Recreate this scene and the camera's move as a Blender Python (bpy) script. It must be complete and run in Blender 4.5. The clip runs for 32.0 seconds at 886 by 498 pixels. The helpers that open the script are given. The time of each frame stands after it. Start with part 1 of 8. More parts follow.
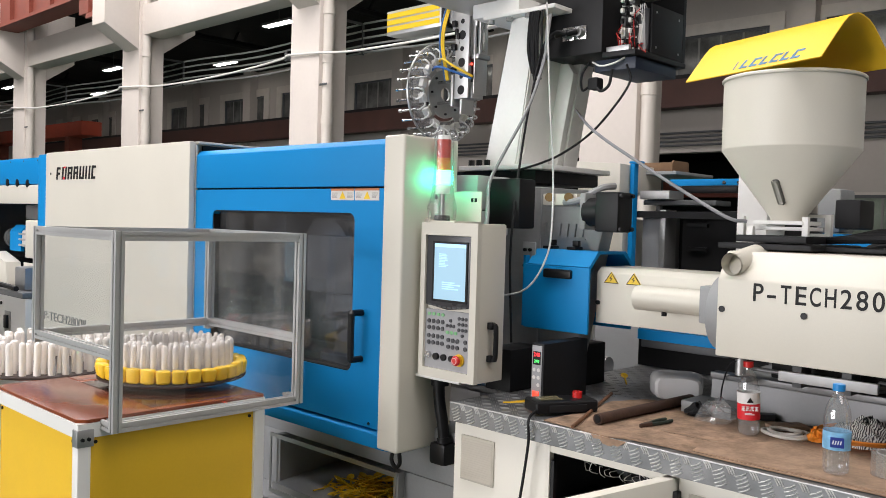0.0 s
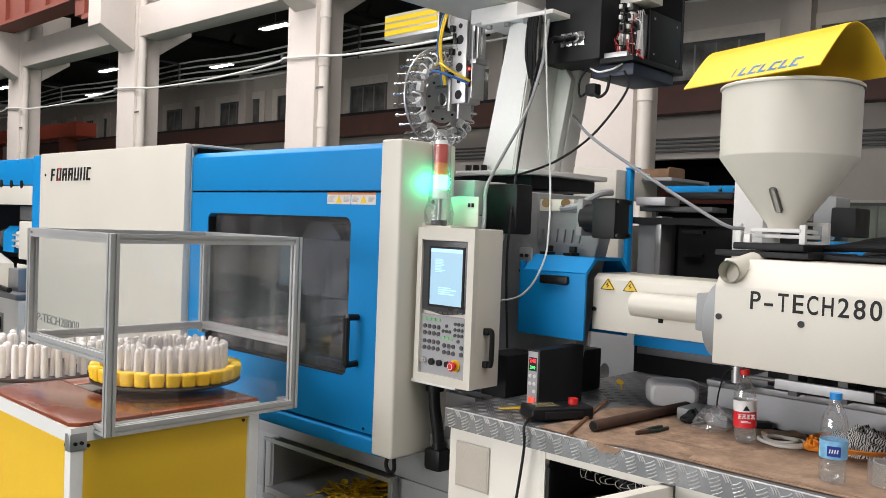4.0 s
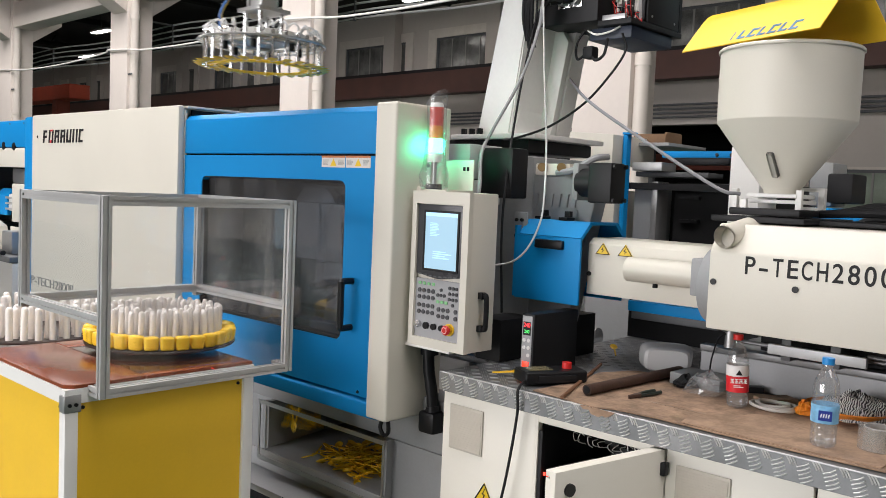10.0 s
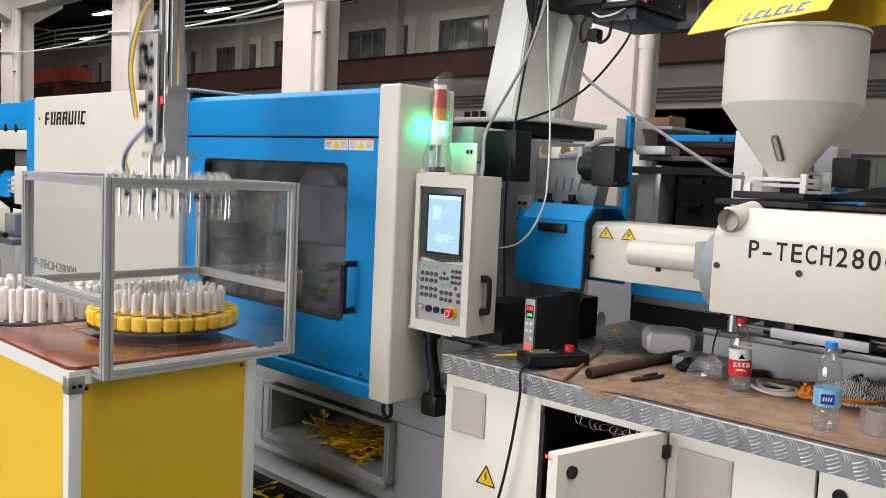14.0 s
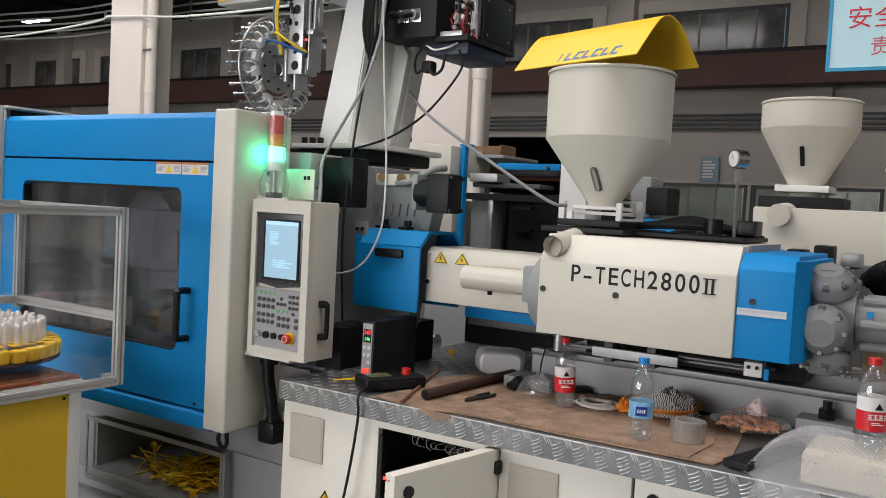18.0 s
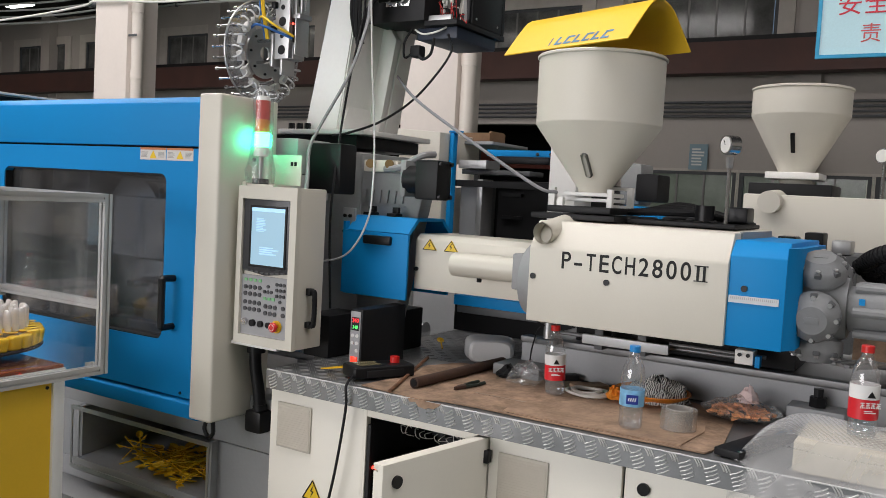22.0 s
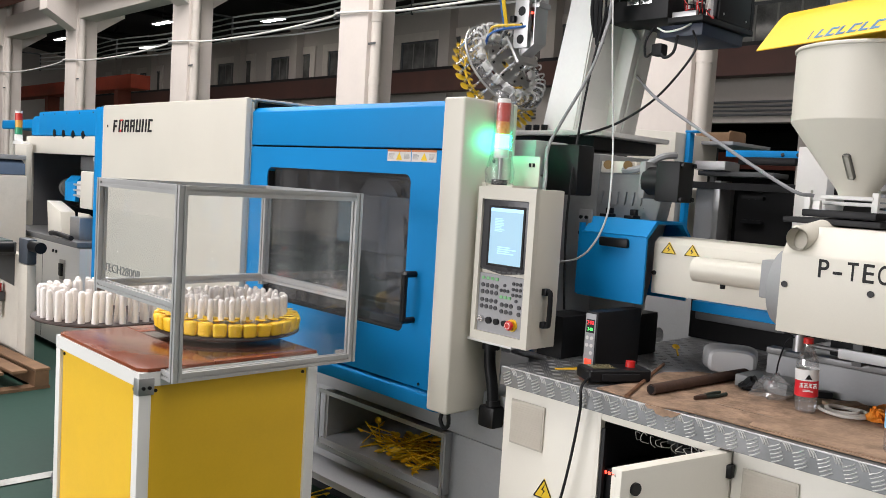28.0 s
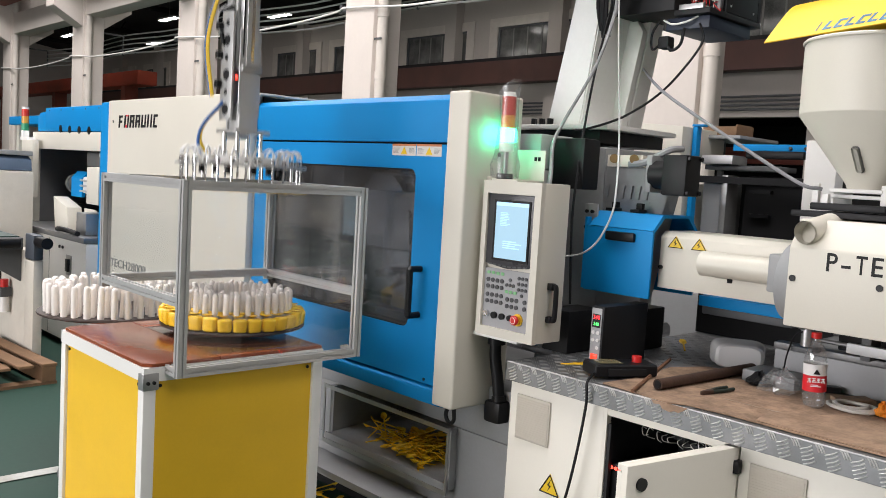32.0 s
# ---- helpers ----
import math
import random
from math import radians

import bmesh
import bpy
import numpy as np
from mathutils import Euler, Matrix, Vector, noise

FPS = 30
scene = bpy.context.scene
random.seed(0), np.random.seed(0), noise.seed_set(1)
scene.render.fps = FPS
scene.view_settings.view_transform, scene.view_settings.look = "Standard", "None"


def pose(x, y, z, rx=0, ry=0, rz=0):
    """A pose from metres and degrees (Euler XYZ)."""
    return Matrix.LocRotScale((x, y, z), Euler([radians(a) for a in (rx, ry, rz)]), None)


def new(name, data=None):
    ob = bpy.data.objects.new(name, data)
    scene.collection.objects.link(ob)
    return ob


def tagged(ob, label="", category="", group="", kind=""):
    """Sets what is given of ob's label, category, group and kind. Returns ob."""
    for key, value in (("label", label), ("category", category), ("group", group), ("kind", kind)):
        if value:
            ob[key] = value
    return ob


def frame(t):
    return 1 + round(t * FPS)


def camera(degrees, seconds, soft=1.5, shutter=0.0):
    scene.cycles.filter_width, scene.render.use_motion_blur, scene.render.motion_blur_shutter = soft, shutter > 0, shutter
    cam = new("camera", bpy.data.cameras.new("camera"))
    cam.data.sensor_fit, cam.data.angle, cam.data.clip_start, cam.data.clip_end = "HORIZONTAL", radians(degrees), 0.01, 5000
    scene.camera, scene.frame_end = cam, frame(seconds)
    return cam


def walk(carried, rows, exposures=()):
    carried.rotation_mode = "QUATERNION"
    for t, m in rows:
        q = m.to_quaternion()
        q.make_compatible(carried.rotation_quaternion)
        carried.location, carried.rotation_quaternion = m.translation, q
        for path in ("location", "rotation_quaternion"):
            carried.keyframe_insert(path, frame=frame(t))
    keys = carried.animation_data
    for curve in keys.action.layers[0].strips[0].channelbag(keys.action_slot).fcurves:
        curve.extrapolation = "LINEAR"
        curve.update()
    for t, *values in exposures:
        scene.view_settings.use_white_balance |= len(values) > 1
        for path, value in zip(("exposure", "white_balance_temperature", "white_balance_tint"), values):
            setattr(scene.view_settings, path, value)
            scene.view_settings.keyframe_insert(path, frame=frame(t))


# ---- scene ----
cam = camera(54.99, 32.0, soft=0.6, shutter=0.5)
# seconds, eye x y z in metres, yaw, pitch, roll in degrees
ROWS = [
    (0.0, 0.0012, 0.0005, 1.5492, 43.807, -1.854, -1.707),
    (0.5, -0.0031, 0.0032, 1.5525, 43.870, -1.892, -1.736),
    (1.0, -0.0052, 0.0016, 1.5489, 43.787, -1.724, -1.807),
    (1.5, -0.0052, 0.0018, 1.5527, 43.683, -1.675, -1.894),
    (2.0, -0.0076, 0.0029, 1.5520, 43.568, -1.679, -2.029),
    (2.5, -0.0096, 0.0049, 1.5531, 43.482, -1.772, -2.141),
    (3.0, -0.0101, 0.0018, 1.5511, 43.501, -1.619, -2.141),
    (3.5, -0.0097, 0.0018, 1.5527, 43.488, -1.547, -2.141),
    (5.5, -0.0155, 0.0056, 1.5497, 43.165, -1.847, -2.343),
    (6.0, -0.0138, 0.0082, 1.5509, 43.084, -1.943, -2.288),
    (6.5, -0.0125, 0.0091, 1.5491, 43.044, -2.028, -2.234),
    (7.0, -0.0178, 0.0100, 1.5506, 42.924, -2.311, -2.284),
    (7.5, -0.0202, 0.0152, 1.5489, 43.004, -2.707, -2.414),
    (8.0, -0.0238, 0.0189, 1.5468, 43.108, -3.042, -2.418),
    (8.5, -0.0251, 0.0221, 1.5435, 43.144, -3.325, -2.446),
    (9.0, -0.0234, 0.0216, 1.5457, 43.210, -3.605, -2.445),
    (9.5, -0.0167, 0.0178, 1.5434, 43.233, -3.685, -2.439),
    (10.0, -0.0156, 0.0131, 1.5472, 43.182, -3.893, -2.450),
    (10.5, -0.0167, 0.0116, 1.5464, 43.195, -4.005, -2.475),
    (11.0, -0.0202, 0.0126, 1.5441, 43.237, -4.119, -2.467),
    (11.5, -0.0204, 0.0135, 1.5428, 43.291, -4.249, -2.502),
    (12.0, -0.0213, 0.0106, 1.5432, 43.258, -4.403, -2.482),
    (12.5, -0.0205, 0.0125, 1.5436, 43.277, -4.559, -2.511),
    (13.0, -0.0242, 0.0120, 1.5453, 43.228, -4.764, -2.586),
    (13.5, -0.0234, 0.0135, 1.5433, 43.367, -4.900, -2.610),
    (15.5, 0.0079, -0.0031, 1.5492, 42.842, -5.209, -2.703),
    (16.0, 0.0201, -0.0126, 1.5564, 42.284, -4.346, -2.715),
    (16.5, 0.0258, -0.0216, 1.5612, 41.470, -3.159, -2.728),
    (17.0, 0.0259, -0.0263, 1.5580, 38.471, -2.814, -2.853),
    (17.5, 0.0244, -0.0254, 1.5545, 34.190, -2.797, -2.988),
    (18.0, 0.0158, -0.0231, 1.5542, 32.532, -2.869, -3.079),
    (18.5, 0.0098, -0.0136, 1.5533, 32.127, -2.971, -3.134),
    (19.0, 0.0034, 0.0015, 1.5511, 32.075, -3.071, -3.113),
    (19.5, -0.0015, 0.0090, 1.5513, 31.991, -3.230, -3.110),
    (20.0, -0.0012, 0.0094, 1.5517, 31.897, -3.344, -3.101),
    (20.5, 0.0009, 0.0070, 1.5520, 31.855, -3.510, -3.094),
    (21.0, 0.0013, 0.0053, 1.5502, 31.769, -3.598, -3.117),
    (21.5, 0.0012, 0.0046, 1.5509, 31.706, -3.606, -3.119),
    (22.0, -0.0023, 0.0062, 1.5501, 31.790, -3.657, -3.104),
    (22.5, -0.0081, 0.0036, 1.5493, 32.456, -3.725, -3.311),
    (23.0, -0.0149, -0.0033, 1.5506, 33.841, -3.726, -3.454),
    (23.5, -0.0175, -0.0112, 1.5510, 35.577, -3.591, -3.482),
    (24.0, -0.0269, -0.0219, 1.5496, 37.761, -3.744, -3.551),
    (24.5, -0.0389, -0.0234, 1.5477, 40.311, -4.053, -3.565),
    (25.0, -0.0504, -0.0318, 1.5467, 42.692, -4.300, -3.624),
    (25.5, -0.0529, -0.0399, 1.5478, 44.313, -4.462, -3.600),
    (26.0, -0.0528, -0.0395, 1.5471, 45.670, -4.435, -3.499),
    (26.5, -0.0485, -0.0405, 1.5472, 46.328, -4.400, -3.484),
    (28.5, -0.0424, -0.0410, 1.5486, 46.528, -4.444, -3.515),
    (29.0, -0.0360, -0.0410, 1.5499, 46.453, -4.301, -3.481),
    (29.5, -0.0330, -0.0428, 1.5496, 46.393, -4.165, -3.484),
    (30.0, -0.0350, -0.0430, 1.5513, 46.441, -4.208, -3.471),
    (30.5, -0.0373, -0.0403, 1.5496, 46.545, -4.317, -3.440),
    (31.0, -0.0428, -0.0376, 1.5452, 46.592, -4.447, -3.491),
    (31.5, -0.0484, -0.0325, 1.5453, 46.750, -4.632, -3.440),
    (32.0, -0.0510, -0.0268, 1.5431, 46.961, -4.778, -3.398),
]
walk(cam, [(t, pose(x, y, z, 90 + pitch, roll, yaw)) for t, x, y, z, yaw, pitch, roll in ROWS],
     [(0.0, -0.05), (15.2, -0.05), (16.2, -0.18), (17.2, -0.40), (22.5, -0.36), (25.0, -0.06), (32.0, -0.04)])

# ---- world and light ----
world = bpy.data.worlds.new("world")
scene.world = world
world.use_nodes = True
_bg = world.node_tree.nodes["Background"]
_sky = world.node_tree.nodes.new("ShaderNodeTexSky")
_sky.sky_type = "NISHITA"
_sky.sun_disc = False
_sky.sun_elevation, _sky.sun_rotation = radians(48), radians(200)
world.node_tree.links.new(_sky.outputs[0], _bg.inputs[0])
_bg.inputs[1].default_value = 0.05


def area(name, x, y, z, sx, sy, watts, colour=(1.0, 0.96, 0.9), turn=(0, 0, 0)):
    """A rectangular fill lamp with no seen source, that faces down until turned."""
    lamp = bpy.data.lights.new(name, "AREA")
    lamp.shape, lamp.size, lamp.size_y, lamp.energy, lamp.color = "RECTANGLE", sx, sy, watts, colour
    ob = new(name, lamp)
    ob.matrix_world = pose(x, y, z, *turn)
    return ob


# added fill lamps: three overhead, one upright behind the camera; none has a seen source
area("overhead_fill_lamp", -5.0, 0.6, 8.6, 12.0, 3.0, 1020, (1.0, 0.955, 0.945))
area("overhead_fill_lamp", 6.5, -0.8, 8.6, 8.0, 6.0, 560, (1.0, 0.955, 0.945))
area("front_fill_lamp", -6.0, -8.7, 2.3, 9.0, 4.4, 1180, (1.0, 0.97, 0.99), (90, 0, 0))
area("overhead_fill_lamp", -18.0, 4.2, 9.4, 22.0, 3.5, 2050, (1.0, 0.955, 0.945))

# ---- materials ----
MATS = {}


def mat(name, colour, rough=0.5, metal=0.0, var=0.06, scale=6.0, bump=0.0, bscale=60.0, emit=0.0, alpha=1.0, trans=0.0, coat=0.0, dirt=0.0, ior=1.45, per_object=0.0, spec=0.0):
    """A plain painted, cast or moulded surface with variation at two scales, dirt and fine relief."""
    if name in MATS:
        return MATS[name]
    m = bpy.data.materials.new(name)
    m.use_nodes = True
    nt = m.node_tree
    b = nt.nodes["Principled BSDF"]
    b.inputs["Roughness"].default_value, b.inputs["Metallic"].default_value = rough, metal
    b.inputs["IOR"].default_value = ior
    b.inputs["Transmission Weight"].default_value, b.inputs["Alpha"].default_value = trans, alpha
    b.inputs["Coat Weight"].default_value = coat
    b.inputs["Specular IOR Level"].default_value = spec or (0.28 if max(colour) < 0.03 else 0.5)
    co = nt.nodes.new("ShaderNodeTexCoord")
    n1 = nt.nodes.new("ShaderNodeTexNoise")
    n1.inputs["Scale"].default_value, n1.inputs["Detail"].default_value = scale, 5
    n2 = nt.nodes.new("ShaderNodeTexNoise")
    n2.inputs["Scale"].default_value, n2.inputs["Detail"].default_value = bscale, 4
    nt.links.new(co.outputs["Object"], n1.inputs["Vector"])
    nt.links.new(co.outputs["Object"], n2.inputs["Vector"])
    mixn = nt.nodes.new("ShaderNodeMath")
    mixn.operation = "MULTIPLY_ADD"
    mixn.inputs[1].default_value = 0.35
    nt.links.new(n2.outputs["Fac"], mixn.inputs[0])
    nt.links.new(n1.outputs["Fac"], mixn.inputs[2])
    ramp = nt.nodes.new("ShaderNodeMapRange")
    ramp.inputs["From Min"].default_value, ramp.inputs["From Max"].default_value = 0.4, 0.95
    ramp.inputs["To Min"].default_value, ramp.inputs["To Max"].default_value = 1 - var, 1 + var
    nt.links.new(mixn.outputs[0], ramp.inputs["Value"])
    hsv = nt.nodes.new("ShaderNodeHueSaturation")
    hsv.inputs["Color"].default_value = (*colour, 1)
    nt.links.new(ramp.outputs[0], hsv.inputs["Value"])
    out = hsv.outputs["Color"]
    if per_object:
        oi = nt.nodes.new("ShaderNodeObjectInfo")
        mr = nt.nodes.new("ShaderNodeMapRange")
        mr.inputs["To Min"].default_value, mr.inputs["To Max"].default_value = 1 - per_object, 1 + per_object
        nt.links.new(oi.outputs["Random"], mr.inputs["Value"])
        h2 = nt.nodes.new("ShaderNodeHueSaturation")
        nt.links.new(out, h2.inputs["Color"])
        nt.links.new(mr.outputs[0], h2.inputs["Value"])
        out = h2.outputs["Color"]
    if dirt:
        n3 = nt.nodes.new("ShaderNodeTexNoise")
        n3.inputs["Scale"].default_value, n3.inputs["Detail"].default_value, n3.inputs["Roughness"].default_value = scale * 0.6, 9, 0.7
        nt.links.new(co.outputs["Object"], n3.inputs["Vector"])
        r3 = nt.nodes.new("ShaderNodeMapRange")
        r3.inputs["From Min"].default_value, r3.inputs["From Max"].default_value = 0.52, 0.75
        r3.inputs["To Max"].default_value = dirt
        nt.links.new(n3.outputs["Fac"], r3.inputs["Value"])
        mx = nt.nodes.new("ShaderNodeMix")
        mx.data_type = "RGBA"
        mx.inputs["B"].default_value = (colour[0] * 0.4 + 0.01, colour[1] * 0.36 + 0.008, colour[2] * 0.3 + 0.006, 1)
        nt.links.new(r3.outputs[0], mx.inputs["Factor"])
        nt.links.new(out, mx.inputs["A"])
        out = mx.outputs["Result"]
    nt.links.new(out, b.inputs["Base Color"])
    rr = nt.nodes.new("ShaderNodeMapRange")
    rr.inputs["To Min"].default_value, rr.inputs["To Max"].default_value = max(0.0, rough - 0.1), min(1.0, rough + 0.1)
    nt.links.new(n1.outputs["Fac"], rr.inputs["Value"])
    if trans < 0.5:
        nt.links.new(rr.outputs[0], b.inputs["Roughness"])
    if bump:
        bp = nt.nodes.new("ShaderNodeBump")
        bp.inputs["Strength"].default_value, bp.inputs["Distance"].default_value = bump, 0.004
        nt.links.new(n2.outputs["Fac"], bp.inputs["Height"])
        nt.links.new(bp.outputs[0], b.inputs["Normal"])
    if emit:
        b.inputs["Emission Color"].default_value = (*colour, 1)
        b.inputs["Emission Strength"].default_value = emit
    MATS[name] = m
    return m


CREAM = mat("cream_paint", (0.625, 0.595, 0.52), 0.42, var=0.04, scale=2.5, bump=0.04, bscale=220)
BLUE = mat("blue_paint", (0.003, 0.222, 0.545), 0.5, spec=0.22, var=0.04, scale=2.0, bump=0.03, bscale=220)
GREYP = mat("grey_machine_paint", (0.29, 0.294, 0.30), 0.5, var=0.07, scale=4, bump=0.12, bscale=90, dirt=0.18)
GREYDK = mat("dark_grey_paint", (0.085, 0.088, 0.092), 0.55, var=0.1, dirt=0.2)
CAST = mat("grey_casting", (0.27, 0.275, 0.275), 0.55, var=0.1, scale=5, bump=0.35, bscale=40, dirt=0.2)
WHITE = mat("white_paint", (0.78, 0.77, 0.74), 0.4, var=0.025, scale=3, bump=0.03, bscale=150)
WHITESTEEL = mat("white_riser_paint", (0.80, 0.785, 0.755), 0.45, var=0.05, scale=3, bump=0.1, bscale=60, dirt=0.08)
BLACK = mat("black_plastic", (0.008, 0.008, 0.009), 0.38, var=0.15)
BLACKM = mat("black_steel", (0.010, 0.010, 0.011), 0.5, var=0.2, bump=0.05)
RUBBER = mat("black_rubber", (0.011, 0.011, 0.012), 0.55, var=0.15)
ALU = mat("aluminium_profile", (0.52, 0.52, 0.515), 0.38, 0.55, var=0.06, scale=9)
STEEL = mat("bright_steel", (0.62, 0.62, 0.62), 0.22, 1.0, var=0.06, scale=14)
ZINC = mat("dull_steel", (0.42, 0.42, 0.42), 0.4, 0.8, var=0.1, scale=10, dirt=0.15)
YELLOWP = mat("yellow_paint", (0.84, 0.515, 0.026), 0.42, var=0.05, scale=2.5, bump=0.05, bscale=120, dirt=0.1)
YELLOWPL = mat("yellow_plastic", (0.93, 0.60, 0.03), 0.38, var=0.08, scale=12, per_object=0.12)
YELLOWROBOT = mat("yellow_robot_paint", (0.78, 0.52, 0.015), 0.35, var=0.04)
TUBEW = mat("milky_plastic_tube", (0.80, 0.745, 0.70), 0.35, var=0.05, scale=20, per_object=0.05)
TURNBR = mat("dark_turntable_board", (0.035, 0.02, 0.016), 0.5, var=0.2, scale=8)
TABLETOP = mat("red_brown_bakelite", (0.21, 0.048, 0.016), 0.22, var=0.22, scale=3.5, bump=0.05, dirt=0.45)
CONC = mat("cream_concrete", (0.68, 0.615, 0.565), 0.8, var=0.05, scale=1.2, bump=0.15, bscale=18, dirt=0.06)
WALLM = mat("far_wall_plaster", (0.50, 0.455, 0.42), 0.85, var=0.06, scale=0.5, bump=0.1, bscale=12, dirt=0.12)
FLOORM = mat("green_floor_paint", (0.018, 0.050, 0.037), 0.7, spec=0.3, var=0.18, scale=0.9, bump=0.06, bscale=30, dirt=0.4)
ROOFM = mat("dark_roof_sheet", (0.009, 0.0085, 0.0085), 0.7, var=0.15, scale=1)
REDOX = mat("red_oxide_steel", (0.23, 0.055, 0.035), 0.6, var=0.2, scale=2, dirt=0.35)
BROWNSTEEL = mat("brown_crane_girder", (0.075, 0.030, 0.023), 0.6, var=0.2, scale=2, dirt=0.35)
PIPEW = mat("cream_drain_pipe", (0.70, 0.64, 0.58), 0.4, var=0.03)
CABLEG = mat("grey_cable", (0.42, 0.42, 0.42), 0.45, var=0.08)
CABLEW = mat("white_cable", (0.74, 0.72, 0.69), 0.5, var=0.05)
CABLEY = mat("yellow_air_hose", (0.75, 0.5, 0.03), 0.4, var=0.06)
CABLEB = mat("blue_air_hose", (0.03, 0.12, 0.36), 0.4)
TREAD = mat("tread_plate_aluminium", (0.23, 0.235, 0.24), 0.36, 0.6, var=0.16, scale=9, dirt=0.35)
CARD = mat("brown_cardboard", (0.275, 0.182, 0.122), 0.85, var=0.55, scale=14, bump=0.5, bscale=70, dirt=0.95)
RUST = mat("rusty_steel", (0.055, 0.028, 0.018), 0.75, var=0.3, scale=18, bump=0.3, bscale=80)
WOODP = mat("pallet_wood", (0.20, 0.115, 0.062), 0.8, var=0.2, scale=6, bump=0.2, per_object=0.15)
RED = mat("red_plastic", (0.55, 0.02, 0.018), 0.35, var=0.06)
SKYLIT = mat("roof_light", (1.0, 0.97, 0.9), 0.5, emit=20.0, var=0.0)
INK = mat("black_ink", (0.012, 0.012, 0.012), 0.55, var=0.1)


def glass(name, colour, rough=0.02, mixf=0.85, gloss=0.05, haze=0.0):
    """Thin clear sheet: mostly see-through, with a weak mirror on top."""
    if name in MATS:
        return MATS[name]
    m = bpy.data.materials.new(name)
    m.use_nodes = True
    nt = m.node_tree
    nt.nodes.remove(nt.nodes["Principled BSDF"])
    tr = nt.nodes.new("ShaderNodeBsdfTransparent")
    tr.inputs[0].default_value = (*colour, 1)
    gl = nt.nodes.new("ShaderNodeBsdfGlossy")
    gl.inputs["Roughness"].default_value = rough
    df = nt.nodes.new("ShaderNodeBsdfDiffuse")
    df.inputs[0].default_value = (0.6, 0.6, 0.6, 1)
    m1 = nt.nodes.new("ShaderNodeMixShader")
    m1.inputs[0].default_value = 1 - mixf
    if haze:
        hc = nt.nodes.new("ShaderNodeTexCoord")
        hm = nt.nodes.new("ShaderNodeMapping")
        hm.inputs["Scale"].default_value = (1.6, 1.6, 0.8)
        hn = nt.nodes.new("ShaderNodeTexNoise")
        hn.inputs["Scale"].default_value, hn.inputs["Detail"].default_value, hn.inputs["Distortion"].default_value = 2.2, 7, 0.9
        hr = nt.nodes.new("ShaderNodeMapRange")
        hr.inputs["From Min"].default_value, hr.inputs["From Max"].default_value = 0.38, 0.72
        hr.inputs["To Min"].default_value, hr.inputs["To Max"].default_value = 1 - mixf, haze
        nt.links.new(hc.outputs["Object"], hm.inputs[0])
        nt.links.new(hm.outputs[0], hn.inputs["Vector"])
        nt.links.new(hn.outputs["Fac"], hr.inputs["Value"])
        nt.links.new(hr.outputs[0], m1.inputs[0])
    nt.links.new(tr.outputs[0], m1.inputs[1])
    nt.links.new(df.outputs[0], m1.inputs[2])
    fr = nt.nodes.new("ShaderNodeFresnel")
    fr.inputs[0].default_value = 1.45
    ad = nt.nodes.new("ShaderNodeMath")
    ad.inputs[1].default_value = gloss - 0.04
    ad.use_clamp = True
    cap = nt.nodes.new("ShaderNodeMath")
    cap.operation = "MINIMUM"
    cap.inputs[1].default_value = gloss * 2.2
    nt.links.new(fr.outputs[0], ad.inputs[0])
    m2 = nt.nodes.new("ShaderNodeMixShader")
    nt.links.new(ad.outputs[0], cap.inputs[0])
    nt.links.new(cap.outputs[0], m2.inputs[0])
    nt.links.new(m1.outputs[0], m2.inputs[1])
    nt.links.new(gl.outputs[0], m2.inputs[2])
    nt.links.new(m2.outputs[0], nt.nodes["Material Output"].inputs[0])
    MATS[name] = m
    return m


CLEAR = glass("clear_acrylic", (0.985, 0.99, 0.992), 0.02, 0.985, 0.035)
SMOKED = glass("machine_window", (0.50, 0.52, 0.55), 0.04, 0.98, 0.07, 0.13)
PET = glass("clear_bottle_plastic", (0.985, 0.988, 0.99), 0.06, 0.93, 0.12)

# ---- mesh helpers ----


def finish(name, bm, material, smooth=0.0):
    me = bpy.data.meshes.new(name)
    bmesh.ops.recalc_face_normals(bm, faces=bm.faces)
    bm.to_mesh(me)
    bm.free()
    me.materials.append(material)
    if smooth:
        me.polygons.foreach_set("use_smooth", [True] * len(me.polygons))
        me.set_sharp_from_angle(angle=radians(smooth))
    return me


def part(name, bm, material, parent, label="", smooth=35):
    """Links a bmesh as one mesh object under a thing or a part."""
    ob = new(name, finish(name, bm, material, smooth))
    ob.parent = parent
    return tagged(ob, label)


def thing(name, m, label, category, group="", kind=""):
    """The Empty at a thing's base that parents its parts."""
    ob = new(name)
    ob.empty_display_size = 0.1
    ob.matrix_world = m
    return tagged(ob, label, category, group, kind)


def solid(name, bm, material, m, label, category, group="", kind="", smooth=35):
    """A thing of one mesh."""
    ob = new(name, finish(name, bm, material, smooth))
    ob.matrix_world = m
    return tagged(ob, label, category, group, kind)


def box(x0, x1, y0, y1, z0, z1, bev=0.0, seg=2, bm=None):
    bm = bm or bmesh.new()
    v = bmesh.ops.create_cube(bm, size=1.0, matrix=Matrix.LocRotScale(((x0 + x1) / 2, (y0 + y1) / 2, (z0 + z1) / 2), None, (abs(x1 - x0), abs(y1 - y0), abs(z1 - z0))))["verts"]
    if bev:
        e = {e for a in v for e in a.link_edges}
        bmesh.ops.bevel(bm, geom=list(e), offset=bev, segments=seg, profile=0.6, affect="EDGES")
    return bm


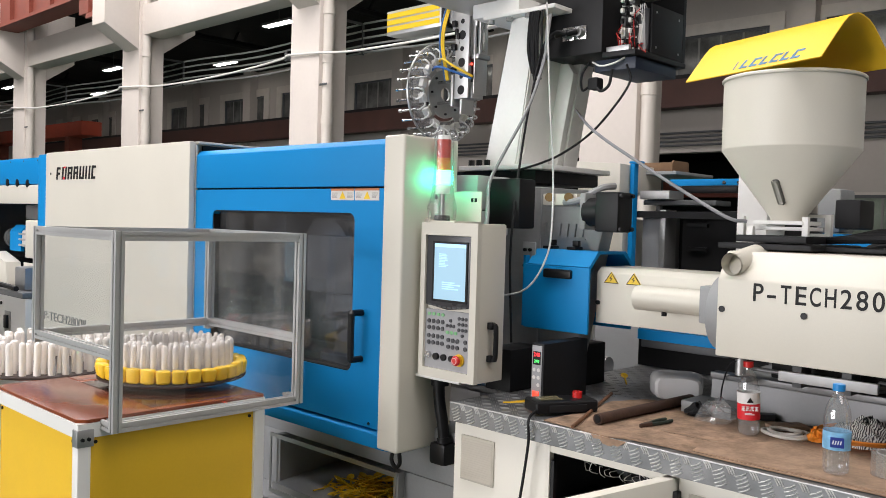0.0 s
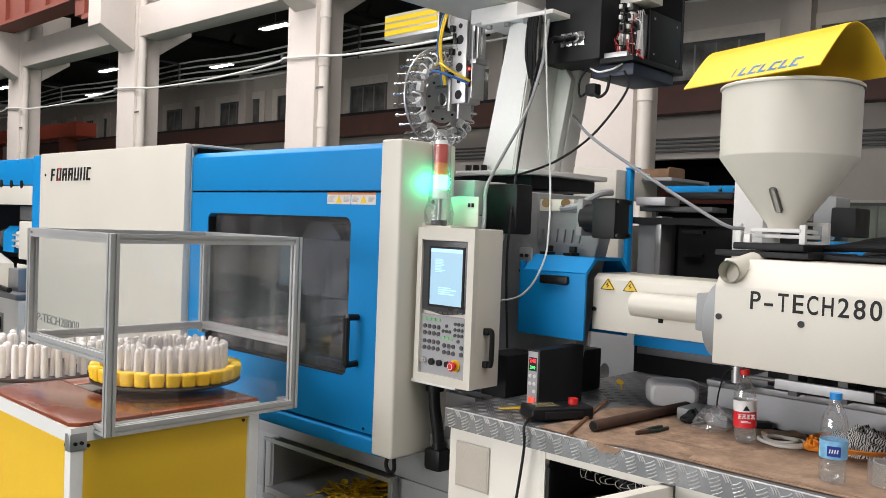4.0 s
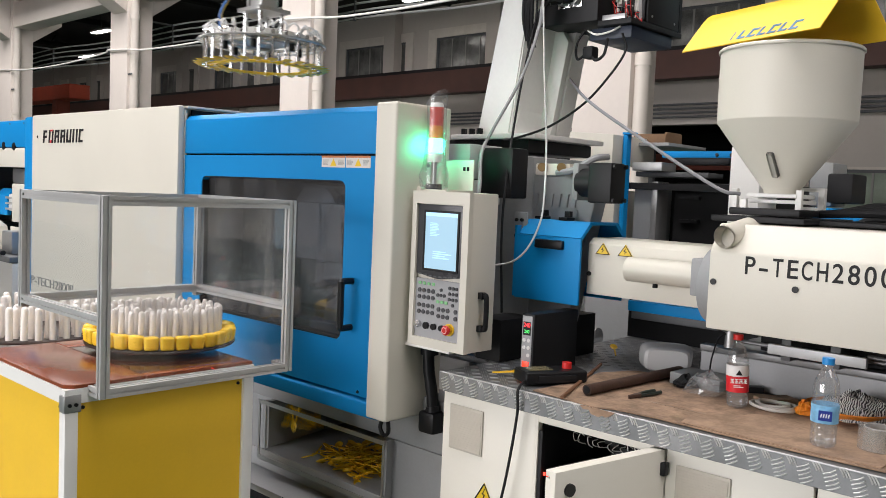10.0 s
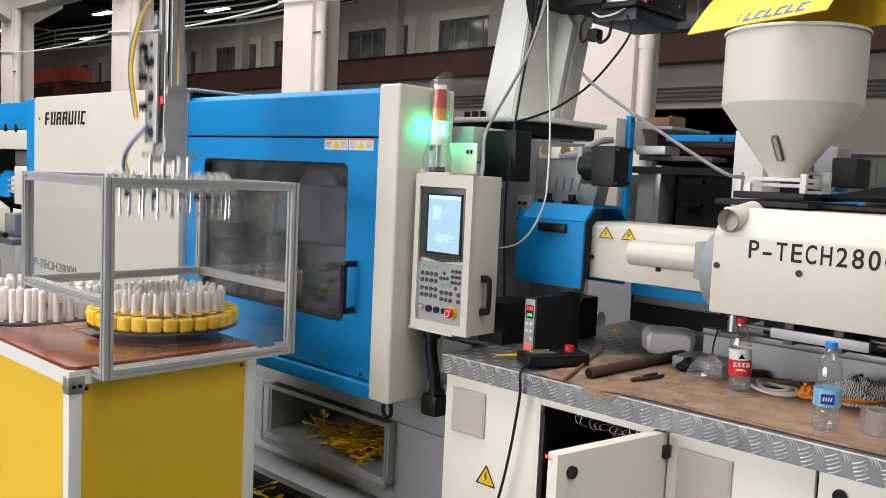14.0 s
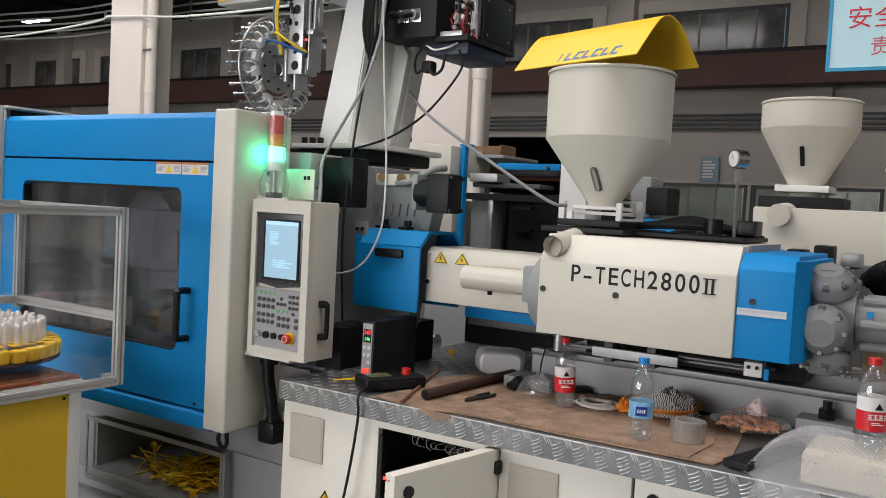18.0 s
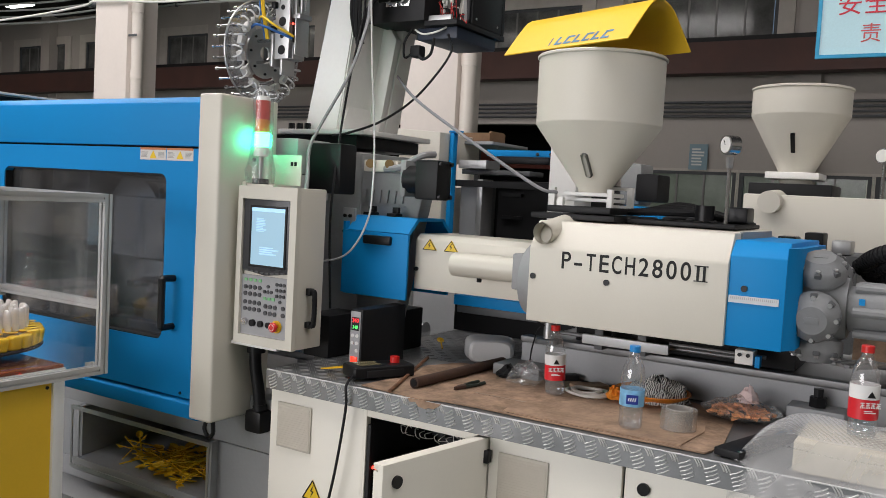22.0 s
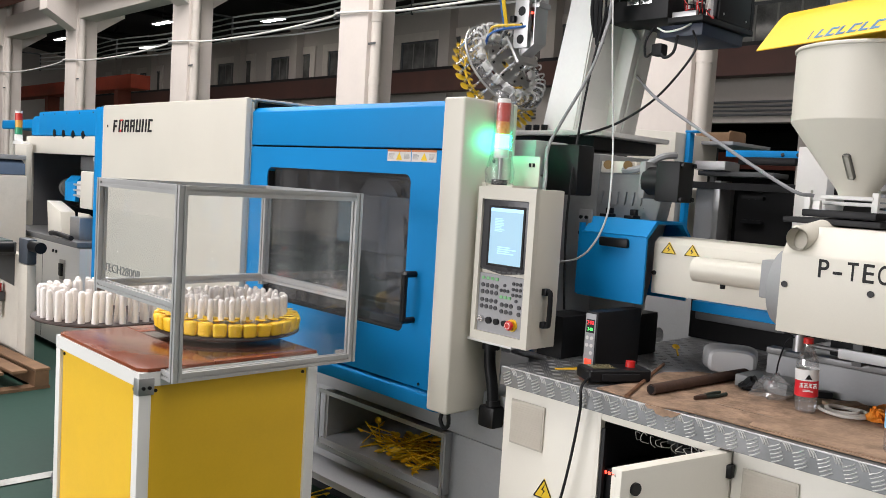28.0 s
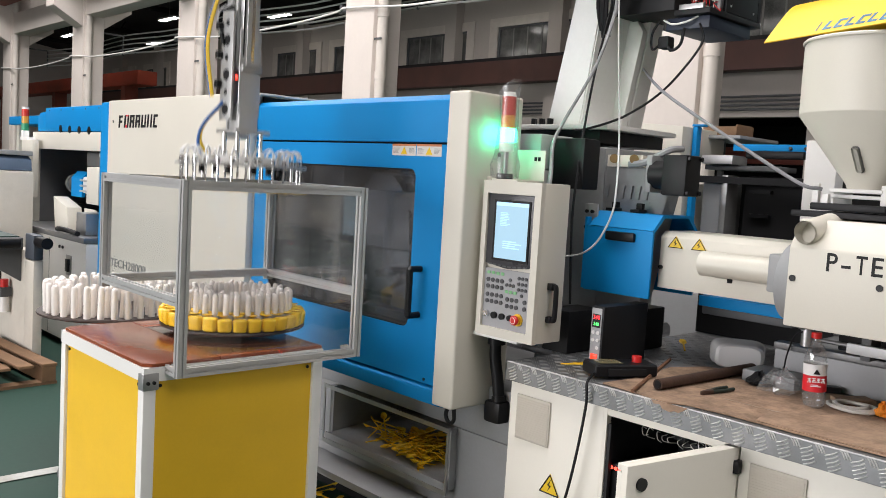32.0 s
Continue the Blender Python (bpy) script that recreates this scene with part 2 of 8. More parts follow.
def cyl(p, q, r, r2=None, seg=20, bm=None, caps=True):
    """A cylinder or cone from p to q."""
    bm = bm or bmesh.new()
    p, q = Vector(p), Vector(q)
    m = Matrix.Translation((p + q) / 2) @ (q - p).to_track_quat("Z", "Y").to_matrix().to_4x4()
    bmesh.ops.create_cone(bm, cap_ends=caps, segments=seg, radius1=r, radius2=r if r2 is None else r2, depth=(q - p).length, matrix=m)
    return bm


def lathe(profile, seg=28, bm=None, at=(0, 0, 0)):
    """Turns (radius, height) pairs round the z axis."""
    bm = bm or bmesh.new()
    rings = []
    for r, z in profile:
        if r < 1e-5:
            rings.append([bm.verts.new((at[0], at[1], at[2] + z))])
        else:
            rings.append([bm.verts.new((at[0] + r * math.cos(2 * math.pi * k / seg), at[1] + r * math.sin(2 * math.pi * k / seg), at[2] + z)) for k in range(seg)])
    for a, b in zip(rings, rings[1:]):
        for k in range(seg):
            l = (k + 1) % seg
            if len(a) == 1 and len(b) > 1:
                bm.faces.new((a[0], b[l], b[k]))
            elif len(b) == 1 and len(a) > 1:
                bm.faces.new((a[k], a[l], b[0]))
            elif len(a) > 1:
                bm.faces.new((a[k], a[l], b[l], b[k]))
    return bm


def prism(points, axis, a, b, bev=0.0, bm=None, seg=2):
    """Extrudes a polygon along an axis from a to b; points are in the other two axes, in order."""
    bm = bm or bmesh.new()
    put = {"x": lambda u, v, w: (w, u, v), "y": lambda u, v, w: (u, w, v), "z": lambda u, v, w: (u, v, w)}[axis]
    lo = [bm.verts.new(put(u, v, a)) for u, v in points]
    hi = [bm.verts.new(put(u, v, b)) for u, v in points]
    fs = [bm.faces.new(lo), bm.faces.new(list(reversed(hi)))]
    n = len(points)
    for k in range(n):
        fs.append(bm.faces.new((lo[k], hi[k], hi[(k + 1) % n], lo[(k + 1) % n])))
    if bev:
        es = {e for f in fs for e in f.edges}
        bmesh.ops.bevel(bm, geom=list(es), offset=bev, segments=seg, profile=0.6, affect="EDGES")
    return bm


def spline(points, n=8):
    """Points of a smooth line through the given ones."""
    p = [Vector(q) for q in points]
    p = [p[0] * 2 - p[1]] + p + [p[-1] * 2 - p[-2]]
    out = []
    for i in range(1, len(p) - 2):
        for k in range(n):
            t = k / n
            a, b, c, d = p[i - 1], p[i], p[i + 1], p[i + 2]
            out.append(0.5 * (2 * b + (c - a) * t + (2 * a - 5 * b + 4 * c - d) * t * t + (3 * b - a - 3 * c + d) * t ** 3))
    return out + [p[-2]]


def tube(points, r, seg=8, n=8, bm=None, smoothline=True):
    """A hose or rod of radius r along points."""
    bm = bm or bmesh.new()
    path = spline(points, n) if smoothline and len(points) > 2 else [Vector(q) for q in points]
    rings, up = [], None
    for i, p in enumerate(path):
        d = (path[min(i + 1, len(path) - 1)] - path[max(i - 1, 0)]).normalized()
        if up is None:
            up = d.orthogonal().normalized()
        up = (up - d * up.dot(d)).normalized()
        side = d.cross(up)
        rings.append([bm.verts.new(p + (up * math.cos(2 * math.pi * k / seg) + side * math.sin(2 * math.pi * k / seg)) * r) for k in range(seg)])
    for a, b in zip(rings, rings[1:]):
        for k in range(seg):
            bm.faces.new((a[k], a[(k + 1) % seg], b[(k + 1) % seg], b[k]))
    bm.faces.new(list(reversed(rings[0])))
    bm.faces.new(rings[-1])
    return bm


def plate_hole(x0, x1, z0, z1, hx0, hx1, hz0, hz1, y0, y1, r=0.03, bev=0.0):
    """A plate in the xz plane between y0 and y1 with a round-cornered opening through it."""
    bm = bmesh.new()
    hole = []
    for cx, cz, a0 in ((hx1 - r, hz1 - r, 0), (hx0 + r, hz1 - r, 90), (hx0 + r, hz0 + r, 180), (hx1 - r, hz0 + r, 270)):
        hole += [(cx + r * math.cos(radians(a0 + 18 * k)), cz + r * math.sin(radians(a0 + 18 * k))) for k in range(6)]
    outer = [(x1, z1), (x0, z1), (x0, z0), (x1, z0)]
    lay = []
    for y in (y0, y1):
        lay.append(([bm.verts.new((u, y, v)) for u, v in outer], [bm.verts.new((u, y, v)) for u, v in hole]))
    for o, h in lay:
        for q in range(4):
            hs = h[q * 6:q * 6 + 6]
            for k in range(5):
                bm.faces.new((o[q], hs[k], hs[k + 1]))
            bm.faces.new((o[q], hs[5], h[(q * 6 + 6) % 24], o[(q + 1) % 4]))
    (oa, ha), (ob_, hb) = lay
    for k in range(4):
        bm.faces.new((oa[k], oa[(k + 1) % 4], ob_[(k + 1) % 4], ob_[k]))
    for k in range(24):
        bm.faces.new((ha[k], ha[(k + 1) % 24], hb[(k + 1) % 24], hb[k]))
    return bm


def text(name, body, size, m, material, parent, width=None, bold=0.0, depth=0.0015, shear=0.0):
    """Letters with the built-in font, centred, turned into a mesh and scaled to a width."""
    cu = bpy.data.curves.new(name, "FONT")
    cu.body, cu.size, cu.align_x, cu.align_y, cu.offset, cu.extrude, cu.shear = body, size, "CENTER", "CENTER", bold, depth, shear
    tmp = bpy.data.objects.new(name, cu)
    me = bpy.data.meshes.new_from_object(tmp)
    bpy.data.objects.remove(tmp)
    bpy.data.curves.remove(cu)
    me.materials.clear()
    me.materials.append(material)
    if width:
        xs = [v.co.x for v in me.vertices]
        k = width / (max(xs) - min(xs))
        me.transform(Matrix.Diagonal((k, 1, 1, 1)))
    ob = new(name, me)
    ob.parent = parent
    ob.matrix_local = m
    return ob


FRONT = (90, 0, 0)  # a sign that faces -y


def bars(name, m, material, parent, rows, width, height, seed=1):
    """Unreadable small print: rows of plain bars."""
    rnd = random.Random(seed)
    bm = bmesh.new()
    for k in range(rows):
        z = height * (0.5 - (k + 0.5) / rows)
        w = width * rnd.uniform(0.6, 1.0)
        box(-width / 2, -width / 2 + w, z - height / rows * 0.28, z + height / rows * 0.28, 0, 0.0006, bm=bm)
    ob = part(name, bm, material, parent, smooth=0)
    ob.matrix_local = m
    return ob

# ---- the hall ----
AT0 = Matrix.Identity(4)
solid("floor", box(-45, 14, -12, 60, -0.2, 0.0), FLOORM, AT0, "worn dark green painted factory floor", "floor", kind="structure")
_b = bmesh.new()
box(-26, 14, 0.72, 0.80, 0.004, 0.006, bm=_b)
box(-4.31, -4.23, 0.80, 3.6, 0.004, 0.0058, bm=_b)
solid("floor_marking", _b, mat("faded_line_paint", (0.42, 0.43, 0.41), 0.7, var=0.25, scale=5, dirt=0.7), AT0, "faded white painted line on the floor", "marking", kind="structure")
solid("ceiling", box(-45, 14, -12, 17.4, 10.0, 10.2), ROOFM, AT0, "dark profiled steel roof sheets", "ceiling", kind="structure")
solid("wall_east", box(14, 14.3, -12, 17.4, 0, 10), WALLM, AT0, "plain plastered hall wall", "wall", kind="structure")
solid("wall_west", box(-45.3, -45, -12, 17.4, 0, 10), WALLM, AT0, "plain plastered hall wall", "wall", kind="structure")
# unseen wall; its opening is added to go with the front fill lamp
_b = box(-45, -10.8, -9.3, -9, 0, 10)
box(-1.2, 14, -9.3, -9, 0, 10, bm=_b)
box(-10.8, -1.2, -9.3, -9, 5.8, 10, bm=_b)
solid("wall_south", _b, WALLM, AT0, "unseen hall wall with an opening added near the fill lamp", "wall", kind="structure")

# far wall with window openings
WINS = [(-42.3, 2.1), (-38.7, 2.1), (-35.0, 2.4), (-31.4, 2.5), (-27.5, 2.5), (-23.95, 2.5), (-20.2, 2.6), (-16.4, 2.6), (-12.8, 2.4), (-9.9, 2.6), (-6.2, 2.85), (-2.2, 2.7), (1.8, 2.6)]
Z0W, Z1W = 4.82, 5.70
fw = bmesh.new()
box(-45, -14, 17, 17.3, 0, 0.6, bm=fw)
box(-7.7, 14, 17, 17.3, 0, 0.6, bm=fw)
box(-45, -14, 17, 17.3, 0.6, Z0W, bm=fw)
box(-14, -7.7, 17, 17.3, 3.2, Z0W, bm=fw)
box(-7.7, -6.2, 17, 17.3, 0.6, Z0W, bm=fw)
box(-6.2, 8.0, 17, 17.3, 2.28, Z0W, bm=fw)
box(8.0, 14, 17, 17.3, 0.6, Z0W, bm=fw)
box(-45, 14, 17, 17.3, Z1W, 10, bm=fw)
_x = -45
for wx, ww in WINS + [(14, 0)]:
    box(_x, wx, 17, 17.3, Z0W, Z1W, bm=fw)
    _x = wx + ww
solid("wall_north", fw, WALLM, AT0, "grimy plastered far wall of the factory hall", "wall", kind="structure")
# the hall beyond the wide opening; near-black wall colour stands in for its shade
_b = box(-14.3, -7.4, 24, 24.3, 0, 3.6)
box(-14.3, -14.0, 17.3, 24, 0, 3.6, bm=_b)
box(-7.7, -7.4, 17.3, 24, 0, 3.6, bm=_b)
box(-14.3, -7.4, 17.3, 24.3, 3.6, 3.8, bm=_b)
solid("wall_beyond", _b, ROOFM, AT0, "walls of the hall beyond, coloured near-black for its darkness", "wall", kind="structure")
solid("stored_girder", box(-13.5, -7.9, 20.0, 20.4, 2.35, 2.75), REDOX, AT0, "red girder in the dark hall beyond", "girder")
for k in range(2):
    solid("girder_stand", box(-12.5 + 3.5 * k, -12.2 + 3.5 * k, 20.05, 20.35, 0, 2.35), REDOX, AT0, "red steel stand under the girder", "stand", "girder stands")
# mottled tone imitates reflections in the upper panes
FARGLASS = mat("reflection_toned_pane", (0.13, 0.13, 0.125), 0.10, var=0.6, scale=2.2)
# brighter green imitates light coming through the low panes
GREENLIT = mat("green_lit_pane", (0.20, 0.24, 0.19), 0.2, var=0.35, scale=2.0)
FRAMEW = mat("window_trim_cream", (0.60, 0.55, 0.50), 0.7, var=0.06, dirt=0.15)


def far_window(x, w, z0, z1, n, name="window"):
    t = thing(name, pose(x, 17, z0), "steel-framed hall window with light and reflections toned into its panes", "window", "far wall windows", "structure")
    h = z1 - z0
    fr = bmesh.new()
    for a in ((0, 0.07, 0, h), (w - 0.07, w, 0, h), (0.07, w - 0.07, 0, 0.06), (0.07, w - 0.07, h - 0.06, h)):
        box(a[0], a[1], -0.02, 0.1, a[2], a[3], bm=fr)
    part("window_frame", fr, GREYDK, t)
    tr = bmesh.new()
    s, lo_, hi_, dp = (0.30, 0.30, 0.24, 0.05) if z0 > 3 else (0.025, 0.05, 0.05, 0.03)
    for a in ((-s, w + s, -lo_, 0), (-s, w + s, h, h + hi_), (-s, 0, 0, h), (w, w + s, 0, h)):
        box(a[0], a[1], -dp, -0.002, a[2], a[3], bm=tr)
    part("window_surround", tr, FRAMEW, t)
    for k in range(n):
        a = 0.07 + (w - 0.14) * k / n
        part("pane", box(a + 0.02, a + (w - 0.14) / n - 0.02, 0.005, 0.015, 0.06, h - 0.06), FARGLASS if z0 > 3 else GREENLIT, t, smooth=0)
        if k:
            part("mullion", box(a - 0.02, a + 0.02, -0.01, 0.03, 0.06, h - 0.06), mat("grey_mullion", (0.22, 0.21, 0.2), 0.5), t, smooth=0)
    return t


for k, (wx, ww) in enumerate(WINS):
    far_window(wx, ww, Z0W, Z1W, 5, "window_%d" % (k + 1))
for k in range(6):
    far_window(-6.2 + 2.36 * k, 2.3, 0.6, 2.28, 4, "window_%d" % (k + 20))

# pilasters, crane girder and cable runs along the far wall
for k in range(14):
    px = -41 + 3.83 * k
    solid("pilaster", box(px - 0.22, px + 0.22, 16.7, 17.02, 0, 10), WALLM, AT0, "plastered wall pilaster", "pilaster", "far wall pilasters", "structure")
solid("crane_girder", box(-45, 14, 16.0, 16.4, 4.05, 4.62), BROWNSTEEL, AT0, "brown painted steel crane runway girder", "girder", kind="structure")
solid("crane_rail", box(-45, 14, 16.1, 16.3, 4.64, 4.72), BLACKM, AT0, "dark steel crane rail on the girder", "rail", kind="structure")
for k in range(4):
    z = 3.35 + 0.09 * k
    solid("conduit", cyl((-45, 16.9, z), (14, 16.9, z), 0.025, seg=6), GREYDK, AT0, "thin dark conduit along the far wall", "conduit", "wall conduits", "structure")


# near row of columns with haunches, runway beams and drain pipes
def column(x, y, k):
    t = thing("column", pose(x, y, 0), "cream painted concrete column with corbels and a drain pipe", "column", "hall columns", "structure")
    part("shaft", box(-0.37, 0.37, 0, 0.54, 0, 7.2, 0.02), CONC, t)
    part("corbel", prism([(-0.002, 4.85), (-0.002, 6.6), (-0.72, 6.6), (-0.72, 5.27)], "x", -0.20, 0.355, 0.012), CONC, t)
    part("corbel", prism([(0.542, 4.85), (1.26, 5.36), (1.26, 6.6), (0.542, 6.6)], "x", -0.20, 0.355, 0.012), CONC, t)
    part("cable_bracket", box(-0.015, 0.015, 0.543, 1.18, 4.79, 4.83), GREYDK, t)
    part("cable_hanger", box(-0.012, 0.012, 1.181, 1.22, 4.30, 4.83), GREYDK, t)
    hook = bmesh.new()
    box(-0.62, -0.371, 0.03, 0.07, 4.10, 4.14, 0.004, bm=hook)
    cyl((-0.56, 0.05, 4.08), (-0.56, 0.05, 4.22), 0.028, seg=10, bm=hook)
    cyl((-0.47, 0.05, 4.08), (-0.47, 0.05, 4.20), 0.020, seg=10, bm=hook)
    part("cable_hook", hook, GREYDK, t)
    part("stay_rod", cyl((-0.40, 0.06, 3.55), (-0.40, 0.06, 4.10), 0.012, seg=6), GREYDK, t)
    part("drain_pipe", cyl((0.45, 0.12, 0), (0.45, 0.12, 9.5), 0.085, seg=14), PIPEW, t)
    for z in (1.2, 3.0, 3.95, 4.7, 5.4):
        part("pipe_socket", cyl((0.45, 0.12, z), (0.45, 0.12, z + 0.12), 0.096, seg=14), PIPEW, t)
    part("pipe_strap", box(0.371, 0.55, 0.02, 0.03, 3.60, 3.63), GREYDK, t)
    return t


COLX = [-28.9, -23.0, -16.9, -11.0, -5.35, 0.75, 6.8, 12.8]
for k, cx in enumerate(COLX):
    column(cx, 8.2, k)
for a, b in zip(COLX, COLX[1:]):
    solid("runway_beam", box(a + 0.373, b - 0.373, 8.24, 8.70, 5.13, 5.74, 0.02), CONC, AT0, "cream concrete runway beam between columns", "beam", "runway beams", "structure")
t = thing("bridge_crane", pose(0, 0, 0), "red-brown painted crane girder fixed to the columns", "crane girder")
part("girder", box(-34, -17.45, 7.62, 7.92, 6.02, 6.9), REDOX, t)
part("flange", box(-34, -17.45, 7.50, 8.04, 5.94, 6.018), REDOX, t)
for k in range(14):
    part("stiffener", box(-33.6 + 1.18 * k, -33.54 + 1.18 * k, 7.53, 7.619, 6.02, 6.9), REDOX, t)
part("end_bearing", box(-17.9, -17.45, 7.55, 7.99, 5.60, 5.938), REDOX, t)
part("end_bracket", box(-17.6, -17.102, 7.56, 7.98, 5.50, 5.598), REDOX, t)
solid("stored_girder", box(-40.5, -24.6, 10.5, 11.1, 3.74, 4.15, 0.02), mat("bright_red_oxide", (0.40, 0.06, 0.03), 0.55, var=0.25, scale=1.5, dirt=0.4), AT0, "red painted steel girder in the far bay", "girder")
for k in range(3):
    solid("girder_stand", box(-38 + 6 * k, -37.7 + 6 * k, 10.6, 11.0, 0, 3.74), REDOX, AT0, "red steel stand under the girder", "stand", "girder stands")

# roof trusses, purlins and the roof lights of the far bay
for k in range(9):
    tx = -40 + 6.0 * k
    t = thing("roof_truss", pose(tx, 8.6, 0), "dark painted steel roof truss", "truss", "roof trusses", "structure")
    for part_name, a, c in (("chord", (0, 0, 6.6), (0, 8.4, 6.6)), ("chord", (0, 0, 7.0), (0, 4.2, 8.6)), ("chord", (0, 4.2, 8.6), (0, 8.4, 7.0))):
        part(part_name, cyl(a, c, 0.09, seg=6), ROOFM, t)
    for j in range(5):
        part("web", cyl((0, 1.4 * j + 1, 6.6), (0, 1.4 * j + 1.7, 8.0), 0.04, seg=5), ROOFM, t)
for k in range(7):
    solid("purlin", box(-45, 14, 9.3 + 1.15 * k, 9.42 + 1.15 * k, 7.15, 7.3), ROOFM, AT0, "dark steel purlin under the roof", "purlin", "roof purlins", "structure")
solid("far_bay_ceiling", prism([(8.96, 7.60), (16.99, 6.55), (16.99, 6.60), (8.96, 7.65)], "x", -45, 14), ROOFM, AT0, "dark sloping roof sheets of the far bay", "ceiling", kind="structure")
for k in range(16):
    lx, ly, lz = -40 + 3.1 * k, (10.51, 12.81, 15.11)[k % 3], 6.25 + 0.2 * (k % 2)
    t = thing("high_bay_lamp", pose(lx, ly, lz), "long white high-bay lamp under the roof", "lamp", "hall lamps")
    part("housing", box(-0.6, 0.6, -0.12, 0.12, 0.02, 0.08), GREYDK, t)
    part("diffuser", box(-0.58, 0.58, -0.10, 0.10, 0.0, 0.018), SKYLIT, t)
    part("hanger", cyl((0, 0, 0.08), (0, 0, 7.60 - (ly - 8.96) * 0.1308 - lz), 0.01, seg=5), GREYDK, t)

# cables strung along the columns
for k in range(5):
    pts = []
    for a, b in zip(COLX, COLX[1:]):
        pts += [(a, 9.4, 4.82 - 0.12 * k), ((a + b) / 2, 9.4, 4.73 - 0.12 * k)]
    solid("busbar_cable", tube(pts, 0.018, 5, 4), CABLEG, AT0, "grey power cable strung along the bay", "cable", "strung cables")
pts = []
for a, b in zip(COLX, COLX[1:]):
    w_ = b - a
    pts += [(a - 0.40, 8.17, 4.145), (a, 8.165, 4.12), (a + 0.40, 8.17, 4.095)]
    pts += [(a + w_ * f, 8.19, 4.095 + 0.05 * f - 0.42 * f * (1 - f)) for f in (0.18, 0.30, 0.42, 0.54, 0.66, 0.78)] + [(b - 0.62, 8.22, 4.12)]
solid("hall_cable", tube(pts, 0.018, 7, 4), CABLEW, AT0, "thick white cable sagging from column to column", "cable")

# wall notice and hanging banner
t = thing("wall_poster", pose(-4.64, 16.95, 2.56), "pale blue notice board on the far wall", "poster")
part("board", box(-0.18, 0.18, -0.02, 0, -0.25, 0.25), mat("notice_blue", (0.25, 0.36, 0.42), 0.5), t)
bars("print", pose(0, -0.022, 0.0, *FRONT), WHITE, t, 6, 0.26, 0.36)
BANNER = mat("banner_pale_blue", (0.55, 0.80, 0.88), 0.5, var=0.1, scale=0.7)
t = thing("safety_banner", pose(-0.2, 8.0, 3.45), "pale blue safety banner with large red characters", "banner")
part("panel", box(-1.02, 1.02, -0.02, 0.0, -0.53, 0.6), BANNER, t)
bd = bmesh.new()
for a in ((-1.05, -1.02, -0.56, 0.63), (1.02, 1.05, -0.56, 0.63), (-1.02, 1.02, -0.56, -0.53), (-1.02, 1.02, 0.60, 0.63)):
    box(a[0], a[1], -0.03, 0.01, a[2], a[3], bm=bd)
part("hanger_bracket", box(0.68, 0.86, 0.001, 0.198, 0.30, 0.36), ZINC, t)
part("border", bd, mat("banner_blue_edge", (0.03, 0.35, 0.60), 0.5), t)
REDTXT = mat("banner_red", (0.65, 0.03, 0.06), 0.5)
for k, ch in enumerate("安全"):
    text("character", ch, 0.2, pose(-0.805 + 0.205 * k, -0.024, -0.125, *FRONT), REDTXT, t)
    text("character", ch, 0.2, pose(-0.805 + 0.205 * k, -0.024, 0.35, *FRONT), REDTXT, t)
text("character", "责", 0.17, pose(-0.63, -0.024, -0.37, *FRONT), mat("banner_faded_red", (0.62, 0.12, 0.13), 0.5), t)

# ---- the injection moulding machine: clamp side ----
YD = 2.175   # front plane of the guard doors
XBACK = 3.85  # rear guard plane

bed = thing("machine_bed", pose(0, 0, 0), "grey painted steel bed of the moulding machine on the floor", "machine bed")
BEDX = -5.55
part("lower_frame", box(BEDX, -2.02, 2.34, XBACK, 0.08, 0.30, 0.01), GREYP, bed)
part("rear_panel", box(BEDX, -2.02, XBACK - 0.03, XBACK, 0.30, 0.75), GREYP, bed)
part("front_panel", box(BEDX, -3.225, 2.34, 2.38, 0.30, 0.554, 0.005), GREYP, bed)
part("top_rail", box(BEDX, -2.02, 2.33, XBACK, 0.555, 0.76, 0.008), GREYP, bed)
part("front_post", box(-2.405, -1.96, 2.33, 2.75, 0.0, 0.554, 0.008), GREYP, bed)
BINM = mat("grey_bin_sheet", (0.30, 0.305, 0.31), 0.45, var=0.1, scale=5, dirt=0.25)
part("chute_side", box(-2.425, -2.406, 2.30, 3.3, 0.30, 0.553), BINM, bed)
part("chute_side", box(-3.22, -3.195, 2.30, 3.3, 0.30, 0.553), BINM, bed)
part("lower_ledge", prism([(2.20, 0.20), (2.335, 0.215), (2.335, 0.10), (2.325, 0.10), (2.325, 0.19), (2.20, 0.175)], "x", BEDX, -2.43), GREYP, bed)
for z in (0.30, 0.555):
    part("chute_flange", box(-3.235, -2.39, 2.270, 2.2745, z - 0.012, z + 0.006), ZINC, bed)
for x in (-3.235, -2.402):
    part("chute_flange", box(x, x + 0.012, 2.270, 2.2745, 0.307, 0.542), ZINC, bed)
part("chute_floor", prism([(2.28, 0.335), (3.3, 0.42), (3.3, 0.40), (2.28, 0.315)], "x", -3.194, -2.427), BINM, bed)
part("chute_back", box(-3.194, -2.427, 3.28, 3.30, 0.36, 0.553), BINM, bed)
part("chute_rim", box(-3.22, -2.405, 2.275, 2.285, 0.28, 0.335, 0.003), GREYP, bed)
part("plinth", box(BEDX + 0.1, -2.1, 2.42, XBACK - 0.1, 0, 0.08), BLACKM, bed)

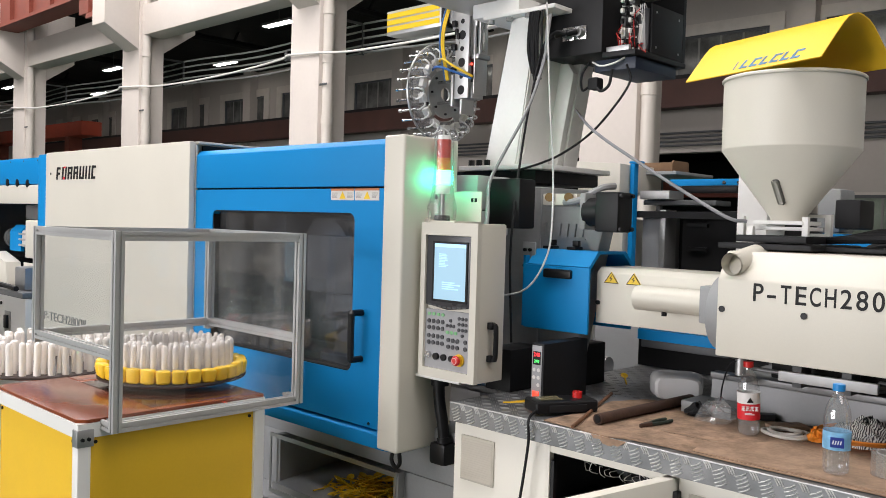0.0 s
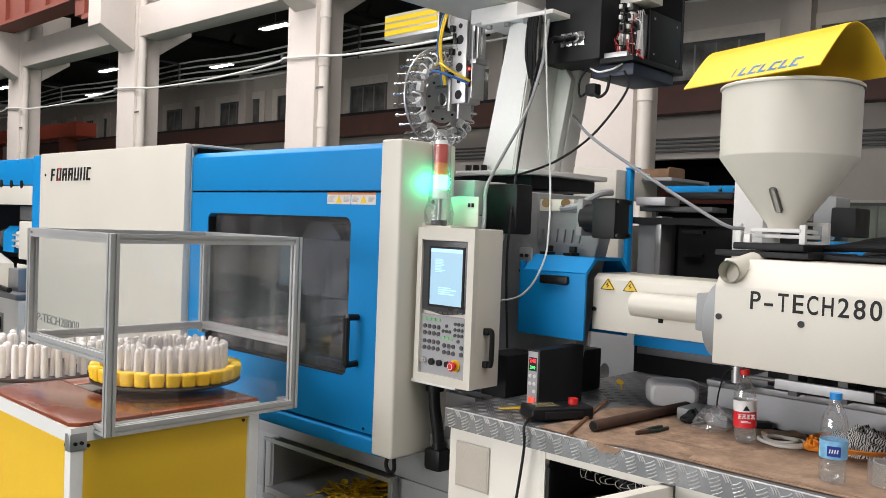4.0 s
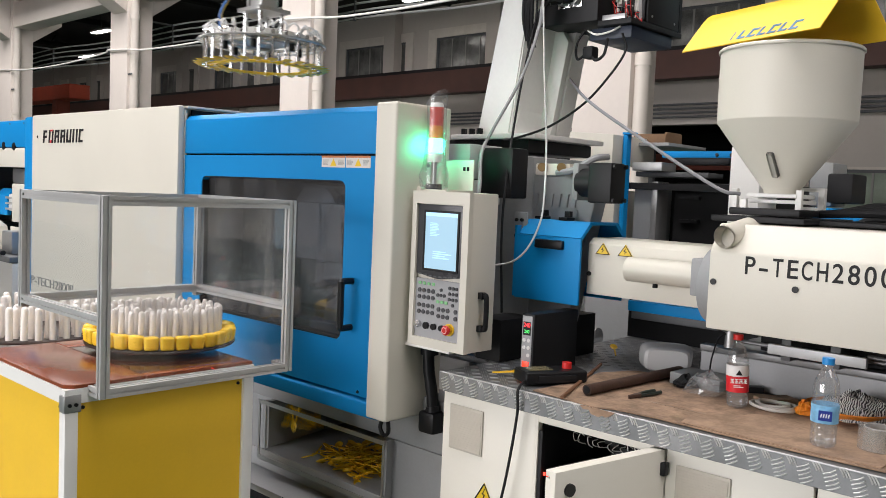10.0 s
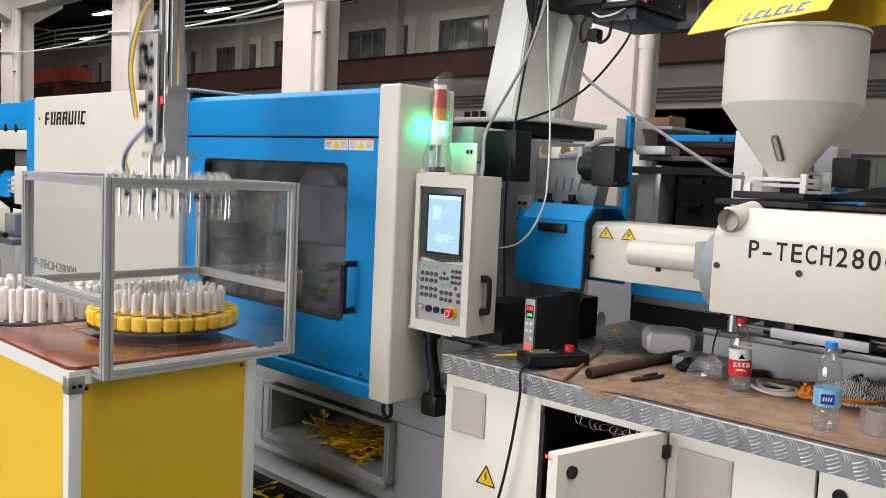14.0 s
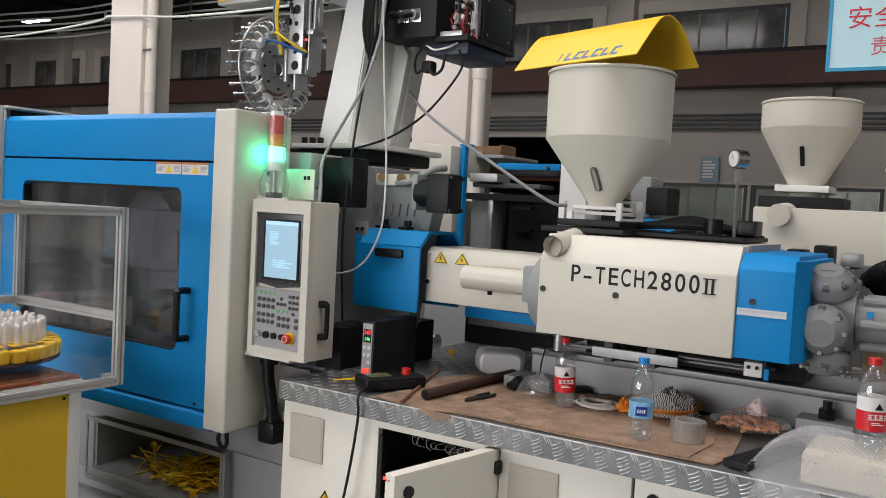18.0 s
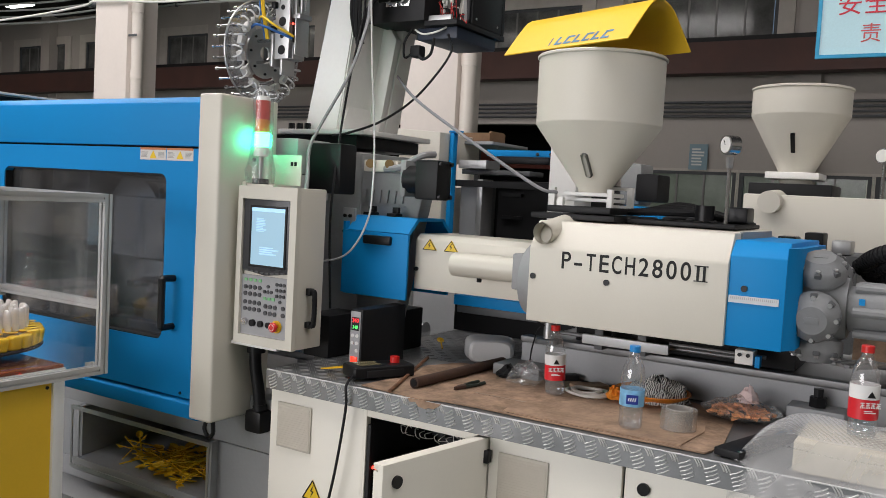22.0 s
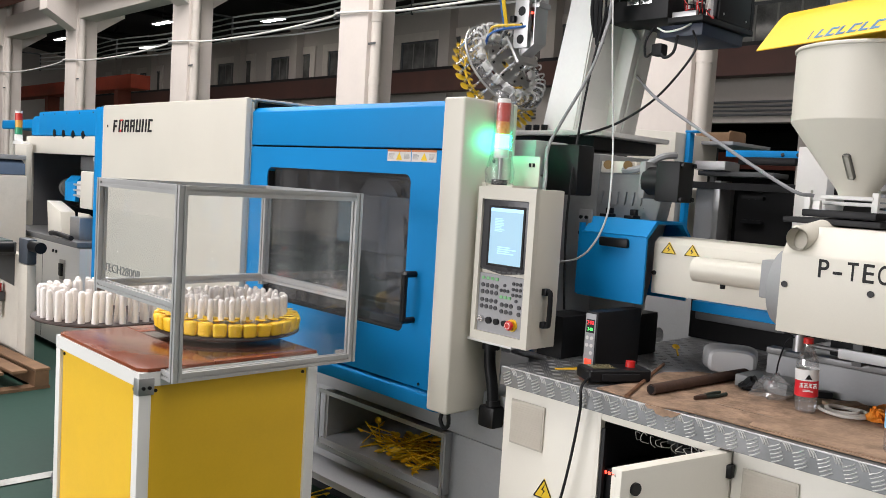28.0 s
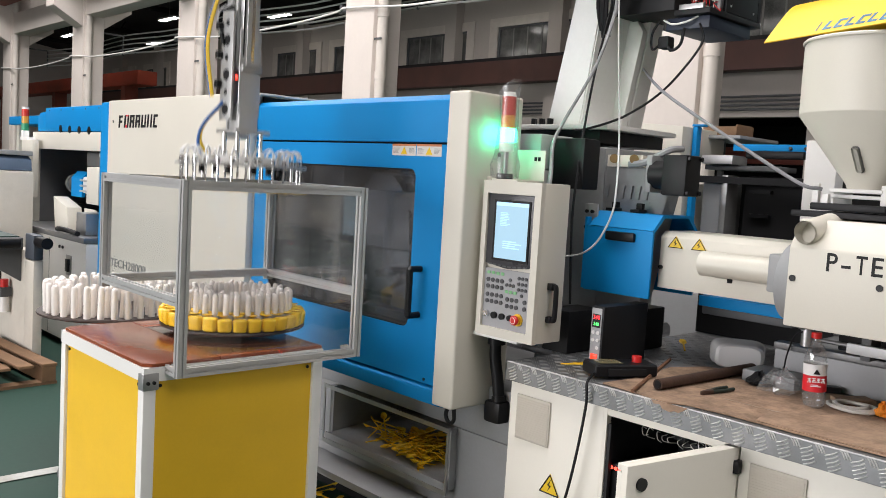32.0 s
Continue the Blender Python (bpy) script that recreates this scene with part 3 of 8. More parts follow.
# white fixed guard with logo
g = thing("fixed_guard", pose(0, 0, 0), "cream sheet-steel guard panel with a brand mark", "machine guard")
part("front_sheet", box(-5.52, -3.765, 2.135, 2.17, 0.70, 1.905, 0.012), CREAM, g)
part("top_sheet", box(-5.52, -3.80, 2.172, 3.9, 1.86, 1.903, 0.01), CREAM, g)
part("top_lip", box(-3.798, -3.74, 2.172, 3.9, 1.893, 1.904, 0.003), CREAM, g)
# black sheet imitates the shade inside the guard's open end
part("end_sheet", box(-3.79, -3.776, 2.215, 3.86, 0.76, 1.888), BLACKM, g, "black sheet that stands in for shade in the guard's open end")
part("end_lip", box(-3.80, -3.766, 2.171, 2.185, 0.72, 1.885, 0.004), CREAM, g)
part("corner_strip", box(-5.66, -5.524, 2.14, 3.9, 0.70, 1.90, 0.02), BLUE, g, "blue corner strip")
part("rear_sheet", box(-5.6, -3.8, 3.86, 3.9, 0.7, 1.86), CREAM, g)
LX, LZ = -5.105, 1.772
LOGORED = mat("logo_red", (0.6, 0.02, 0.03), 0.5)
lg = part("logo_mark", box(-5.435, -5.425, 2.131, 2.1345, 1.765, 1.78), INK, g, "black and red brand mark drawn as plain strokes")
# a mark of slanted plain strokes in black and red
rn = random.Random(4)
for k in range(7):
    cxx = -5.345 + 0.082 * k
    st = bmesh.new()
    prism([(cxx, LZ - 0.038), (cxx + 0.016, LZ - 0.038), (cxx + 0.026, LZ + 0.038), (cxx + 0.010, LZ + 0.038)], "y", 2.131, 2.1345, bm=st)
    if k in (0, 2, 3, 6):
        box(cxx + 0.024, cxx + 0.058, 2.131, 2.1345, LZ + 0.024, LZ + 0.037, bm=st)
    if k in (0, 2, 3):
        box(cxx + 0.018, cxx + 0.05, 2.131, 2.1345, LZ - 0.008, LZ + 0.006, bm=st)
    if k in (1, 4, 6):
        box(cxx + 0.017, cxx + 0.05, 2.131, 2.1345, LZ - 0.038, LZ - 0.024, bm=st)
    if k in (1, 2, 3, 4, 5):
        prism([(cxx + 0.046, LZ - 0.038), (cxx + 0.060, LZ - 0.038), (cxx + 0.068, LZ + 0.038), (cxx + 0.054, LZ + 0.038)], "y", 2.131, 2.1345, bm=st)
    part("logo_stroke", st, INK, lg, smooth=0)
ld = bmesh.new()
for u in (0.028, 0.052):
    box(-5.263 + u, -5.251 + u, 2.1305, 2.1345, LZ + 0.030, LZ + 0.040, bm=ld)
box(-5.240, -5.218, 2.1302, 2.1308, LZ - 0.038, LZ - 0.022, bm=ld)
part("logo_dots", ld, LOGORED, lg, "small red dots of the mark", smooth=0)
text("model_name", "P-TECH2800II", 0.075, pose(-5.20, 2.1335, 0.885, *FRONT), mat("grey_ink", (0.16, 0.16, 0.16), 0.5), g, width=0.60)

# blue sliding door
d = thing("sliding_door", pose(0, 0, 0), "blue sheet-steel sliding safety door with a window", "machine door")
DX0, DX1 = -3.775, -2.362
part("door_leaf", plate_hole(DX0, DX1, 0.745, 1.668, -3.61, -2.565, 0.945, 1.572, YD, YD + 0.035, 0.035), BLUE, d, smooth=0)
part("upper_panel", prism([(YD, 1.676), (YD, 1.835), (YD + 0.022, 1.858), (2.50, 1.862), (2.50, 1.83), (YD + 0.06, 1.82), (YD + 0.035, 1.79), (YD + 0.035, 1.676)], "x", DX0, DX1, 0.004), BLUE, d)
part("lower_lip", prism([(YD + 0.01, 0.738), (YD - 0.005, 0.725), (YD - 0.005, 0.672), (YD + 0.035, 0.66), (YD + 0.05, 0.738)], "x", DX0, DX1, 0.004), BLUE, d)
wpane = part("window_pane", box(-3.63, -2.545, YD + 0.037, YD + 0.043, 0.925, 1.592), SMOKED, d, "scuffed clear window", smooth=0)
wpane.visible_shadow = False
fr = bmesh.new()
for a in ((-3.61, -2.565, 1.5655, 1.5715), (-3.61, -2.565, 0.9455, 0.9495), (-3.6095, -3.605, 0.9495, 1.5655), (-2.570, -2.5655, 0.9495, 1.5655)):
    box(a[0], a[1], YD + 0.004, YD + 0.036, a[2], a[3], bm=fr)
part("window_seal", fr, RUBBER, d, smooth=0)
LABELGREY = mat("small_grey_print", (0.33, 0.32, 0.31), 0.5)
hd = bmesh.new()
tube([(-2.505, YD, 1.185), (-2.505, YD - 0.05, 1.185), (-2.505, YD - 0.055, 1.17), (-2.505, YD - 0.055, 1.02), (-2.505, YD - 0.05, 1.005), (-2.505, YD, 1.005)], 0.013, 8, 3, bm=hd)
part("door_handle", hd, BLACK, d, "black bow handle")
for k in range(2):
    wx = -2.715 + 0.148 * k
    lb = part("warning_label", box(wx, wx + 0.143, YD - 0.0012, YD - 0.0002, 1.622, 1.668), mat("label_grey", (0.62, 0.60, 0.57), 0.4), d, "printed safety label with a yellow triangle", smooth=0)
    part("label_header", box(wx, wx + 0.143, YD - 0.0022, YD - 0.0013, 1.660, 1.668), mat("label_orange", (0.50, 0.17, 0.07), 0.4), lb, smooth=0)
    part("triangle", prism([(wx + 0.055, 1.628), (wx + 0.092, 1.628), (wx + 0.0735, 1.657)], "y", YD - 0.0025, YD - 0.0013), mat("label_yellow", (0.75, 0.5, 0.02), 0.4), lb, smooth=0)
    bars("print", pose(wx + 0.027, YD - 0.0014, 1.642, *FRONT), LABELGREY, lb, 5, 0.040, 0.022, k)
    bars("print", pose(wx + 0.12, YD - 0.0014, 1.642, *FRONT), LABELGREY, lb, 5, 0.036, 0.022, k + 5)
for sx in (-3.70, -2.45):
    part("screw", cyl((sx, YD + 0.0, 0.76), (sx, YD - 0.004, 0.76), 0.006, seg=8), BLACK, d)

# cream post that ends the clamp guard
p = thing("guard_post", pose(0, 0, 0), "cream guard post beside the sliding door", "machine guard")
part("post_shell", prism([(-2.355, 2.13), (-2.245, 2.13), (-2.245, 2.42), (-2.355, 2.42)], "z", 0.69, 1.862, 0.011, seg=3), CREAM, p)
part("post_flange", box(-2.245, -2.225, 2.245, 2.40, 0.985, 1.56, 0.003), CREAM, p)
part("hook", tube([(-2.30, 2.17, 0.69), (-2.305, 2.165, 0.655), (-2.285, 2.165, 0.63), (-2.262, 2.165, 0.645), (-2.265, 2.165, 0.69)], 0.008, 7, 5), BLACK, p)
part("screw", cyl((-2.2455, 2.30, 1.64), (-2.242, 2.30, 1.64), 0.008, seg=8), BLACK, p)
lb_ = part("lamp_bracket", box(-2.243, -2.10, 2.25, 2.40, 1.545, 1.552, 0.001), CREAM, p)
part("bracket_side", box(-2.243, -2.10, 2.395, 2.40, 1.552, 1.665, 0.001), CREAM, p)
for k in range(2):
    part("slot", box(-2.13 + 0.018 * k - 0.02, -2.12 + 0.018 * k - 0.02, 2.392, 2.396, 1.625, 1.64), BLACK, lb_)

# signal tower in a clear bag
s = thing("signal_tower", pose(-2.195, 2.285, 1.552), "red, amber and lit green signal lamp in a clear bag", "signal lamp")
part("foot", cyl((0, 0, 0), (0, 0, 0.02), 0.03), BLACK, s)
part("stem", cyl((0, 0, 0.02), (0, 0, 0.10), 0.009), ZINC, s)
part("socket", cyl((0, 0, 0.10), (0, 0, 0.135), 0.028), WHITE, s)
part("green_lens", cyl((0, 0, 0.135), (0, 0, 0.185), 0.027), mat("lit_green_lens", (0.03, 1.0, 0.50), 0.3, emit=30.0, var=0.0), s, "lit green lens")
part("amber_lens", cyl((0, 0, 0.185), (0, 0, 0.232), 0.026), mat("amber_lens", (0.75, 0.25, 0.03), 0.3, var=0.25, scale=60), s, "amber lens")
part("red_lens", cyl((0, 0, 0.232), (0, 0, 0.30), 0.026), mat("red_lens", (0.55, 0.04, 0.025), 0.3, var=0.25, scale=60), s, "red lens")
part("cap", cyl((0, 0, 0.30), (0, 0, 0.316), 0.026, 0.022), WHITE, s)
bagm = bmesh.new()
rnd = random.Random(7)
prof = [(0.052, 0.004), (0.056, 0.05), (0.044, 0.09), (0.040, 0.14), (0.036, 0.22), (0.035, 0.30), (0.036, 0.335)]
rings = []
for r, z in prof:
    rings.append([bagm.verts.new(((r + rnd.uniform(-0.005, 0.005)) * math.cos(k * 0.449), (r + rnd.uniform(-0.005, 0.005)) * math.sin(k * 0.449), z + (0.03 * math.cos(k * 0.449) if z > 0.33 else 0))) for k in range(14)])
for a, b in zip(rings, rings[1:]):
    for k in range(14):
        bagm.faces.new((a[k], a[(k + 1) % 14], b[(k + 1) % 14], b[k]))
BAG = glass("clear_bag_film", (0.93, 0.95, 0.95), 0.2, 0.88, 0.06)
bg = part("bag", bagm, BAG, s, "crumpled clear plastic bag")
bg.visible_shadow = False

# clamp interior seen through the window and above: platens, tie bars, mould
c = thing("clamp_unit", pose(0, 0, 0), "grey cast platens, tie bars and mould inside the clamp", "clamp unit")
part("fixed_platen", box(-2.36, -2.06, 2.71, 3.10, 0.78, 1.70, 0.02), CAST, c)
part("moving_platen", box(-3.80, -3.50, 2.52, 3.48, 0.78, 1.66, 0.02), CAST, c)
part("mould_half", box(-2.62, -2.362, 2.68, 3.32, 0.95, 1.55, 0.008), ZINC, c)
part("mould_half", box(-3.498, -3.16, 2.68, 3.32, 0.95, 1.55, 0.008), ZINC, c)
for yy in (2.62, 3.38):
    for zz in (0.90, 1.58):
        part("tie_bar", cyl((-5.3, yy, zz), (-2.15, yy, zz), 0.045), STEEL, c)
part("rear_platen", box(-5.3, -4.95, 2.52, 3.48, 0.78, 1.66, 0.02), CAST, c)
part("toggle_arm", box(-4.95, -3.80, 2.85, 3.15, 1.0, 1.35, 0.03), CAST, c)
part("inner_shield", box(-3.75, -2.40, 3.62, 3.64, 0.76, 1.70), mat("pale_inner_sheet", (0.42, 0.42, 0.42), 0.45, dirt=0.3), c)
PALEIN = mat("pale_inner_sheet", (0.42, 0.42, 0.42), 0.45, dirt=0.3)
part("inner_post", box(-2.70, -2.58, 2.30, 2.34, 0.80, 1.60, 0.004), PALEIN, c)
part("inner_plate", box(-3.30, -2.92, 2.50, 2.52, 1.20, 1.47, 0.02), PALEIN, c)
for k in range(5):
    part("guide_pin", cyl((-3.15 + 0.09 * k, 2.48, 1.08 + 0.02 * (k % 2)), (-3.15 + 0.09 * k, 2.60, 1.08 + 0.02 * (k % 2)), 0.018, seg=12), STEEL, c)
part("purge_guard", prism([(-2.86, 0.96), (-2.60, 0.96), (-2.60, 1.06), (-2.70, 1.10), (-2.84, 1.05)], "y", 2.32, 2.36, 0.008), PALEIN, c)
part("mould_clamp", box(-2.74, -2.64, 2.60, 2.68, 1.02, 1.10, 0.006), WHITE, c)
part("core_cover", lathe([(0, 0), (0.19, 0), (0.19, 0.05), (0.17, 0.06), (0, 0.06)], 30), ZINC, c).matrix_local = pose(-3.30, 2.66, 1.36, 90, 0, 0)
part("hose", tube([(-2.66, 2.60, 1.5), (-2.75, 2.5, 1.3), (-2.8, 2.55, 1.05), (-2.68, 2.62, 0.95)], 0.012), RUBBER, c)
part("hose", tube([(-3.1, 2.60, 1.5), (-2.95, 2.5, 1.35), (-3.0, 2.55, 1.1), (-3.2, 2.62, 1.0)], 0.012), RUBBER, c)
part("drip_tray", box(-3.5, -2.40, 2.4, 3.6, 0.762, 0.775), ZINC, c)

# yellow sprue scraps in the chute
scr = bmesh.new()
rnd = random.Random(3)


def spoon(bm, m, hl=0.115, hw=0.011, br=0.019):
    """A flat-handled moulded spoon."""
    pts = [(-hw * 0.25, 0, 0), (hw * 0.25, 0, 0), (hw * 0.3, hl, 0), (-hw * 0.3, hl, 0)]
    lo = [bm.verts.new(m @ Vector(q)) for q in pts]
    hi = [bm.verts.new(m @ (Vector(q) + Vector((0, 0, 0.004)))) for q in pts]
    bm.faces.new(list(reversed(lo)))
    bm.faces.new(hi)
    for k in range(4):
        bm.faces.new((lo[k], lo[(k + 1) % 4], hi[(k + 1) % 4], hi[k]))
    ring, ring2 = [], []
    for k in range(9):
        a = 2 * math.pi * k / 9
        q = Vector((br * math.sin(a) * 0.8, hl + br * 0.9 - br * math.cos(a) * 1.15, 0.002))
        ring.append(bm.verts.new(m @ q))
    mid = bm.verts.new(m @ Vector((0, hl + br, -0.008)))
    top = bm.verts.new(m @ Vector((0, hl + br, -0.004)))
    for k in range(9):
        bm.faces.new((ring[k], ring[(k + 1) % 9], top))
        bm.faces.new((ring[(k + 1) % 9], ring[k], mid))


pile = thing("scrap_pile", pose(-2.70, 2.42, 0.335), "heap of yellow moulded spoons in the chute", "scrap heap", kind="stuff")
for k in range(105):
    rr, aa = abs(rnd.gauss(0, 0.10)), rnd.uniform(0, 6.28)
    h = 0.095 * math.exp(-(rr / 0.11) ** 2) * rnd.uniform(0.1, 1.0)
    u, v = rr * math.cos(aa) * 1.35, rr * math.sin(aa) * 0.85
    m_ = Matrix.Translation((max(-0.36, min(0.12, u)), max(-0.06, v), h + 0.010 + 0.083 * max(0.0, v))) @ Euler((rnd.uniform(-0.35, 0.35), rnd.uniform(-0.35, 0.35), rnd.uniform(0, 6.28))).to_matrix().to_4x4()
    spoon(scr, m_ @ Matrix.Translation((0, -0.06, 0)), rnd.uniform(0.08, 0.13), 0.013, rnd.uniform(0.018, 0.024))
part("spoons", scr, YELLOWPL, pile, smooth=0)
scr = bmesh.new()
for k in range(60):
    m_ = Matrix.Translation((rnd.uniform(-0.45, 0.35), rnd.uniform(-0.12, 0.1), rnd.uniform(0.012, 0.03))) @ Euler((rnd.uniform(-0.2, 0.2), rnd.uniform(-0.2, 0.2), rnd.uniform(0, 6.28))).to_matrix().to_4x4()
    spoon(scr, m_)
solid("floor_scraps", scr, YELLOWPL, pose(-3.0, 2.24, 0.0), "yellow moulded spoons spilled on the floor", "scrap", kind="stuff", smooth=0)

# ---- injection side ----
# control panel on its arm
cp = thing("operator_console", pose(-2.215, 2.2, 0.985), "cream operator console with a lit screen and keypad", "operator console")
PW, PH, PD = 0.275, 0.56, 0.155
part("housing", box(0, PW, 0.02, PD, 0, PH, 0.006), CREAM, cp)
fb = bmesh.new()
for a in ((0, 0.022, 0, PH), (PW - 0.030, PW, 0, PH), (0.022, PW - 0.030, 0, 0.032), (0.022, PW - 0.030, PH - 0.045, PH)):
    box(a[0], a[1], 0.0, 0.0195, a[2], a[3], bm=fb)
part("front_frame", fb, CREAM, cp, smooth=0)
PANELG = mat("keypad_grey", (0.34, 0.34, 0.35), 0.5, var=0.04)
part("fascia", box(0.022, PW - 0.030, 0.012, 0.0195, 0.032, 0.245), PANELG, cp, "grey keypad fascia")
part("screen_bezel", prism([(0.024, 0.262), (0.13, 0.248), (PW - 0.032, 0.262), (PW - 0.032, PH - 0.047), (0.024, PH - 0.047)], "y", 0.008, 0.0195, 0.002), mat("screen_bezel_grey", (0.045, 0.045, 0.05), 0.3), cp, "dark grey screen bezel")
SCRM = bpy.data.materials.new("lit_screen")
SCRM.use_nodes = True
_b = SCRM.node_tree.nodes["Principled BSDF"]
_b.inputs["Base Color"].default_value = (0.05, 0.06, 0.06, 1)
_b.inputs["Emission Color"].default_value = (0.48, 0.76, 0.96, 1)
_b.inputs["Emission Strength"].default_value = 0.92
_b.inputs["Roughness"].default_value = 0.2
scp = part("screen", box(0.064, PW - 0.056, 0.0055, 0.0078, 0.284, PH - 0.075), SCRM, cp, "lit pale blue screen", smooth=0)
part("screen_rim", plate_hole(0.056, PW - 0.048, 0.276, PH - 0.067, 0.064, PW - 0.056, 0.284, PH - 0.075, 0.0045, 0.0079, 0.002), BLACK, cp, smooth=0)
SCRT = mat("screen_text_blue", (0.40, 0.66, 0.88), 0.5, emit=0.72, var=0)
part("screen_titlebar", box(0.064, PW - 0.056, 0.0050, 0.0054, PH - 0.088, PH - 0.075), SCRT, scp, smooth=0)
bars("screen_print", pose(0.112, 0.0053, 0.425, *FRONT), SCRT, scp, 9, 0.05, 0.05, 3)
bars("screen_print", pose(0.150, 0.0053, 0.335, *FRONT), SCRT, scp, 4, 0.09, 0.03, 8)
for k in range(8):
    part("soft_key", box(0.040 + 0.024 * k, 0.058 + 0.024 * k, 0.004, 0.0075, 0.2535 + 0.0008 * abs(k - 3.5) * 2, 0.2585 + 0.0008 * abs(k - 3.5) * 2), GREYDK, cp, smooth=0)
KEYM = mat("key_dark", (0.05, 0.05, 0.055), 0.45)
keyme = finish("key", cyl((0, 0, 0), (0, -0.004, 0), 0.0080, seg=12), KEYM, 30)
keyms = finish("key_small", cyl((0, 0, 0), (0, -0.004, 0), 0.0062, seg=10), KEYM, 30)
KEYG = mat("key_green_print", (0.22, 0.50, 0.24), 0.5)
keymg = finish("key_pale", box(-0.0072, 0.0072, -0.002, 0, -0.0055, 0.0055, 0.002, 1), KEYG, 30)


def key(me, x, z):
    o = new("key", me)
    o.parent = cp
    o.location = (x, 0.012, z)


for k in range(4):
    key(keymg, 0.042 + 0.0225 * k, 0.228)
for k in range(3):
    key(keymg, 0.134 + 0.020 * k, 0.168)
for r in range(4):
    for k in range(4):
        key(keyme, 0.042 + 0.0225 * k, (0.202, 0.178, 0.148, 0.124)[r])
for r in range(2):
    for k in range(3):
        key(keyme, 0.140 + 0.022 * k, (0.141, 0.117)[r])
for r in range(4):
    for k in range(3):
        if r < 3 or k == 1:
            key(keyms, 0.190 + 0.0165 * k, 0.222 - 0.020 * r)
for x, z in ((0.149, 0.211), (0.133, 0.192), (0.149, 0.192), (0.165, 0.192)):
    key(keyms, x, z)
for x, z in ((0.222, 0.141), (0.222, 0.117)):
    key(keyme, x, z)
part("key_switch", cyl((0.045, 0.012, 0.078), (0.045, 0.0, 0.078), 0.012), STEEL, cp)
for k in range(3):
    part("push_button", cyl((0.083 + 0.038 * k, 0.012, 0.076), (0.083 + 0.038 * k, 0.002, 0.076), 0.0125 - 0.001 * k), BLACK, cp)
part("emergency_collar", cyl((0.196, 0.012, 0.075), (0.196, 0.006, 0.075), 0.022), YELLOWP, cp)
part("emergency_stop", lathe([(0.009, 0), (0.009, 0.012), (0.017, 0.013), (0.0175, 0.02), (0.014, 0.025), (0, 0.026)], 18), RED, cp, "red mushroom emergency stop").matrix_local = pose(0.196, 0.008, 0.075, 90, 0, 0)
ph = bmesh.new()
tube([(PW, 0.075, 0.20), (PW + 0.025, 0.075, 0.205), (PW + 0.032, 0.075, 0.19), (PW + 0.032, 0.075, 0.10), (PW + 0.025, 0.075, 0.085), (PW, 0.075, 0.088)], 0.0095, 8, 3, bm=ph)
box(PW, PW + 0.02, 0.063, 0.087, 0.19, 0.215, 0.003, bm=ph)
box(PW, PW + 0.02, 0.063, 0.087, 0.075, 0.098, 0.003, bm=ph)
part("grab_handle", ph, BLACK, cp, "black grab handle")
part("emergency_ring", lathe([(0.008, 0), (0.0115, 0), (0.0115, 0.0008), (0.008, 0.0008)], 18), WHITE, cp, "white turning arrow ring").matrix_local = pose(0.196, -0.0165, 0.075, 90, 0, 0)
part("underside_bracket", box(-0.045, 0.19, 0.02, 0.14, -0.014, -0.002, 0.002), WHITE, cp, "white steel mounting bracket")
part("bracket_flange", box(-0.045, -0.038, 0.02, 0.14, -0.050, -0.0145, 0.002), WHITE, cp)
part("arm_joint", cyl((0.02, 0.10, -0.05), (0.02, 0.10, -0.0145), 0.034), BLACK, cp)
part("arm_tube", tube([(0.015, 0.10, -0.05), (0.020, 0.10, -0.11), (0.036, 0.103, -0.19), (0.045, 0.105, -0.26)], 0.022, 14, 4), BLACK, cp)
part("arm_collar", cyl((0.043, 0.105, -0.245), (0.047, 0.105, -0.265), 0.027), BLACK, cp)
part("arm_elbow", box(0.0, 0.08, 0.07, 0.20, -0.345, -0.262, 0.015), BLACK, cp)

# fixed platen front details, robot plinth and drives
fp = thing("platen_front", pose(0, 0, 0), "grey cast platen cheek with drives and covers", "machine platen")
part("casting", prism([(-2.14, 0.93), (-1.90, 0.93), (-1.80, 1.44), (-1.76, 1.60), (-1.86, 1.635), (-2.14, 1.635)], "y", 2.72, 2.80, 0.012), CAST, fp)
cmk = part("cast_mark", box(-2.07, -1.85, 2.716, 2.7205, 1.495, 1.498), CAST, fp, "raised cast mark in plain strokes")
for k in range(6):
    x = -2.06 + 0.036 * k
    part("mark_stroke", prism([(x, 1.505), (x + 0.018, 1.505), (x + 0.024, 1.555), (x + 0.006, 1.555)], "y", 2.712, 2.7205), CAST, cmk, smooth=0)
part("drive_cover", box(-1.735, -1.638, 2.60, 2.70, 1.528, 1.672, 0.010), BLACKM, fp, "black square drive")
part("drive_motor", cyl((-1.80, 2.66, 1.60), (-1.736, 2.66, 1.60), 0.052, seg=24), BLACKM, fp)
part("drive_flange", box(-1.815, -1.79, 2.62, 2.74, 1.535, 1.67, 0.006), CAST, fp, "grey drive flange")
for k in range(4):
    zz, yy = (1.54, 1.66)[k // 2], (2.612, 2.688)[k % 2]
    part("flange_bolt", cyl((-1.637, yy, zz), (-1.628, yy, zz), 0.008, seg=6), BLACK, fp)
part("motor_body", box(-2.20, -2.035, 2.54, 2.64, 1.53, 1.722, 0.010), BLACKM, fp, "black motor block")
part("terminal_box", box(-2.345, -2.215, 2.50, 2.70, 1.60, 1.735, 0.006), mat("pale_grey_box", (0.5, 0.51, 0.5), 0.5), fp, "pale grey terminal box")
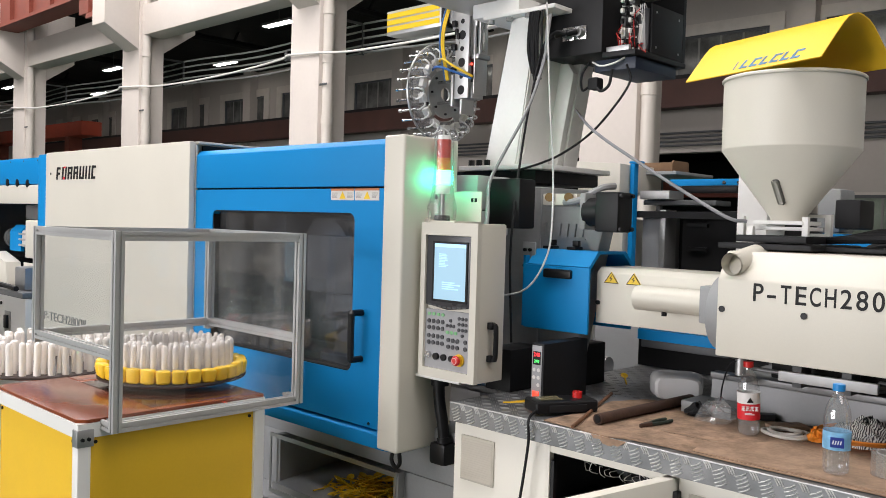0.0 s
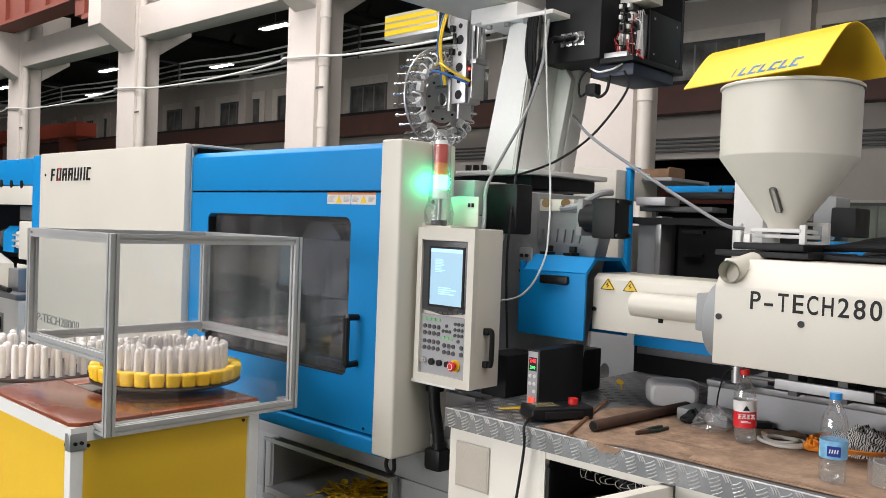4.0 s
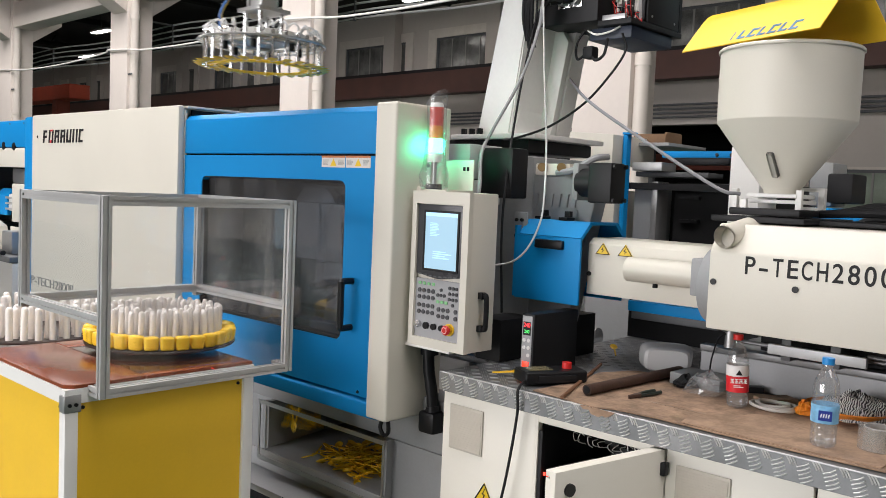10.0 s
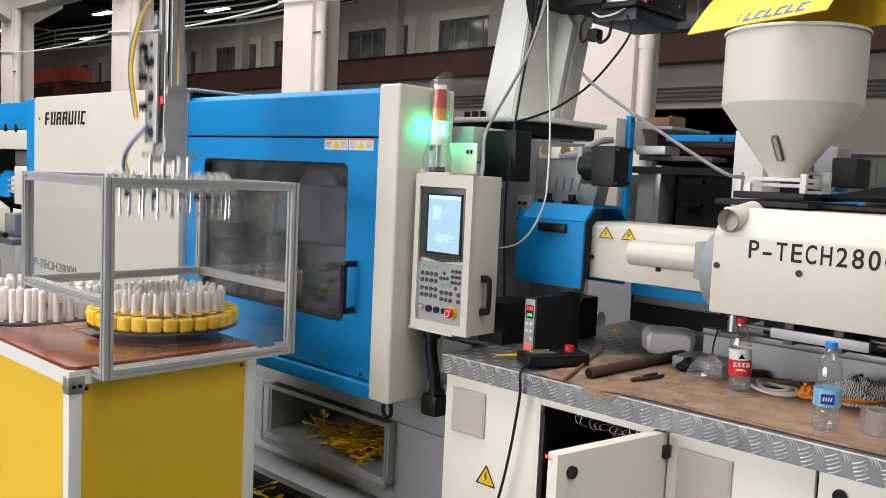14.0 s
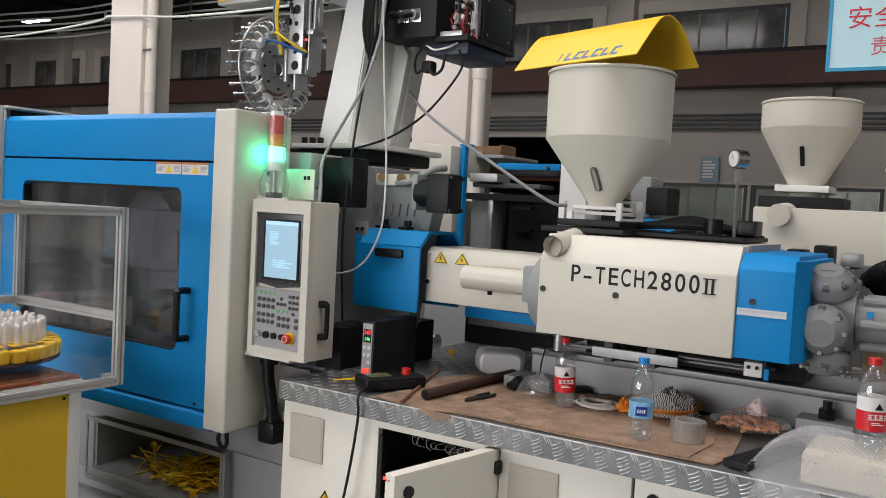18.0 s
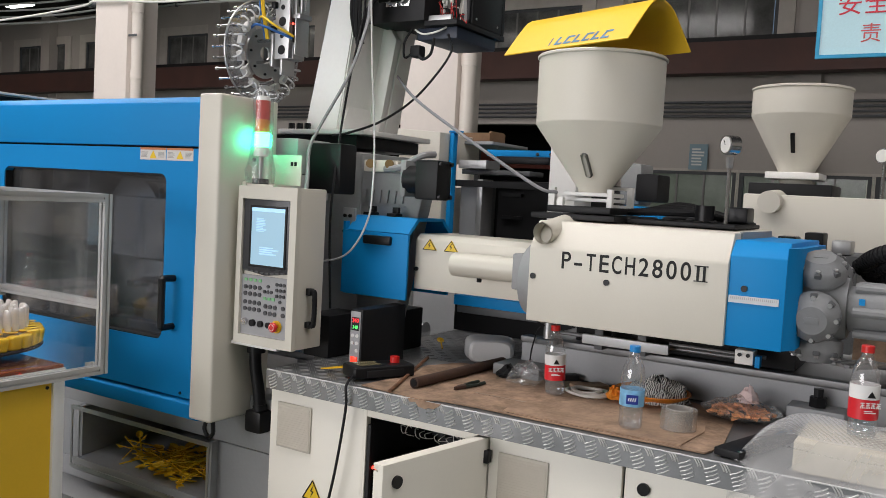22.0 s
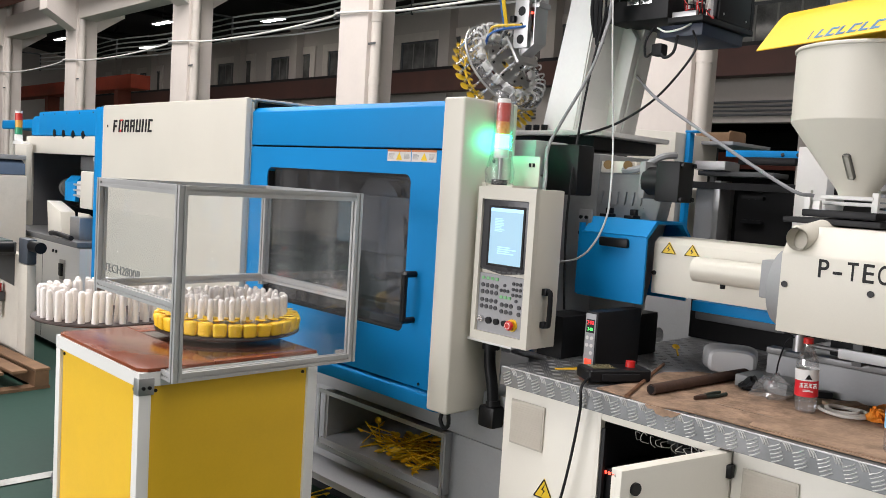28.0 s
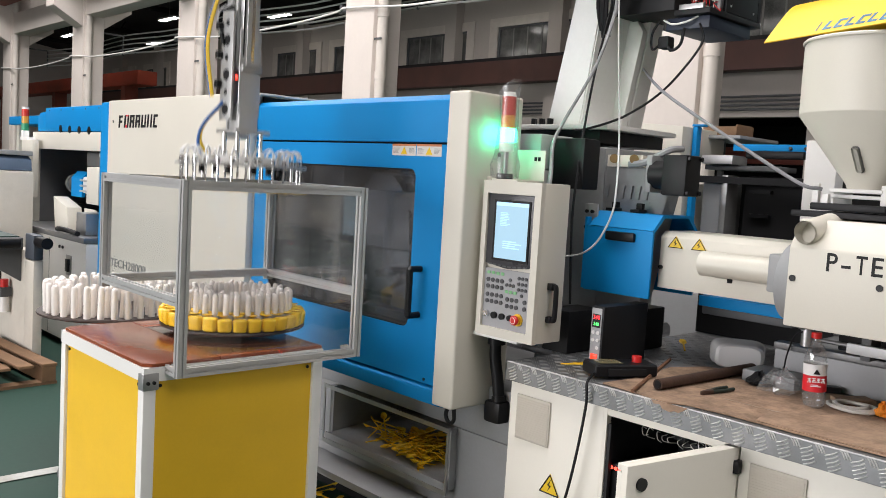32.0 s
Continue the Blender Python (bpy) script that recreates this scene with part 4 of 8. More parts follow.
part("terminal_lower", box(-2.345, -2.215, 2.52, 2.70, 1.50, 1.596, 0.006), mat("pale_grey_box", (0.5, 0.51, 0.5)), fp)
for k in range(2):
    part("brass_fitting", cyl((-2.005 + 0.09 * k, 2.70, 1.655), (-1.985 + 0.09 * k, 2.66, 1.655), 0.017), mat("brass", (0.25, 0.17, 0.08), 0.35, 0.9), fp)
part("manifold", box(-2.03, -1.87, 2.68, 2.76, 1.625, 1.67, 0.004), CREAM, fp)
part("bent_hose", tube([(-1.92, 2.67, 1.635), (-1.85, 2.67, 1.645), (-1.77, 2.69, 1.69), (-1.75, 2.75, 1.70)], 0.013), GREYP, fp)
part("junction_plate", box(-2.06, -2.0, 2.60, 2.61, 1.36, 1.48, 0.003), GREYP, fp)
for k in range(2):
    for j in range(2):
        part("bolt", cyl((-2.045 + 0.025 * j, 2.60, 1.39 + 0.06 * k), (-2.045 + 0.025 * j, 2.592, 1.39 + 0.06 * k), 0.007, seg=8), BLACK, fp)

# nozzle guard
nh = thing("nozzle_guard", pose(0, 0, 0), "blue hinged sheet-steel nozzle guard", "machine guard")
HX0, HX1 = -2.022, -1.730
part("hood_front", box(HX0, HX1, 2.57, 2.582, 1.156, 1.398, 0.004), BLUE, nh)
part("hood_bevel", prism([(2.57, 1.400), (2.628, 1.456), (2.640, 1.446), (2.582, 1.394)], "x", HX0 + 0.012, HX1), BLUE, nh)
part("hood_top", box(HX0 + 0.012, HX1, 2.630, 2.81, 1.445, 1.456, 0.003), BLUE, nh)
part("hood_bevel", prism([(2.870, 1.400), (2.858, 1.394), (2.80, 1.446), (2.812, 1.456)], "x", HX0 + 0.012, HX1), BLUE, nh)
part("hood_back", box(HX0, HX1, 2.858, 2.87, 1.156, 1.398), BLUE, nh)
part("hood_end", box(HX0 - 0.012, HX0 - 0.001, 2.575, 2.865, 1.16, 1.43), BLUE, nh)
part("grip_recess", box(-1.925, -1.80, 2.553, 2.5715, 1.352, 1.386, 0.008), BLACK, nh, "black recessed grip")
for k in range(2):
    part("hinge", box(-1.985 + 0.11 * k, -1.945 + 0.11 * k, 2.63, 2.68, 1.457, 1.469, 0.003), BLACK, nh)
    part("hinge_ear", box(-1.98 + 0.11 * k, -1.955 + 0.11 * k, 2.66, 2.68, 1.469, 1.492, 0.003), BLACK, nh)

# barrel cover and injection cylinder
bc = thing("barrel_cover", pose(0, 0, 0), "cream barrel cover with warning triangles", "machine guard")
part("cover", prism([(2.63, 1.198), (2.63, 1.382), (2.655, 1.402), (2.83, 1.402), (2.83, 1.198)], "x", -1.735, -1.178, 0.004), CREAM, bc)
for k in range(2):
    tx = -1.672 + 0.092 * k
    tg = part("warning_triangle", prism([(tx - 0.030, 1.345), (tx + 0.030, 1.345), (tx, 1.387)], "y", 2.626, 2.6295), mat("label_yellow", (0.75, 0.5, 0.02)), bc, "yellow warning triangle", smooth=0)
    part("triangle_mark", prism([(tx - 0.004, 1.352), (tx + 0.006, 1.362), (tx - 0.001, 1.364), (tx + 0.003, 1.375), (tx - 0.006, 1.363), (tx + 0.001, 1.361)], "y", 2.6245, 2.6258), INK, tg, smooth=0)
    e_ = bmesh.new()
    for (ax, az), (bx_, bz) in (((tx - 0.028, 1.3465), (tx + 0.028, 1.3465)), ((tx + 0.028, 1.3465), (tx, 1.384)), ((tx, 1.384), (tx - 0.028, 1.3465))):
        cyl((ax, 2.6255, az), (bx_, 2.6255, bz), 0.0013, seg=4, bm=e_)
    part("triangle_border", e_, INK, tg, smooth=0)
part("fastener", cyl((-1.725, 2.63, 1.272), (-1.725, 2.622, 1.272), 0.008, seg=8), BLACK, bc)
cy = thing("injection_cylinder", pose(0, 0, 0), "cream hydraulic cylinder beside the barrel", "cylinder")
part("tube", cyl((-1.528, 2.57, 1.309), (-1.18, 2.57, 1.309), 0.042, seg=28), CREAM, cy)
part("flange_block", box(-1.275, -1.215, 2.515, 2.63, 1.25, 1.37, 0.008), GREYP, cy)
part("flange_disc", cyl((-1.235, 2.60, 1.285), (-1.178, 2.60, 1.285), 0.12, 0.145, seg=36), GREYP, cy)
part("drain_plug", cyl((-1.42, 2.56, 1.256), (-1.42, 2.56, 1.27), 0.009, seg=8), BLACK, cy)

# injection unit cover
ic = thing("injection_cover", pose(0, 0, 0), "cream injection unit cover with a model name", "machine cover")
part("shell", prism([(2.435, 1.168), (2.435, 1.402), (2.492, 1.486), (3.02, 1.490), (3.02, 1.168)], "x", -1.175, -0.562, 0.006), CREAM, ic)
for k, ch in enumerate("P-TECH2800"):
    text("letter", ch, 0.075, pose(-1.050 + 0.0412 * k, 2.4345, 1.366, *FRONT), INK, ic, width=0.030 if ch != "-" else 0.026, bold=0.0008, depth=0.0006)
bm_ = bmesh.new()
for x in (-0.648, -0.630):
    box(x, x + 0.007, 2.432, 2.4345, 1.344, 1.388, bm=bm_)
box(-0.655, -0.616, 2.432, 2.4345, 1.386, 1.389, bm=bm_)
box(-0.655, -0.616, 2.432, 2.4345, 1.343, 1.346, bm=bm_)
part("model_numeral", bm_, INK, ic, smooth=0)
for x, z in ((-1.158, 1.311), (-0.914, 1.313)):
    part("plug", cyl((x, 2.434, z), (x, 2.431, z), 0.0095, seg=14), BLACK, ic, "black rubber plug")
part("feed_spout", cyl((-1.128, 2.425, 1.447), (-1.115, 2.58, 1.475), 0.035, seg=28, caps=False), CREAM, ic)
part("spout_lining", cyl((-1.128, 2.425, 1.447), (-1.116, 2.57, 1.473), 0.031, seg=28, caps=False), CREAM, ic)
part("spout_bottom", cyl((-1.1195, 2.525, 1.4652), (-1.119, 2.53, 1.4662), 0.0305, seg=24), mat("cream_inside", (0.5, 0.47, 0.42), 0.5), ic)
part("side_slot", box(-0.566, -0.556, 2.56, 2.98, 1.46, 1.488), GREYP, ic)
be = thing("end_cover", pose(0, 0, 0), "blue end cover with a scale strip", "machine cover")
part("shell", prism([(2.447, 1.172), (2.447, 1.425), (2.497, 1.468), (2.99, 1.468), (2.99, 1.172)], "x", -0.562, -0.41, 0.004), BLUE, be)
part("side_bevel", prism([(-0.411, 2.452), (-0.385, 2.50), (-0.385, 2.95), (-0.411, 2.98)], "z", 1.174, 1.455), BLUE, be)
part("scale_strip", box(-0.558, -0.425, 2.4435, 2.4455, 1.295, 1.315), mat("strip_grey", (0.55, 0.58, 0.6), 0.4), be, "pale scale strip", smooth=0)
bm_ = bmesh.new()
for k in range(24):
    box(-0.552 + 0.0053 * k, -0.551 + 0.0053 * k, 2.4425, 2.4433, 1.305, 1.312, bm=bm_)
part("scale_marks", bm_, GREYP, be, smooth=0)
part("plug", cyl((-0.518, 2.446, 1.335), (-0.518, 2.443, 1.335), 0.009, seg=14), BLACK, be)

# radial piston motor
MOTORG = mat("motor_casting", (0.205, 0.21, 0.215), 0.5, var=0.12, scale=9, bump=0.25, bscale=60, dirt=0.15)
mo = thing("hydraulic_motor", pose(-0.385, 2.66, 1.290) @ Matrix.Diagonal((0.86, 0.86, 0.86, 1)), "grey cast radial piston hydraulic motor", "motor")
part("body", cyl((-0.03, 0, 0), (0.13, 0, 0), 0.13, 0.10, seg=30), MOTORG, mo)
for k in range(5):
    a = radians(118 + 72 * k)
    dv = Vector((0.02, math.cos(a), math.sin(a)))
    pp = Vector((0.04, 0, 0))
    q4 = pose(*pp) @ dv.to_track_quat("Z", "Y").to_matrix().to_4x4()
    cap = part("cylinder_pot", lathe([(0.066, 0.04), (0.066, 0.105), (0.080, 0.115), (0.082, 0.150), (0.074, 0.166), (0.052, 0.182), (0.046, 0.190), (0, 0.192)], 24), MOTORG, mo)
    cap.matrix_local = q4
    part("cap_mark", box(-0.022, 0.022, -0.012, 0.012, 0.1925, 0.1945, 0.001), MOTORG, cap)
    for j in range(8):
        m_ = pose(0, 0, 0, 0, 0, 45 * j)
        part("pocket", box(0.060, 0.083, -0.011, 0.011, 0.152, 0.168, 0.004), GREYDK, cap).matrix_local = m_
        part("bolt", cyl((0.070, 0, 0.16), (0.070, 0, 0.176), 0.0075, seg=7), ZINC, cap).matrix_local = m_
part("distributor", cyl((0.13, 0, 0), (0.30, 0, 0.01), 0.075, seg=24), MOTORG, mo)
for k in range(6):
    a = k * 1.047
    part("tie_bolt", cyl((0.15, 0.085 * math.cos(a), 0.085 * math.sin(a)), (0.36, 0.085 * math.cos(a), 0.085 * math.sin(a)), 0.016, seg=10), MOTORG, mo)
part("maker_plate", box(0.165, 0.182, -0.08, -0.074, 0.022, 0.042), BLUE, mo, smooth=0)
hs = thing("hydraulic_hoses", pose(0, 0, 0), "bundle of black ribbed hydraulic hoses", "hose")
for k in range(3):
    rib = bmesh.new()
    pts = [(-0.27 + 0.02 * k, 2.80 + 0.03 * k, 1.40 - 0.02 * k), (-0.20, 2.74 + 0.05 * k, 1.45 - 0.035 * k), (0.0, 2.66 + 0.05 * k, 1.50 - 0.04 * k), (0.5, 2.6 + 0.05 * k, 1.53 - 0.05 * k)]
    tube(pts, 0.022, 10, 10, bm=rib)
    sp = spline(pts, 22)
    for a, b in zip(sp[::2], sp[1::2]):
        cyl(a, a + (b - a) * 0.7, 0.026, seg=9, bm=rib)
    part("hose", rib, RUBBER, hs)

# hopper with its base and tilted yellow lid
HS = 0.918
hp = thing("hopper", pose(-1.178 * HS, 2.95 * HS, 1.55 * (1 - HS)) @ Matrix.Diagonal((HS, HS, HS, 1)), "cream steel material hopper with a yellow folded lid", "hopper")
R = 0.226
part("body", lathe([(R + 0.004, 2.060), (R + 0.007, 2.063), (R + 0.007, 2.069), (R + 0.003, 2.073), (R - 0.004, 2.068), (R - 0.008, 1.832), (0.05, 1.60), (0.045, 1.59), (0.055, 1.585), (0.06, 1.60), (R, 1.826), (R, 1.832), (R + 0.001, 2.060)], 64), CREAM, hp, smooth=40)
sl = part("sight_frame", box(-0.0125, 0.0125, -0.004, 0.004, -0.050, 0.050, 0.011, 3), mat("grey_gasket", (0.17, 0.165, 0.16), 0.5), hp)
sl.matrix_local = pose(0.014, -0.1180, 1.682, 37, 0, -4)
part("sight_glass", box(-0.0095, 0.0095, -0.0065, -0.004, -0.046, 0.046, 0.009, 2), mat("sight_glass_grey", (0.42, 0.41, 0.37), 0.2), sl)
part("neck_flange", box(-0.085, 0.085, -0.085, 0.085, 1.572, 1.586, 0.004), WHITE, hp)
part("slide_gate", box(-0.15, 0.10, -0.06, 0.06, 1.553, 1.566, 0.003), WHITE, hp)
part("gate_leg", box(-0.14, -0.12, -0.08, -0.06, 1.53, 1.60, 0.002), WHITE, hp)
part("gate_leg", box(0.08, 0.10, -0.08, -0.06, 1.53, 1.60, 0.002), WHITE, hp)
part("magnet_frame", prism([(0.02, 1.53), (0.11, 1.53), (0.11, 1.612), (0.02, 1.612), (0.02, 1.60), (0.09, 1.60), (0.09, 1.545), (0.02, 1.545)], "y", 0.10, 0.125), WHITE, hp, smooth=0)
part("gate_post", box(-0.09, -0.07, -0.12, -0.10, 1.512, 1.564), WHITE, hp, smooth=0)
part("throat_block", box(-0.12, 0.12, -0.14, 0.14, 1.511, 1.535, 0.006), BLACKM, hp)
lid = part("lid", bmesh.new(), YELLOWP, hp, "yellow folded sheet lid")
lb = bmesh.new()
prof = [(-0.145, -0.142), (-0.082, -0.062), (-0.060, -0.036), (-0.042, -0.018), (-0.022, -0.006), (0, 0), (0.022, -0.004), (0.048, -0.014), (0.070, -0.030), (0.092, -0.054), (0.165, -0.138)]
inner = [(u * 0.985, v - 0.003) for u, v in prof]
for s0, s1 in ((-0.250, 0.296),):
    va = [[lb.verts.new((s, u, v)) for u, v in prof] for s in (s0, s1)]
    vb = [[lb.verts.new((s, u, v)) for u, v in inner] for s in (s0, s1)]
    n = len(prof)
    for k in range(n - 1):
        lb.faces.new((va[0][k], va[0][k + 1], va[1][k + 1], va[1][k]))
        lb.faces.new((vb[0][k], vb[1][k], vb[1][k + 1], vb[0][k + 1]))
    for e in (0, 1):
        for k in range(n - 1):
            lb.faces.new((va[e][k], vb[e][k], vb[e][k + 1], va[e][k + 1]))
    for k in (0, n - 1):
        lb.faces.new((va[0][k], va[1][k], vb[1][k], vb[0][k]))
lid.data = finish("lid", lb, YELLOWP, 50)
lid.matrix_local = hp.matrix_world.inverted() @ pose(-1.137, 2.70, 2.187, 0, 0, -20)
LOGOB = mat("logo_blue", (0.06, 0.18, 0.34), 0.5, var=0.5, scale=9)
lo = part("lid_mark", box(-0.16, -0.155, 0.0, 0.036, 0, 0.001), LOGOB, lid, "blue brand mark drawn as plain strokes", smooth=0)
lo.matrix_local = pose(0.082, -0.1372, -0.1310, 51.8, 0, 0) @ Matrix.Diagonal((0.80, 1, 1, 1))
for k in range(6):
    x = -0.13 + 0.05 * k
    lm = bmesh.new()
    for q in (((0, 0), (0.012, 0), (0.022, 0.036), (0.010, 0.036)), ((0.012, 0.0), (0.040, 0.0), (0.042, 0.008), (0.014, 0.008)), ((0.02, 0.028), (0.046, 0.028), (0.048, 0.036), (0.022, 0.036)))[:(3 if k % 2 else 2)]:
        prism([(x + u, v) for u, v in q], "z", 0, 0.001, bm=lm)
    part("mark_stroke", lm, LOGOB, lo, smooth=0)
part("loader_tube", tube([(-1.211, 0.427, 2.108), (-0.88, 0.10, 1.955), (-0.55, -0.08, 1.80), (-0.18, -0.14, 1.605), (-0.10, -0.10, 1.58)], 0.0065, 10), mat("grey_suction_tube", (0.22, 0.22, 0.235), 0.5), hp, "grey suction tube")

# black carriage plates and hoses over the injection unit
cr = thing("carriage_plate", pose(0, 0, 0), "black steel carriage plates and hoses on top of the injection unit", "carriage")
part("plate", box(-1.24, -0.95, 2.56, 3.0, 1.492, 1.510, 0.004), BLACKM, cr)
part("plate", box(-0.94, -0.60, 2.65, 3.0, 1.492, 1.506, 0.004), BLACKM, cr)
for k in range(4):
    part("hose", tube([(-0.98, 2.75 + 0.06 * k, 1.525), (-0.85, 2.74 + 0.06 * k, 1.532 + 0.008 * k), (-0.72, 2.80 + 0.05 * k, 1.53), (-0.62, 2.92 + 0.03 * k, 1.50)], 0.012), RUBBER, cr)
part("valve", box(-0.66, -0.60, 2.80, 2.90, 1.512, 1.56, 0.006), BLACK, cr)
part("valve", cyl((-0.72, 2.75, 1.512), (-0.72, 2.75, 1.56), 0.03), BLACK, cr)
ga = thing("pressure_gauge", pose(-0.652, 2.74, 1.49), "round pressure gauge on a thin steel pipe", "gauge")
part("pipe", cyl((0, 0, 0), (0, 0, 0.19), 0.006, seg=8), STEEL, ga)
part("fitting", cyl((0, 0, 0.19), (0, 0, 0.225), 0.011, seg=6), ZINC, ga)
part("case", cyl((0.012, 0.012, 0.262), (-0.012, -0.018, 0.262), 0.030, seg=22), STEEL, ga)
part("dial", cyl((-0.0125, -0.0186, 0.262), (-0.0132, -0.0194, 0.262), 0.025, seg=22), WHITE, ga)
part("needle", cyl((-0.0136, -0.020, 0.262), (-0.020, -0.014, 0.278), 0.0012, seg=4), INK, ga)

# ---- bed of the injection side, deck and cabinet ----
ib = thing("injection_bed", pose(0, 0, 0), "grey painted steel beam and slide rails under the injection unit", "machine bed")
part("beam", box(-1.36, 1.6, 2.80, 3.35, 0.924, 1.030, 0.006), GREYP, ib)
part("slide_rail", box(-1.36, 1.6, 2.79, 2.84, 1.032, 1.054, 0.003), mat("dull_rod", (0.16, 0.16, 0.16), 0.45, 0.6), ib)
part("slide_rail", box(-1.36, 1.6, 3.28, 3.34, 1.032, 1.054, 0.003), mat("dull_rod", (0.16, 0.16, 0.16), 0.45, 0.6), ib)
part("scale_rail", box(-1.085, -0.79, 2.695, 2.715, 1.075, 1.107, 0.002), mat("pale_anodised", (0.40, 0.41, 0.41), 0.45, 0.3), ib, "pale aluminium position scale")
part("scale_bracket", box(-1.05, -1.02, 2.716, 2.80, 1.056, 1.13, 0.003), GREYDK, ib)
part("scale_bracket", box(-0.90, -0.87, 2.716, 2.80, 1.056, 1.13, 0.003), GREYDK, ib)
part("guide_rod", cyl((-1.2, 2.76, 1.09), (-0.55, 2.76, 1.09), 0.007, seg=10), mat("dull_rod", (0.16, 0.16, 0.16), 0.45, 0.6), ib)
part("guide_rod", cyl((-0.80, 2.74, 1.105), (-0.50, 2.74, 1.105), 0.006, seg=10), mat("dull_rod", (0.16, 0.16, 0.16), 0.45, 0.6), ib)
part("limit_block", box(-0.585, -0.53, 2.70, 2.76, 1.08, 1.125, 0.004), WHITE, ib)
for k in range(2):
    part("limit_bolt", cyl((-0.57 + 0.025 * k, 2.70, 1.11), (-0.57 + 0.025 * k, 2.693, 1.11), 0.006, seg=8), BLACK, ib)
part("limit_tab", box(-0.525, -0.51, 2.70, 2.73, 1.075, 1.11, 0.002), BLUE, ib)
part("carriage_foot", box(-1.17, -0.43, 2.845, 3.26, 1.055, 1.166, 0.006), BLACKM, ib)
part("sensor_bracket", box(-1.27, -1.20, 2.72, 2.79, 1.045, 1.062, 0.003), GREYDK, ib)
part("sensor_lead", tube([(-1.22, 2.71, 1.12), (-1.25, 2.70, 1.10), (-1.28, 2.72, 1.03), (-1.30, 2.75, 0.97)], 0.0028), BLACK, ib)
part("sensor", cyl((-1.22, 2.72, 1.07), (-1.22, 2.72, 1.15), 0.018), ZINC, ib)
part("foot_block", box(-1.40, -1.22, 2.66, 2.795, 0.924, 0.965, 0.005), GREYP, ib)
# black panel added for the shadow between cover and beam
part("dark_skirt", box(-1.36, -0.43, 3.27, 3.279, 1.055, 1.166), BLACKM, ib)
part("clamp_block", box(-0.425, -0.265, 2.70, 2.80, 0.924, 0.978, 0.006), GREYP, ib)
part("clamp_bolt", cyl((-0.345, 2.75, 0.978), (-0.345, 2.75, 1.008), 0.026, seg=6), BLACK, ib)
part("clamp_stud", cyl((-0.345, 2.75, 1.008), (-0.345, 2.75, 1.033), 0.014, seg=10), BLACK, ib)
part("blue_stringer", box(-1.72, -1.12, 2.90, 2.97, 1.118, 1.158, 0.004), BLUE, ib, "blue steel stringer")
part("stringer_ledge", box(-1.72, -1.365, 2.93, 3.3, 1.085, 1.116, 0.004), GREYDK, ib)
part("dark_bulkhead", box(-2.02, -1.37, 3.42, 3.46, 0.924, 1.13), BLACKM, ib)
part("rear_body", box(-1.36, 1.6, 3.35, 3.85, 0.924, 1.02), GREYP, ib)

TREADBAR = mat("worn_bright_aluminium", (0.62, 0.62, 0.61), 0.42, 0.6, var=0.2, scale=20)
dk = thing("deck", pose(0, 0, 0), "aluminium tread-plate deck with a folded edge", "deck")
part("deck_sheet", box(-2.013, 1.6, 2.172, 3.85, 0.912, 0.920), TREAD, dk)
part("deck_edge", box(-2.013, 1.6, 2.166, 2.1715, 0.856, 0.9185), TREAD, dk)
part("fold_edge", cyl((-2.013, 2.1672, 0.9195), (1.6, 2.1672, 0.9195), 0.0026, seg=8), TREADBAR, dk, "worn bright folded edge")
part("deck_end", box(-2.018, -2.0135, 2.168, 3.85, 0.856, 0.9185), TREAD, dk)
# raised tread bars on edge and sheet
barn = bmesh.new()
rnd = random.Random(5)
for i in range(56):
    # a stack of five slightly bowed bars, then three short ones that run over the fold
    x0 = -1.985 + i * 0.0645
    for j in range(5):
        x, z = x0 + 0.0030 * (j - 2), 0.8845 - 0.0095 * (j - 2)
        tube([(x - 0.015, 2.1655, z - 0.0085), (x + 0.002, 2.1655, z - 0.0015), (x + 0.015, 2.1655, z + 0.0075)], 0.0023, 6, 2, bm=barn)
    for j in range(3):
        x = x0 + 0.0300 + 0.0072 * (j - 1)
        tube([(x - 0.006, 2.1655, 0.9185), (x + 0.001, 2.1655, 0.909), (x + 0.006, 2.1655, 0.899)], 0.0022, 6, 2, bm=barn)
tagged(part("edge_tread", barn, TREADBAR, dk, "raised five-bar tread pattern"), kind="stuff")
barn = bmesh.new()
for i in range(19):
    for j in range(30):
        x0, y0, s = -1.99 + i * 0.040, 2.20 + j * 0.040, 1 if (i + j) % 2 else -1
        if y0 < 2.24 or x0 < -1.68 or y0 > 2.74:
            for k in range(3):
                x, y = x0 + 0.0062 * (k - 1), y0 - s * 0.0055 * (k - 1)
                cyl((x - 0.009, y - 0.010 * s, 0.9200), (x + 0.009, y + 0.010 * s, 0.9200), 0.0016, seg=6, bm=barn)
tagged(part("deck_tread", barn, mat("dull_tread_aluminium", (0.36, 0.36, 0.36), 0.34, 0.7, var=0.3, scale=25), dk, "raised five-bar tread pattern"), kind="stuff")

# cream paint lightened in colour to make up for weak light under the deck
CREAMLIT = mat("brightened_cream_paint", (0.76, 0.725, 0.645), 0.42, var=0.03, scale=2.5, bump=0.04, bscale=220, dirt=0.05)
cb = thing("control_cabinet", pose(0, 0, 0), "cream steel control cabinet under the deck with one door open", "cabinet")
YF = 2.19


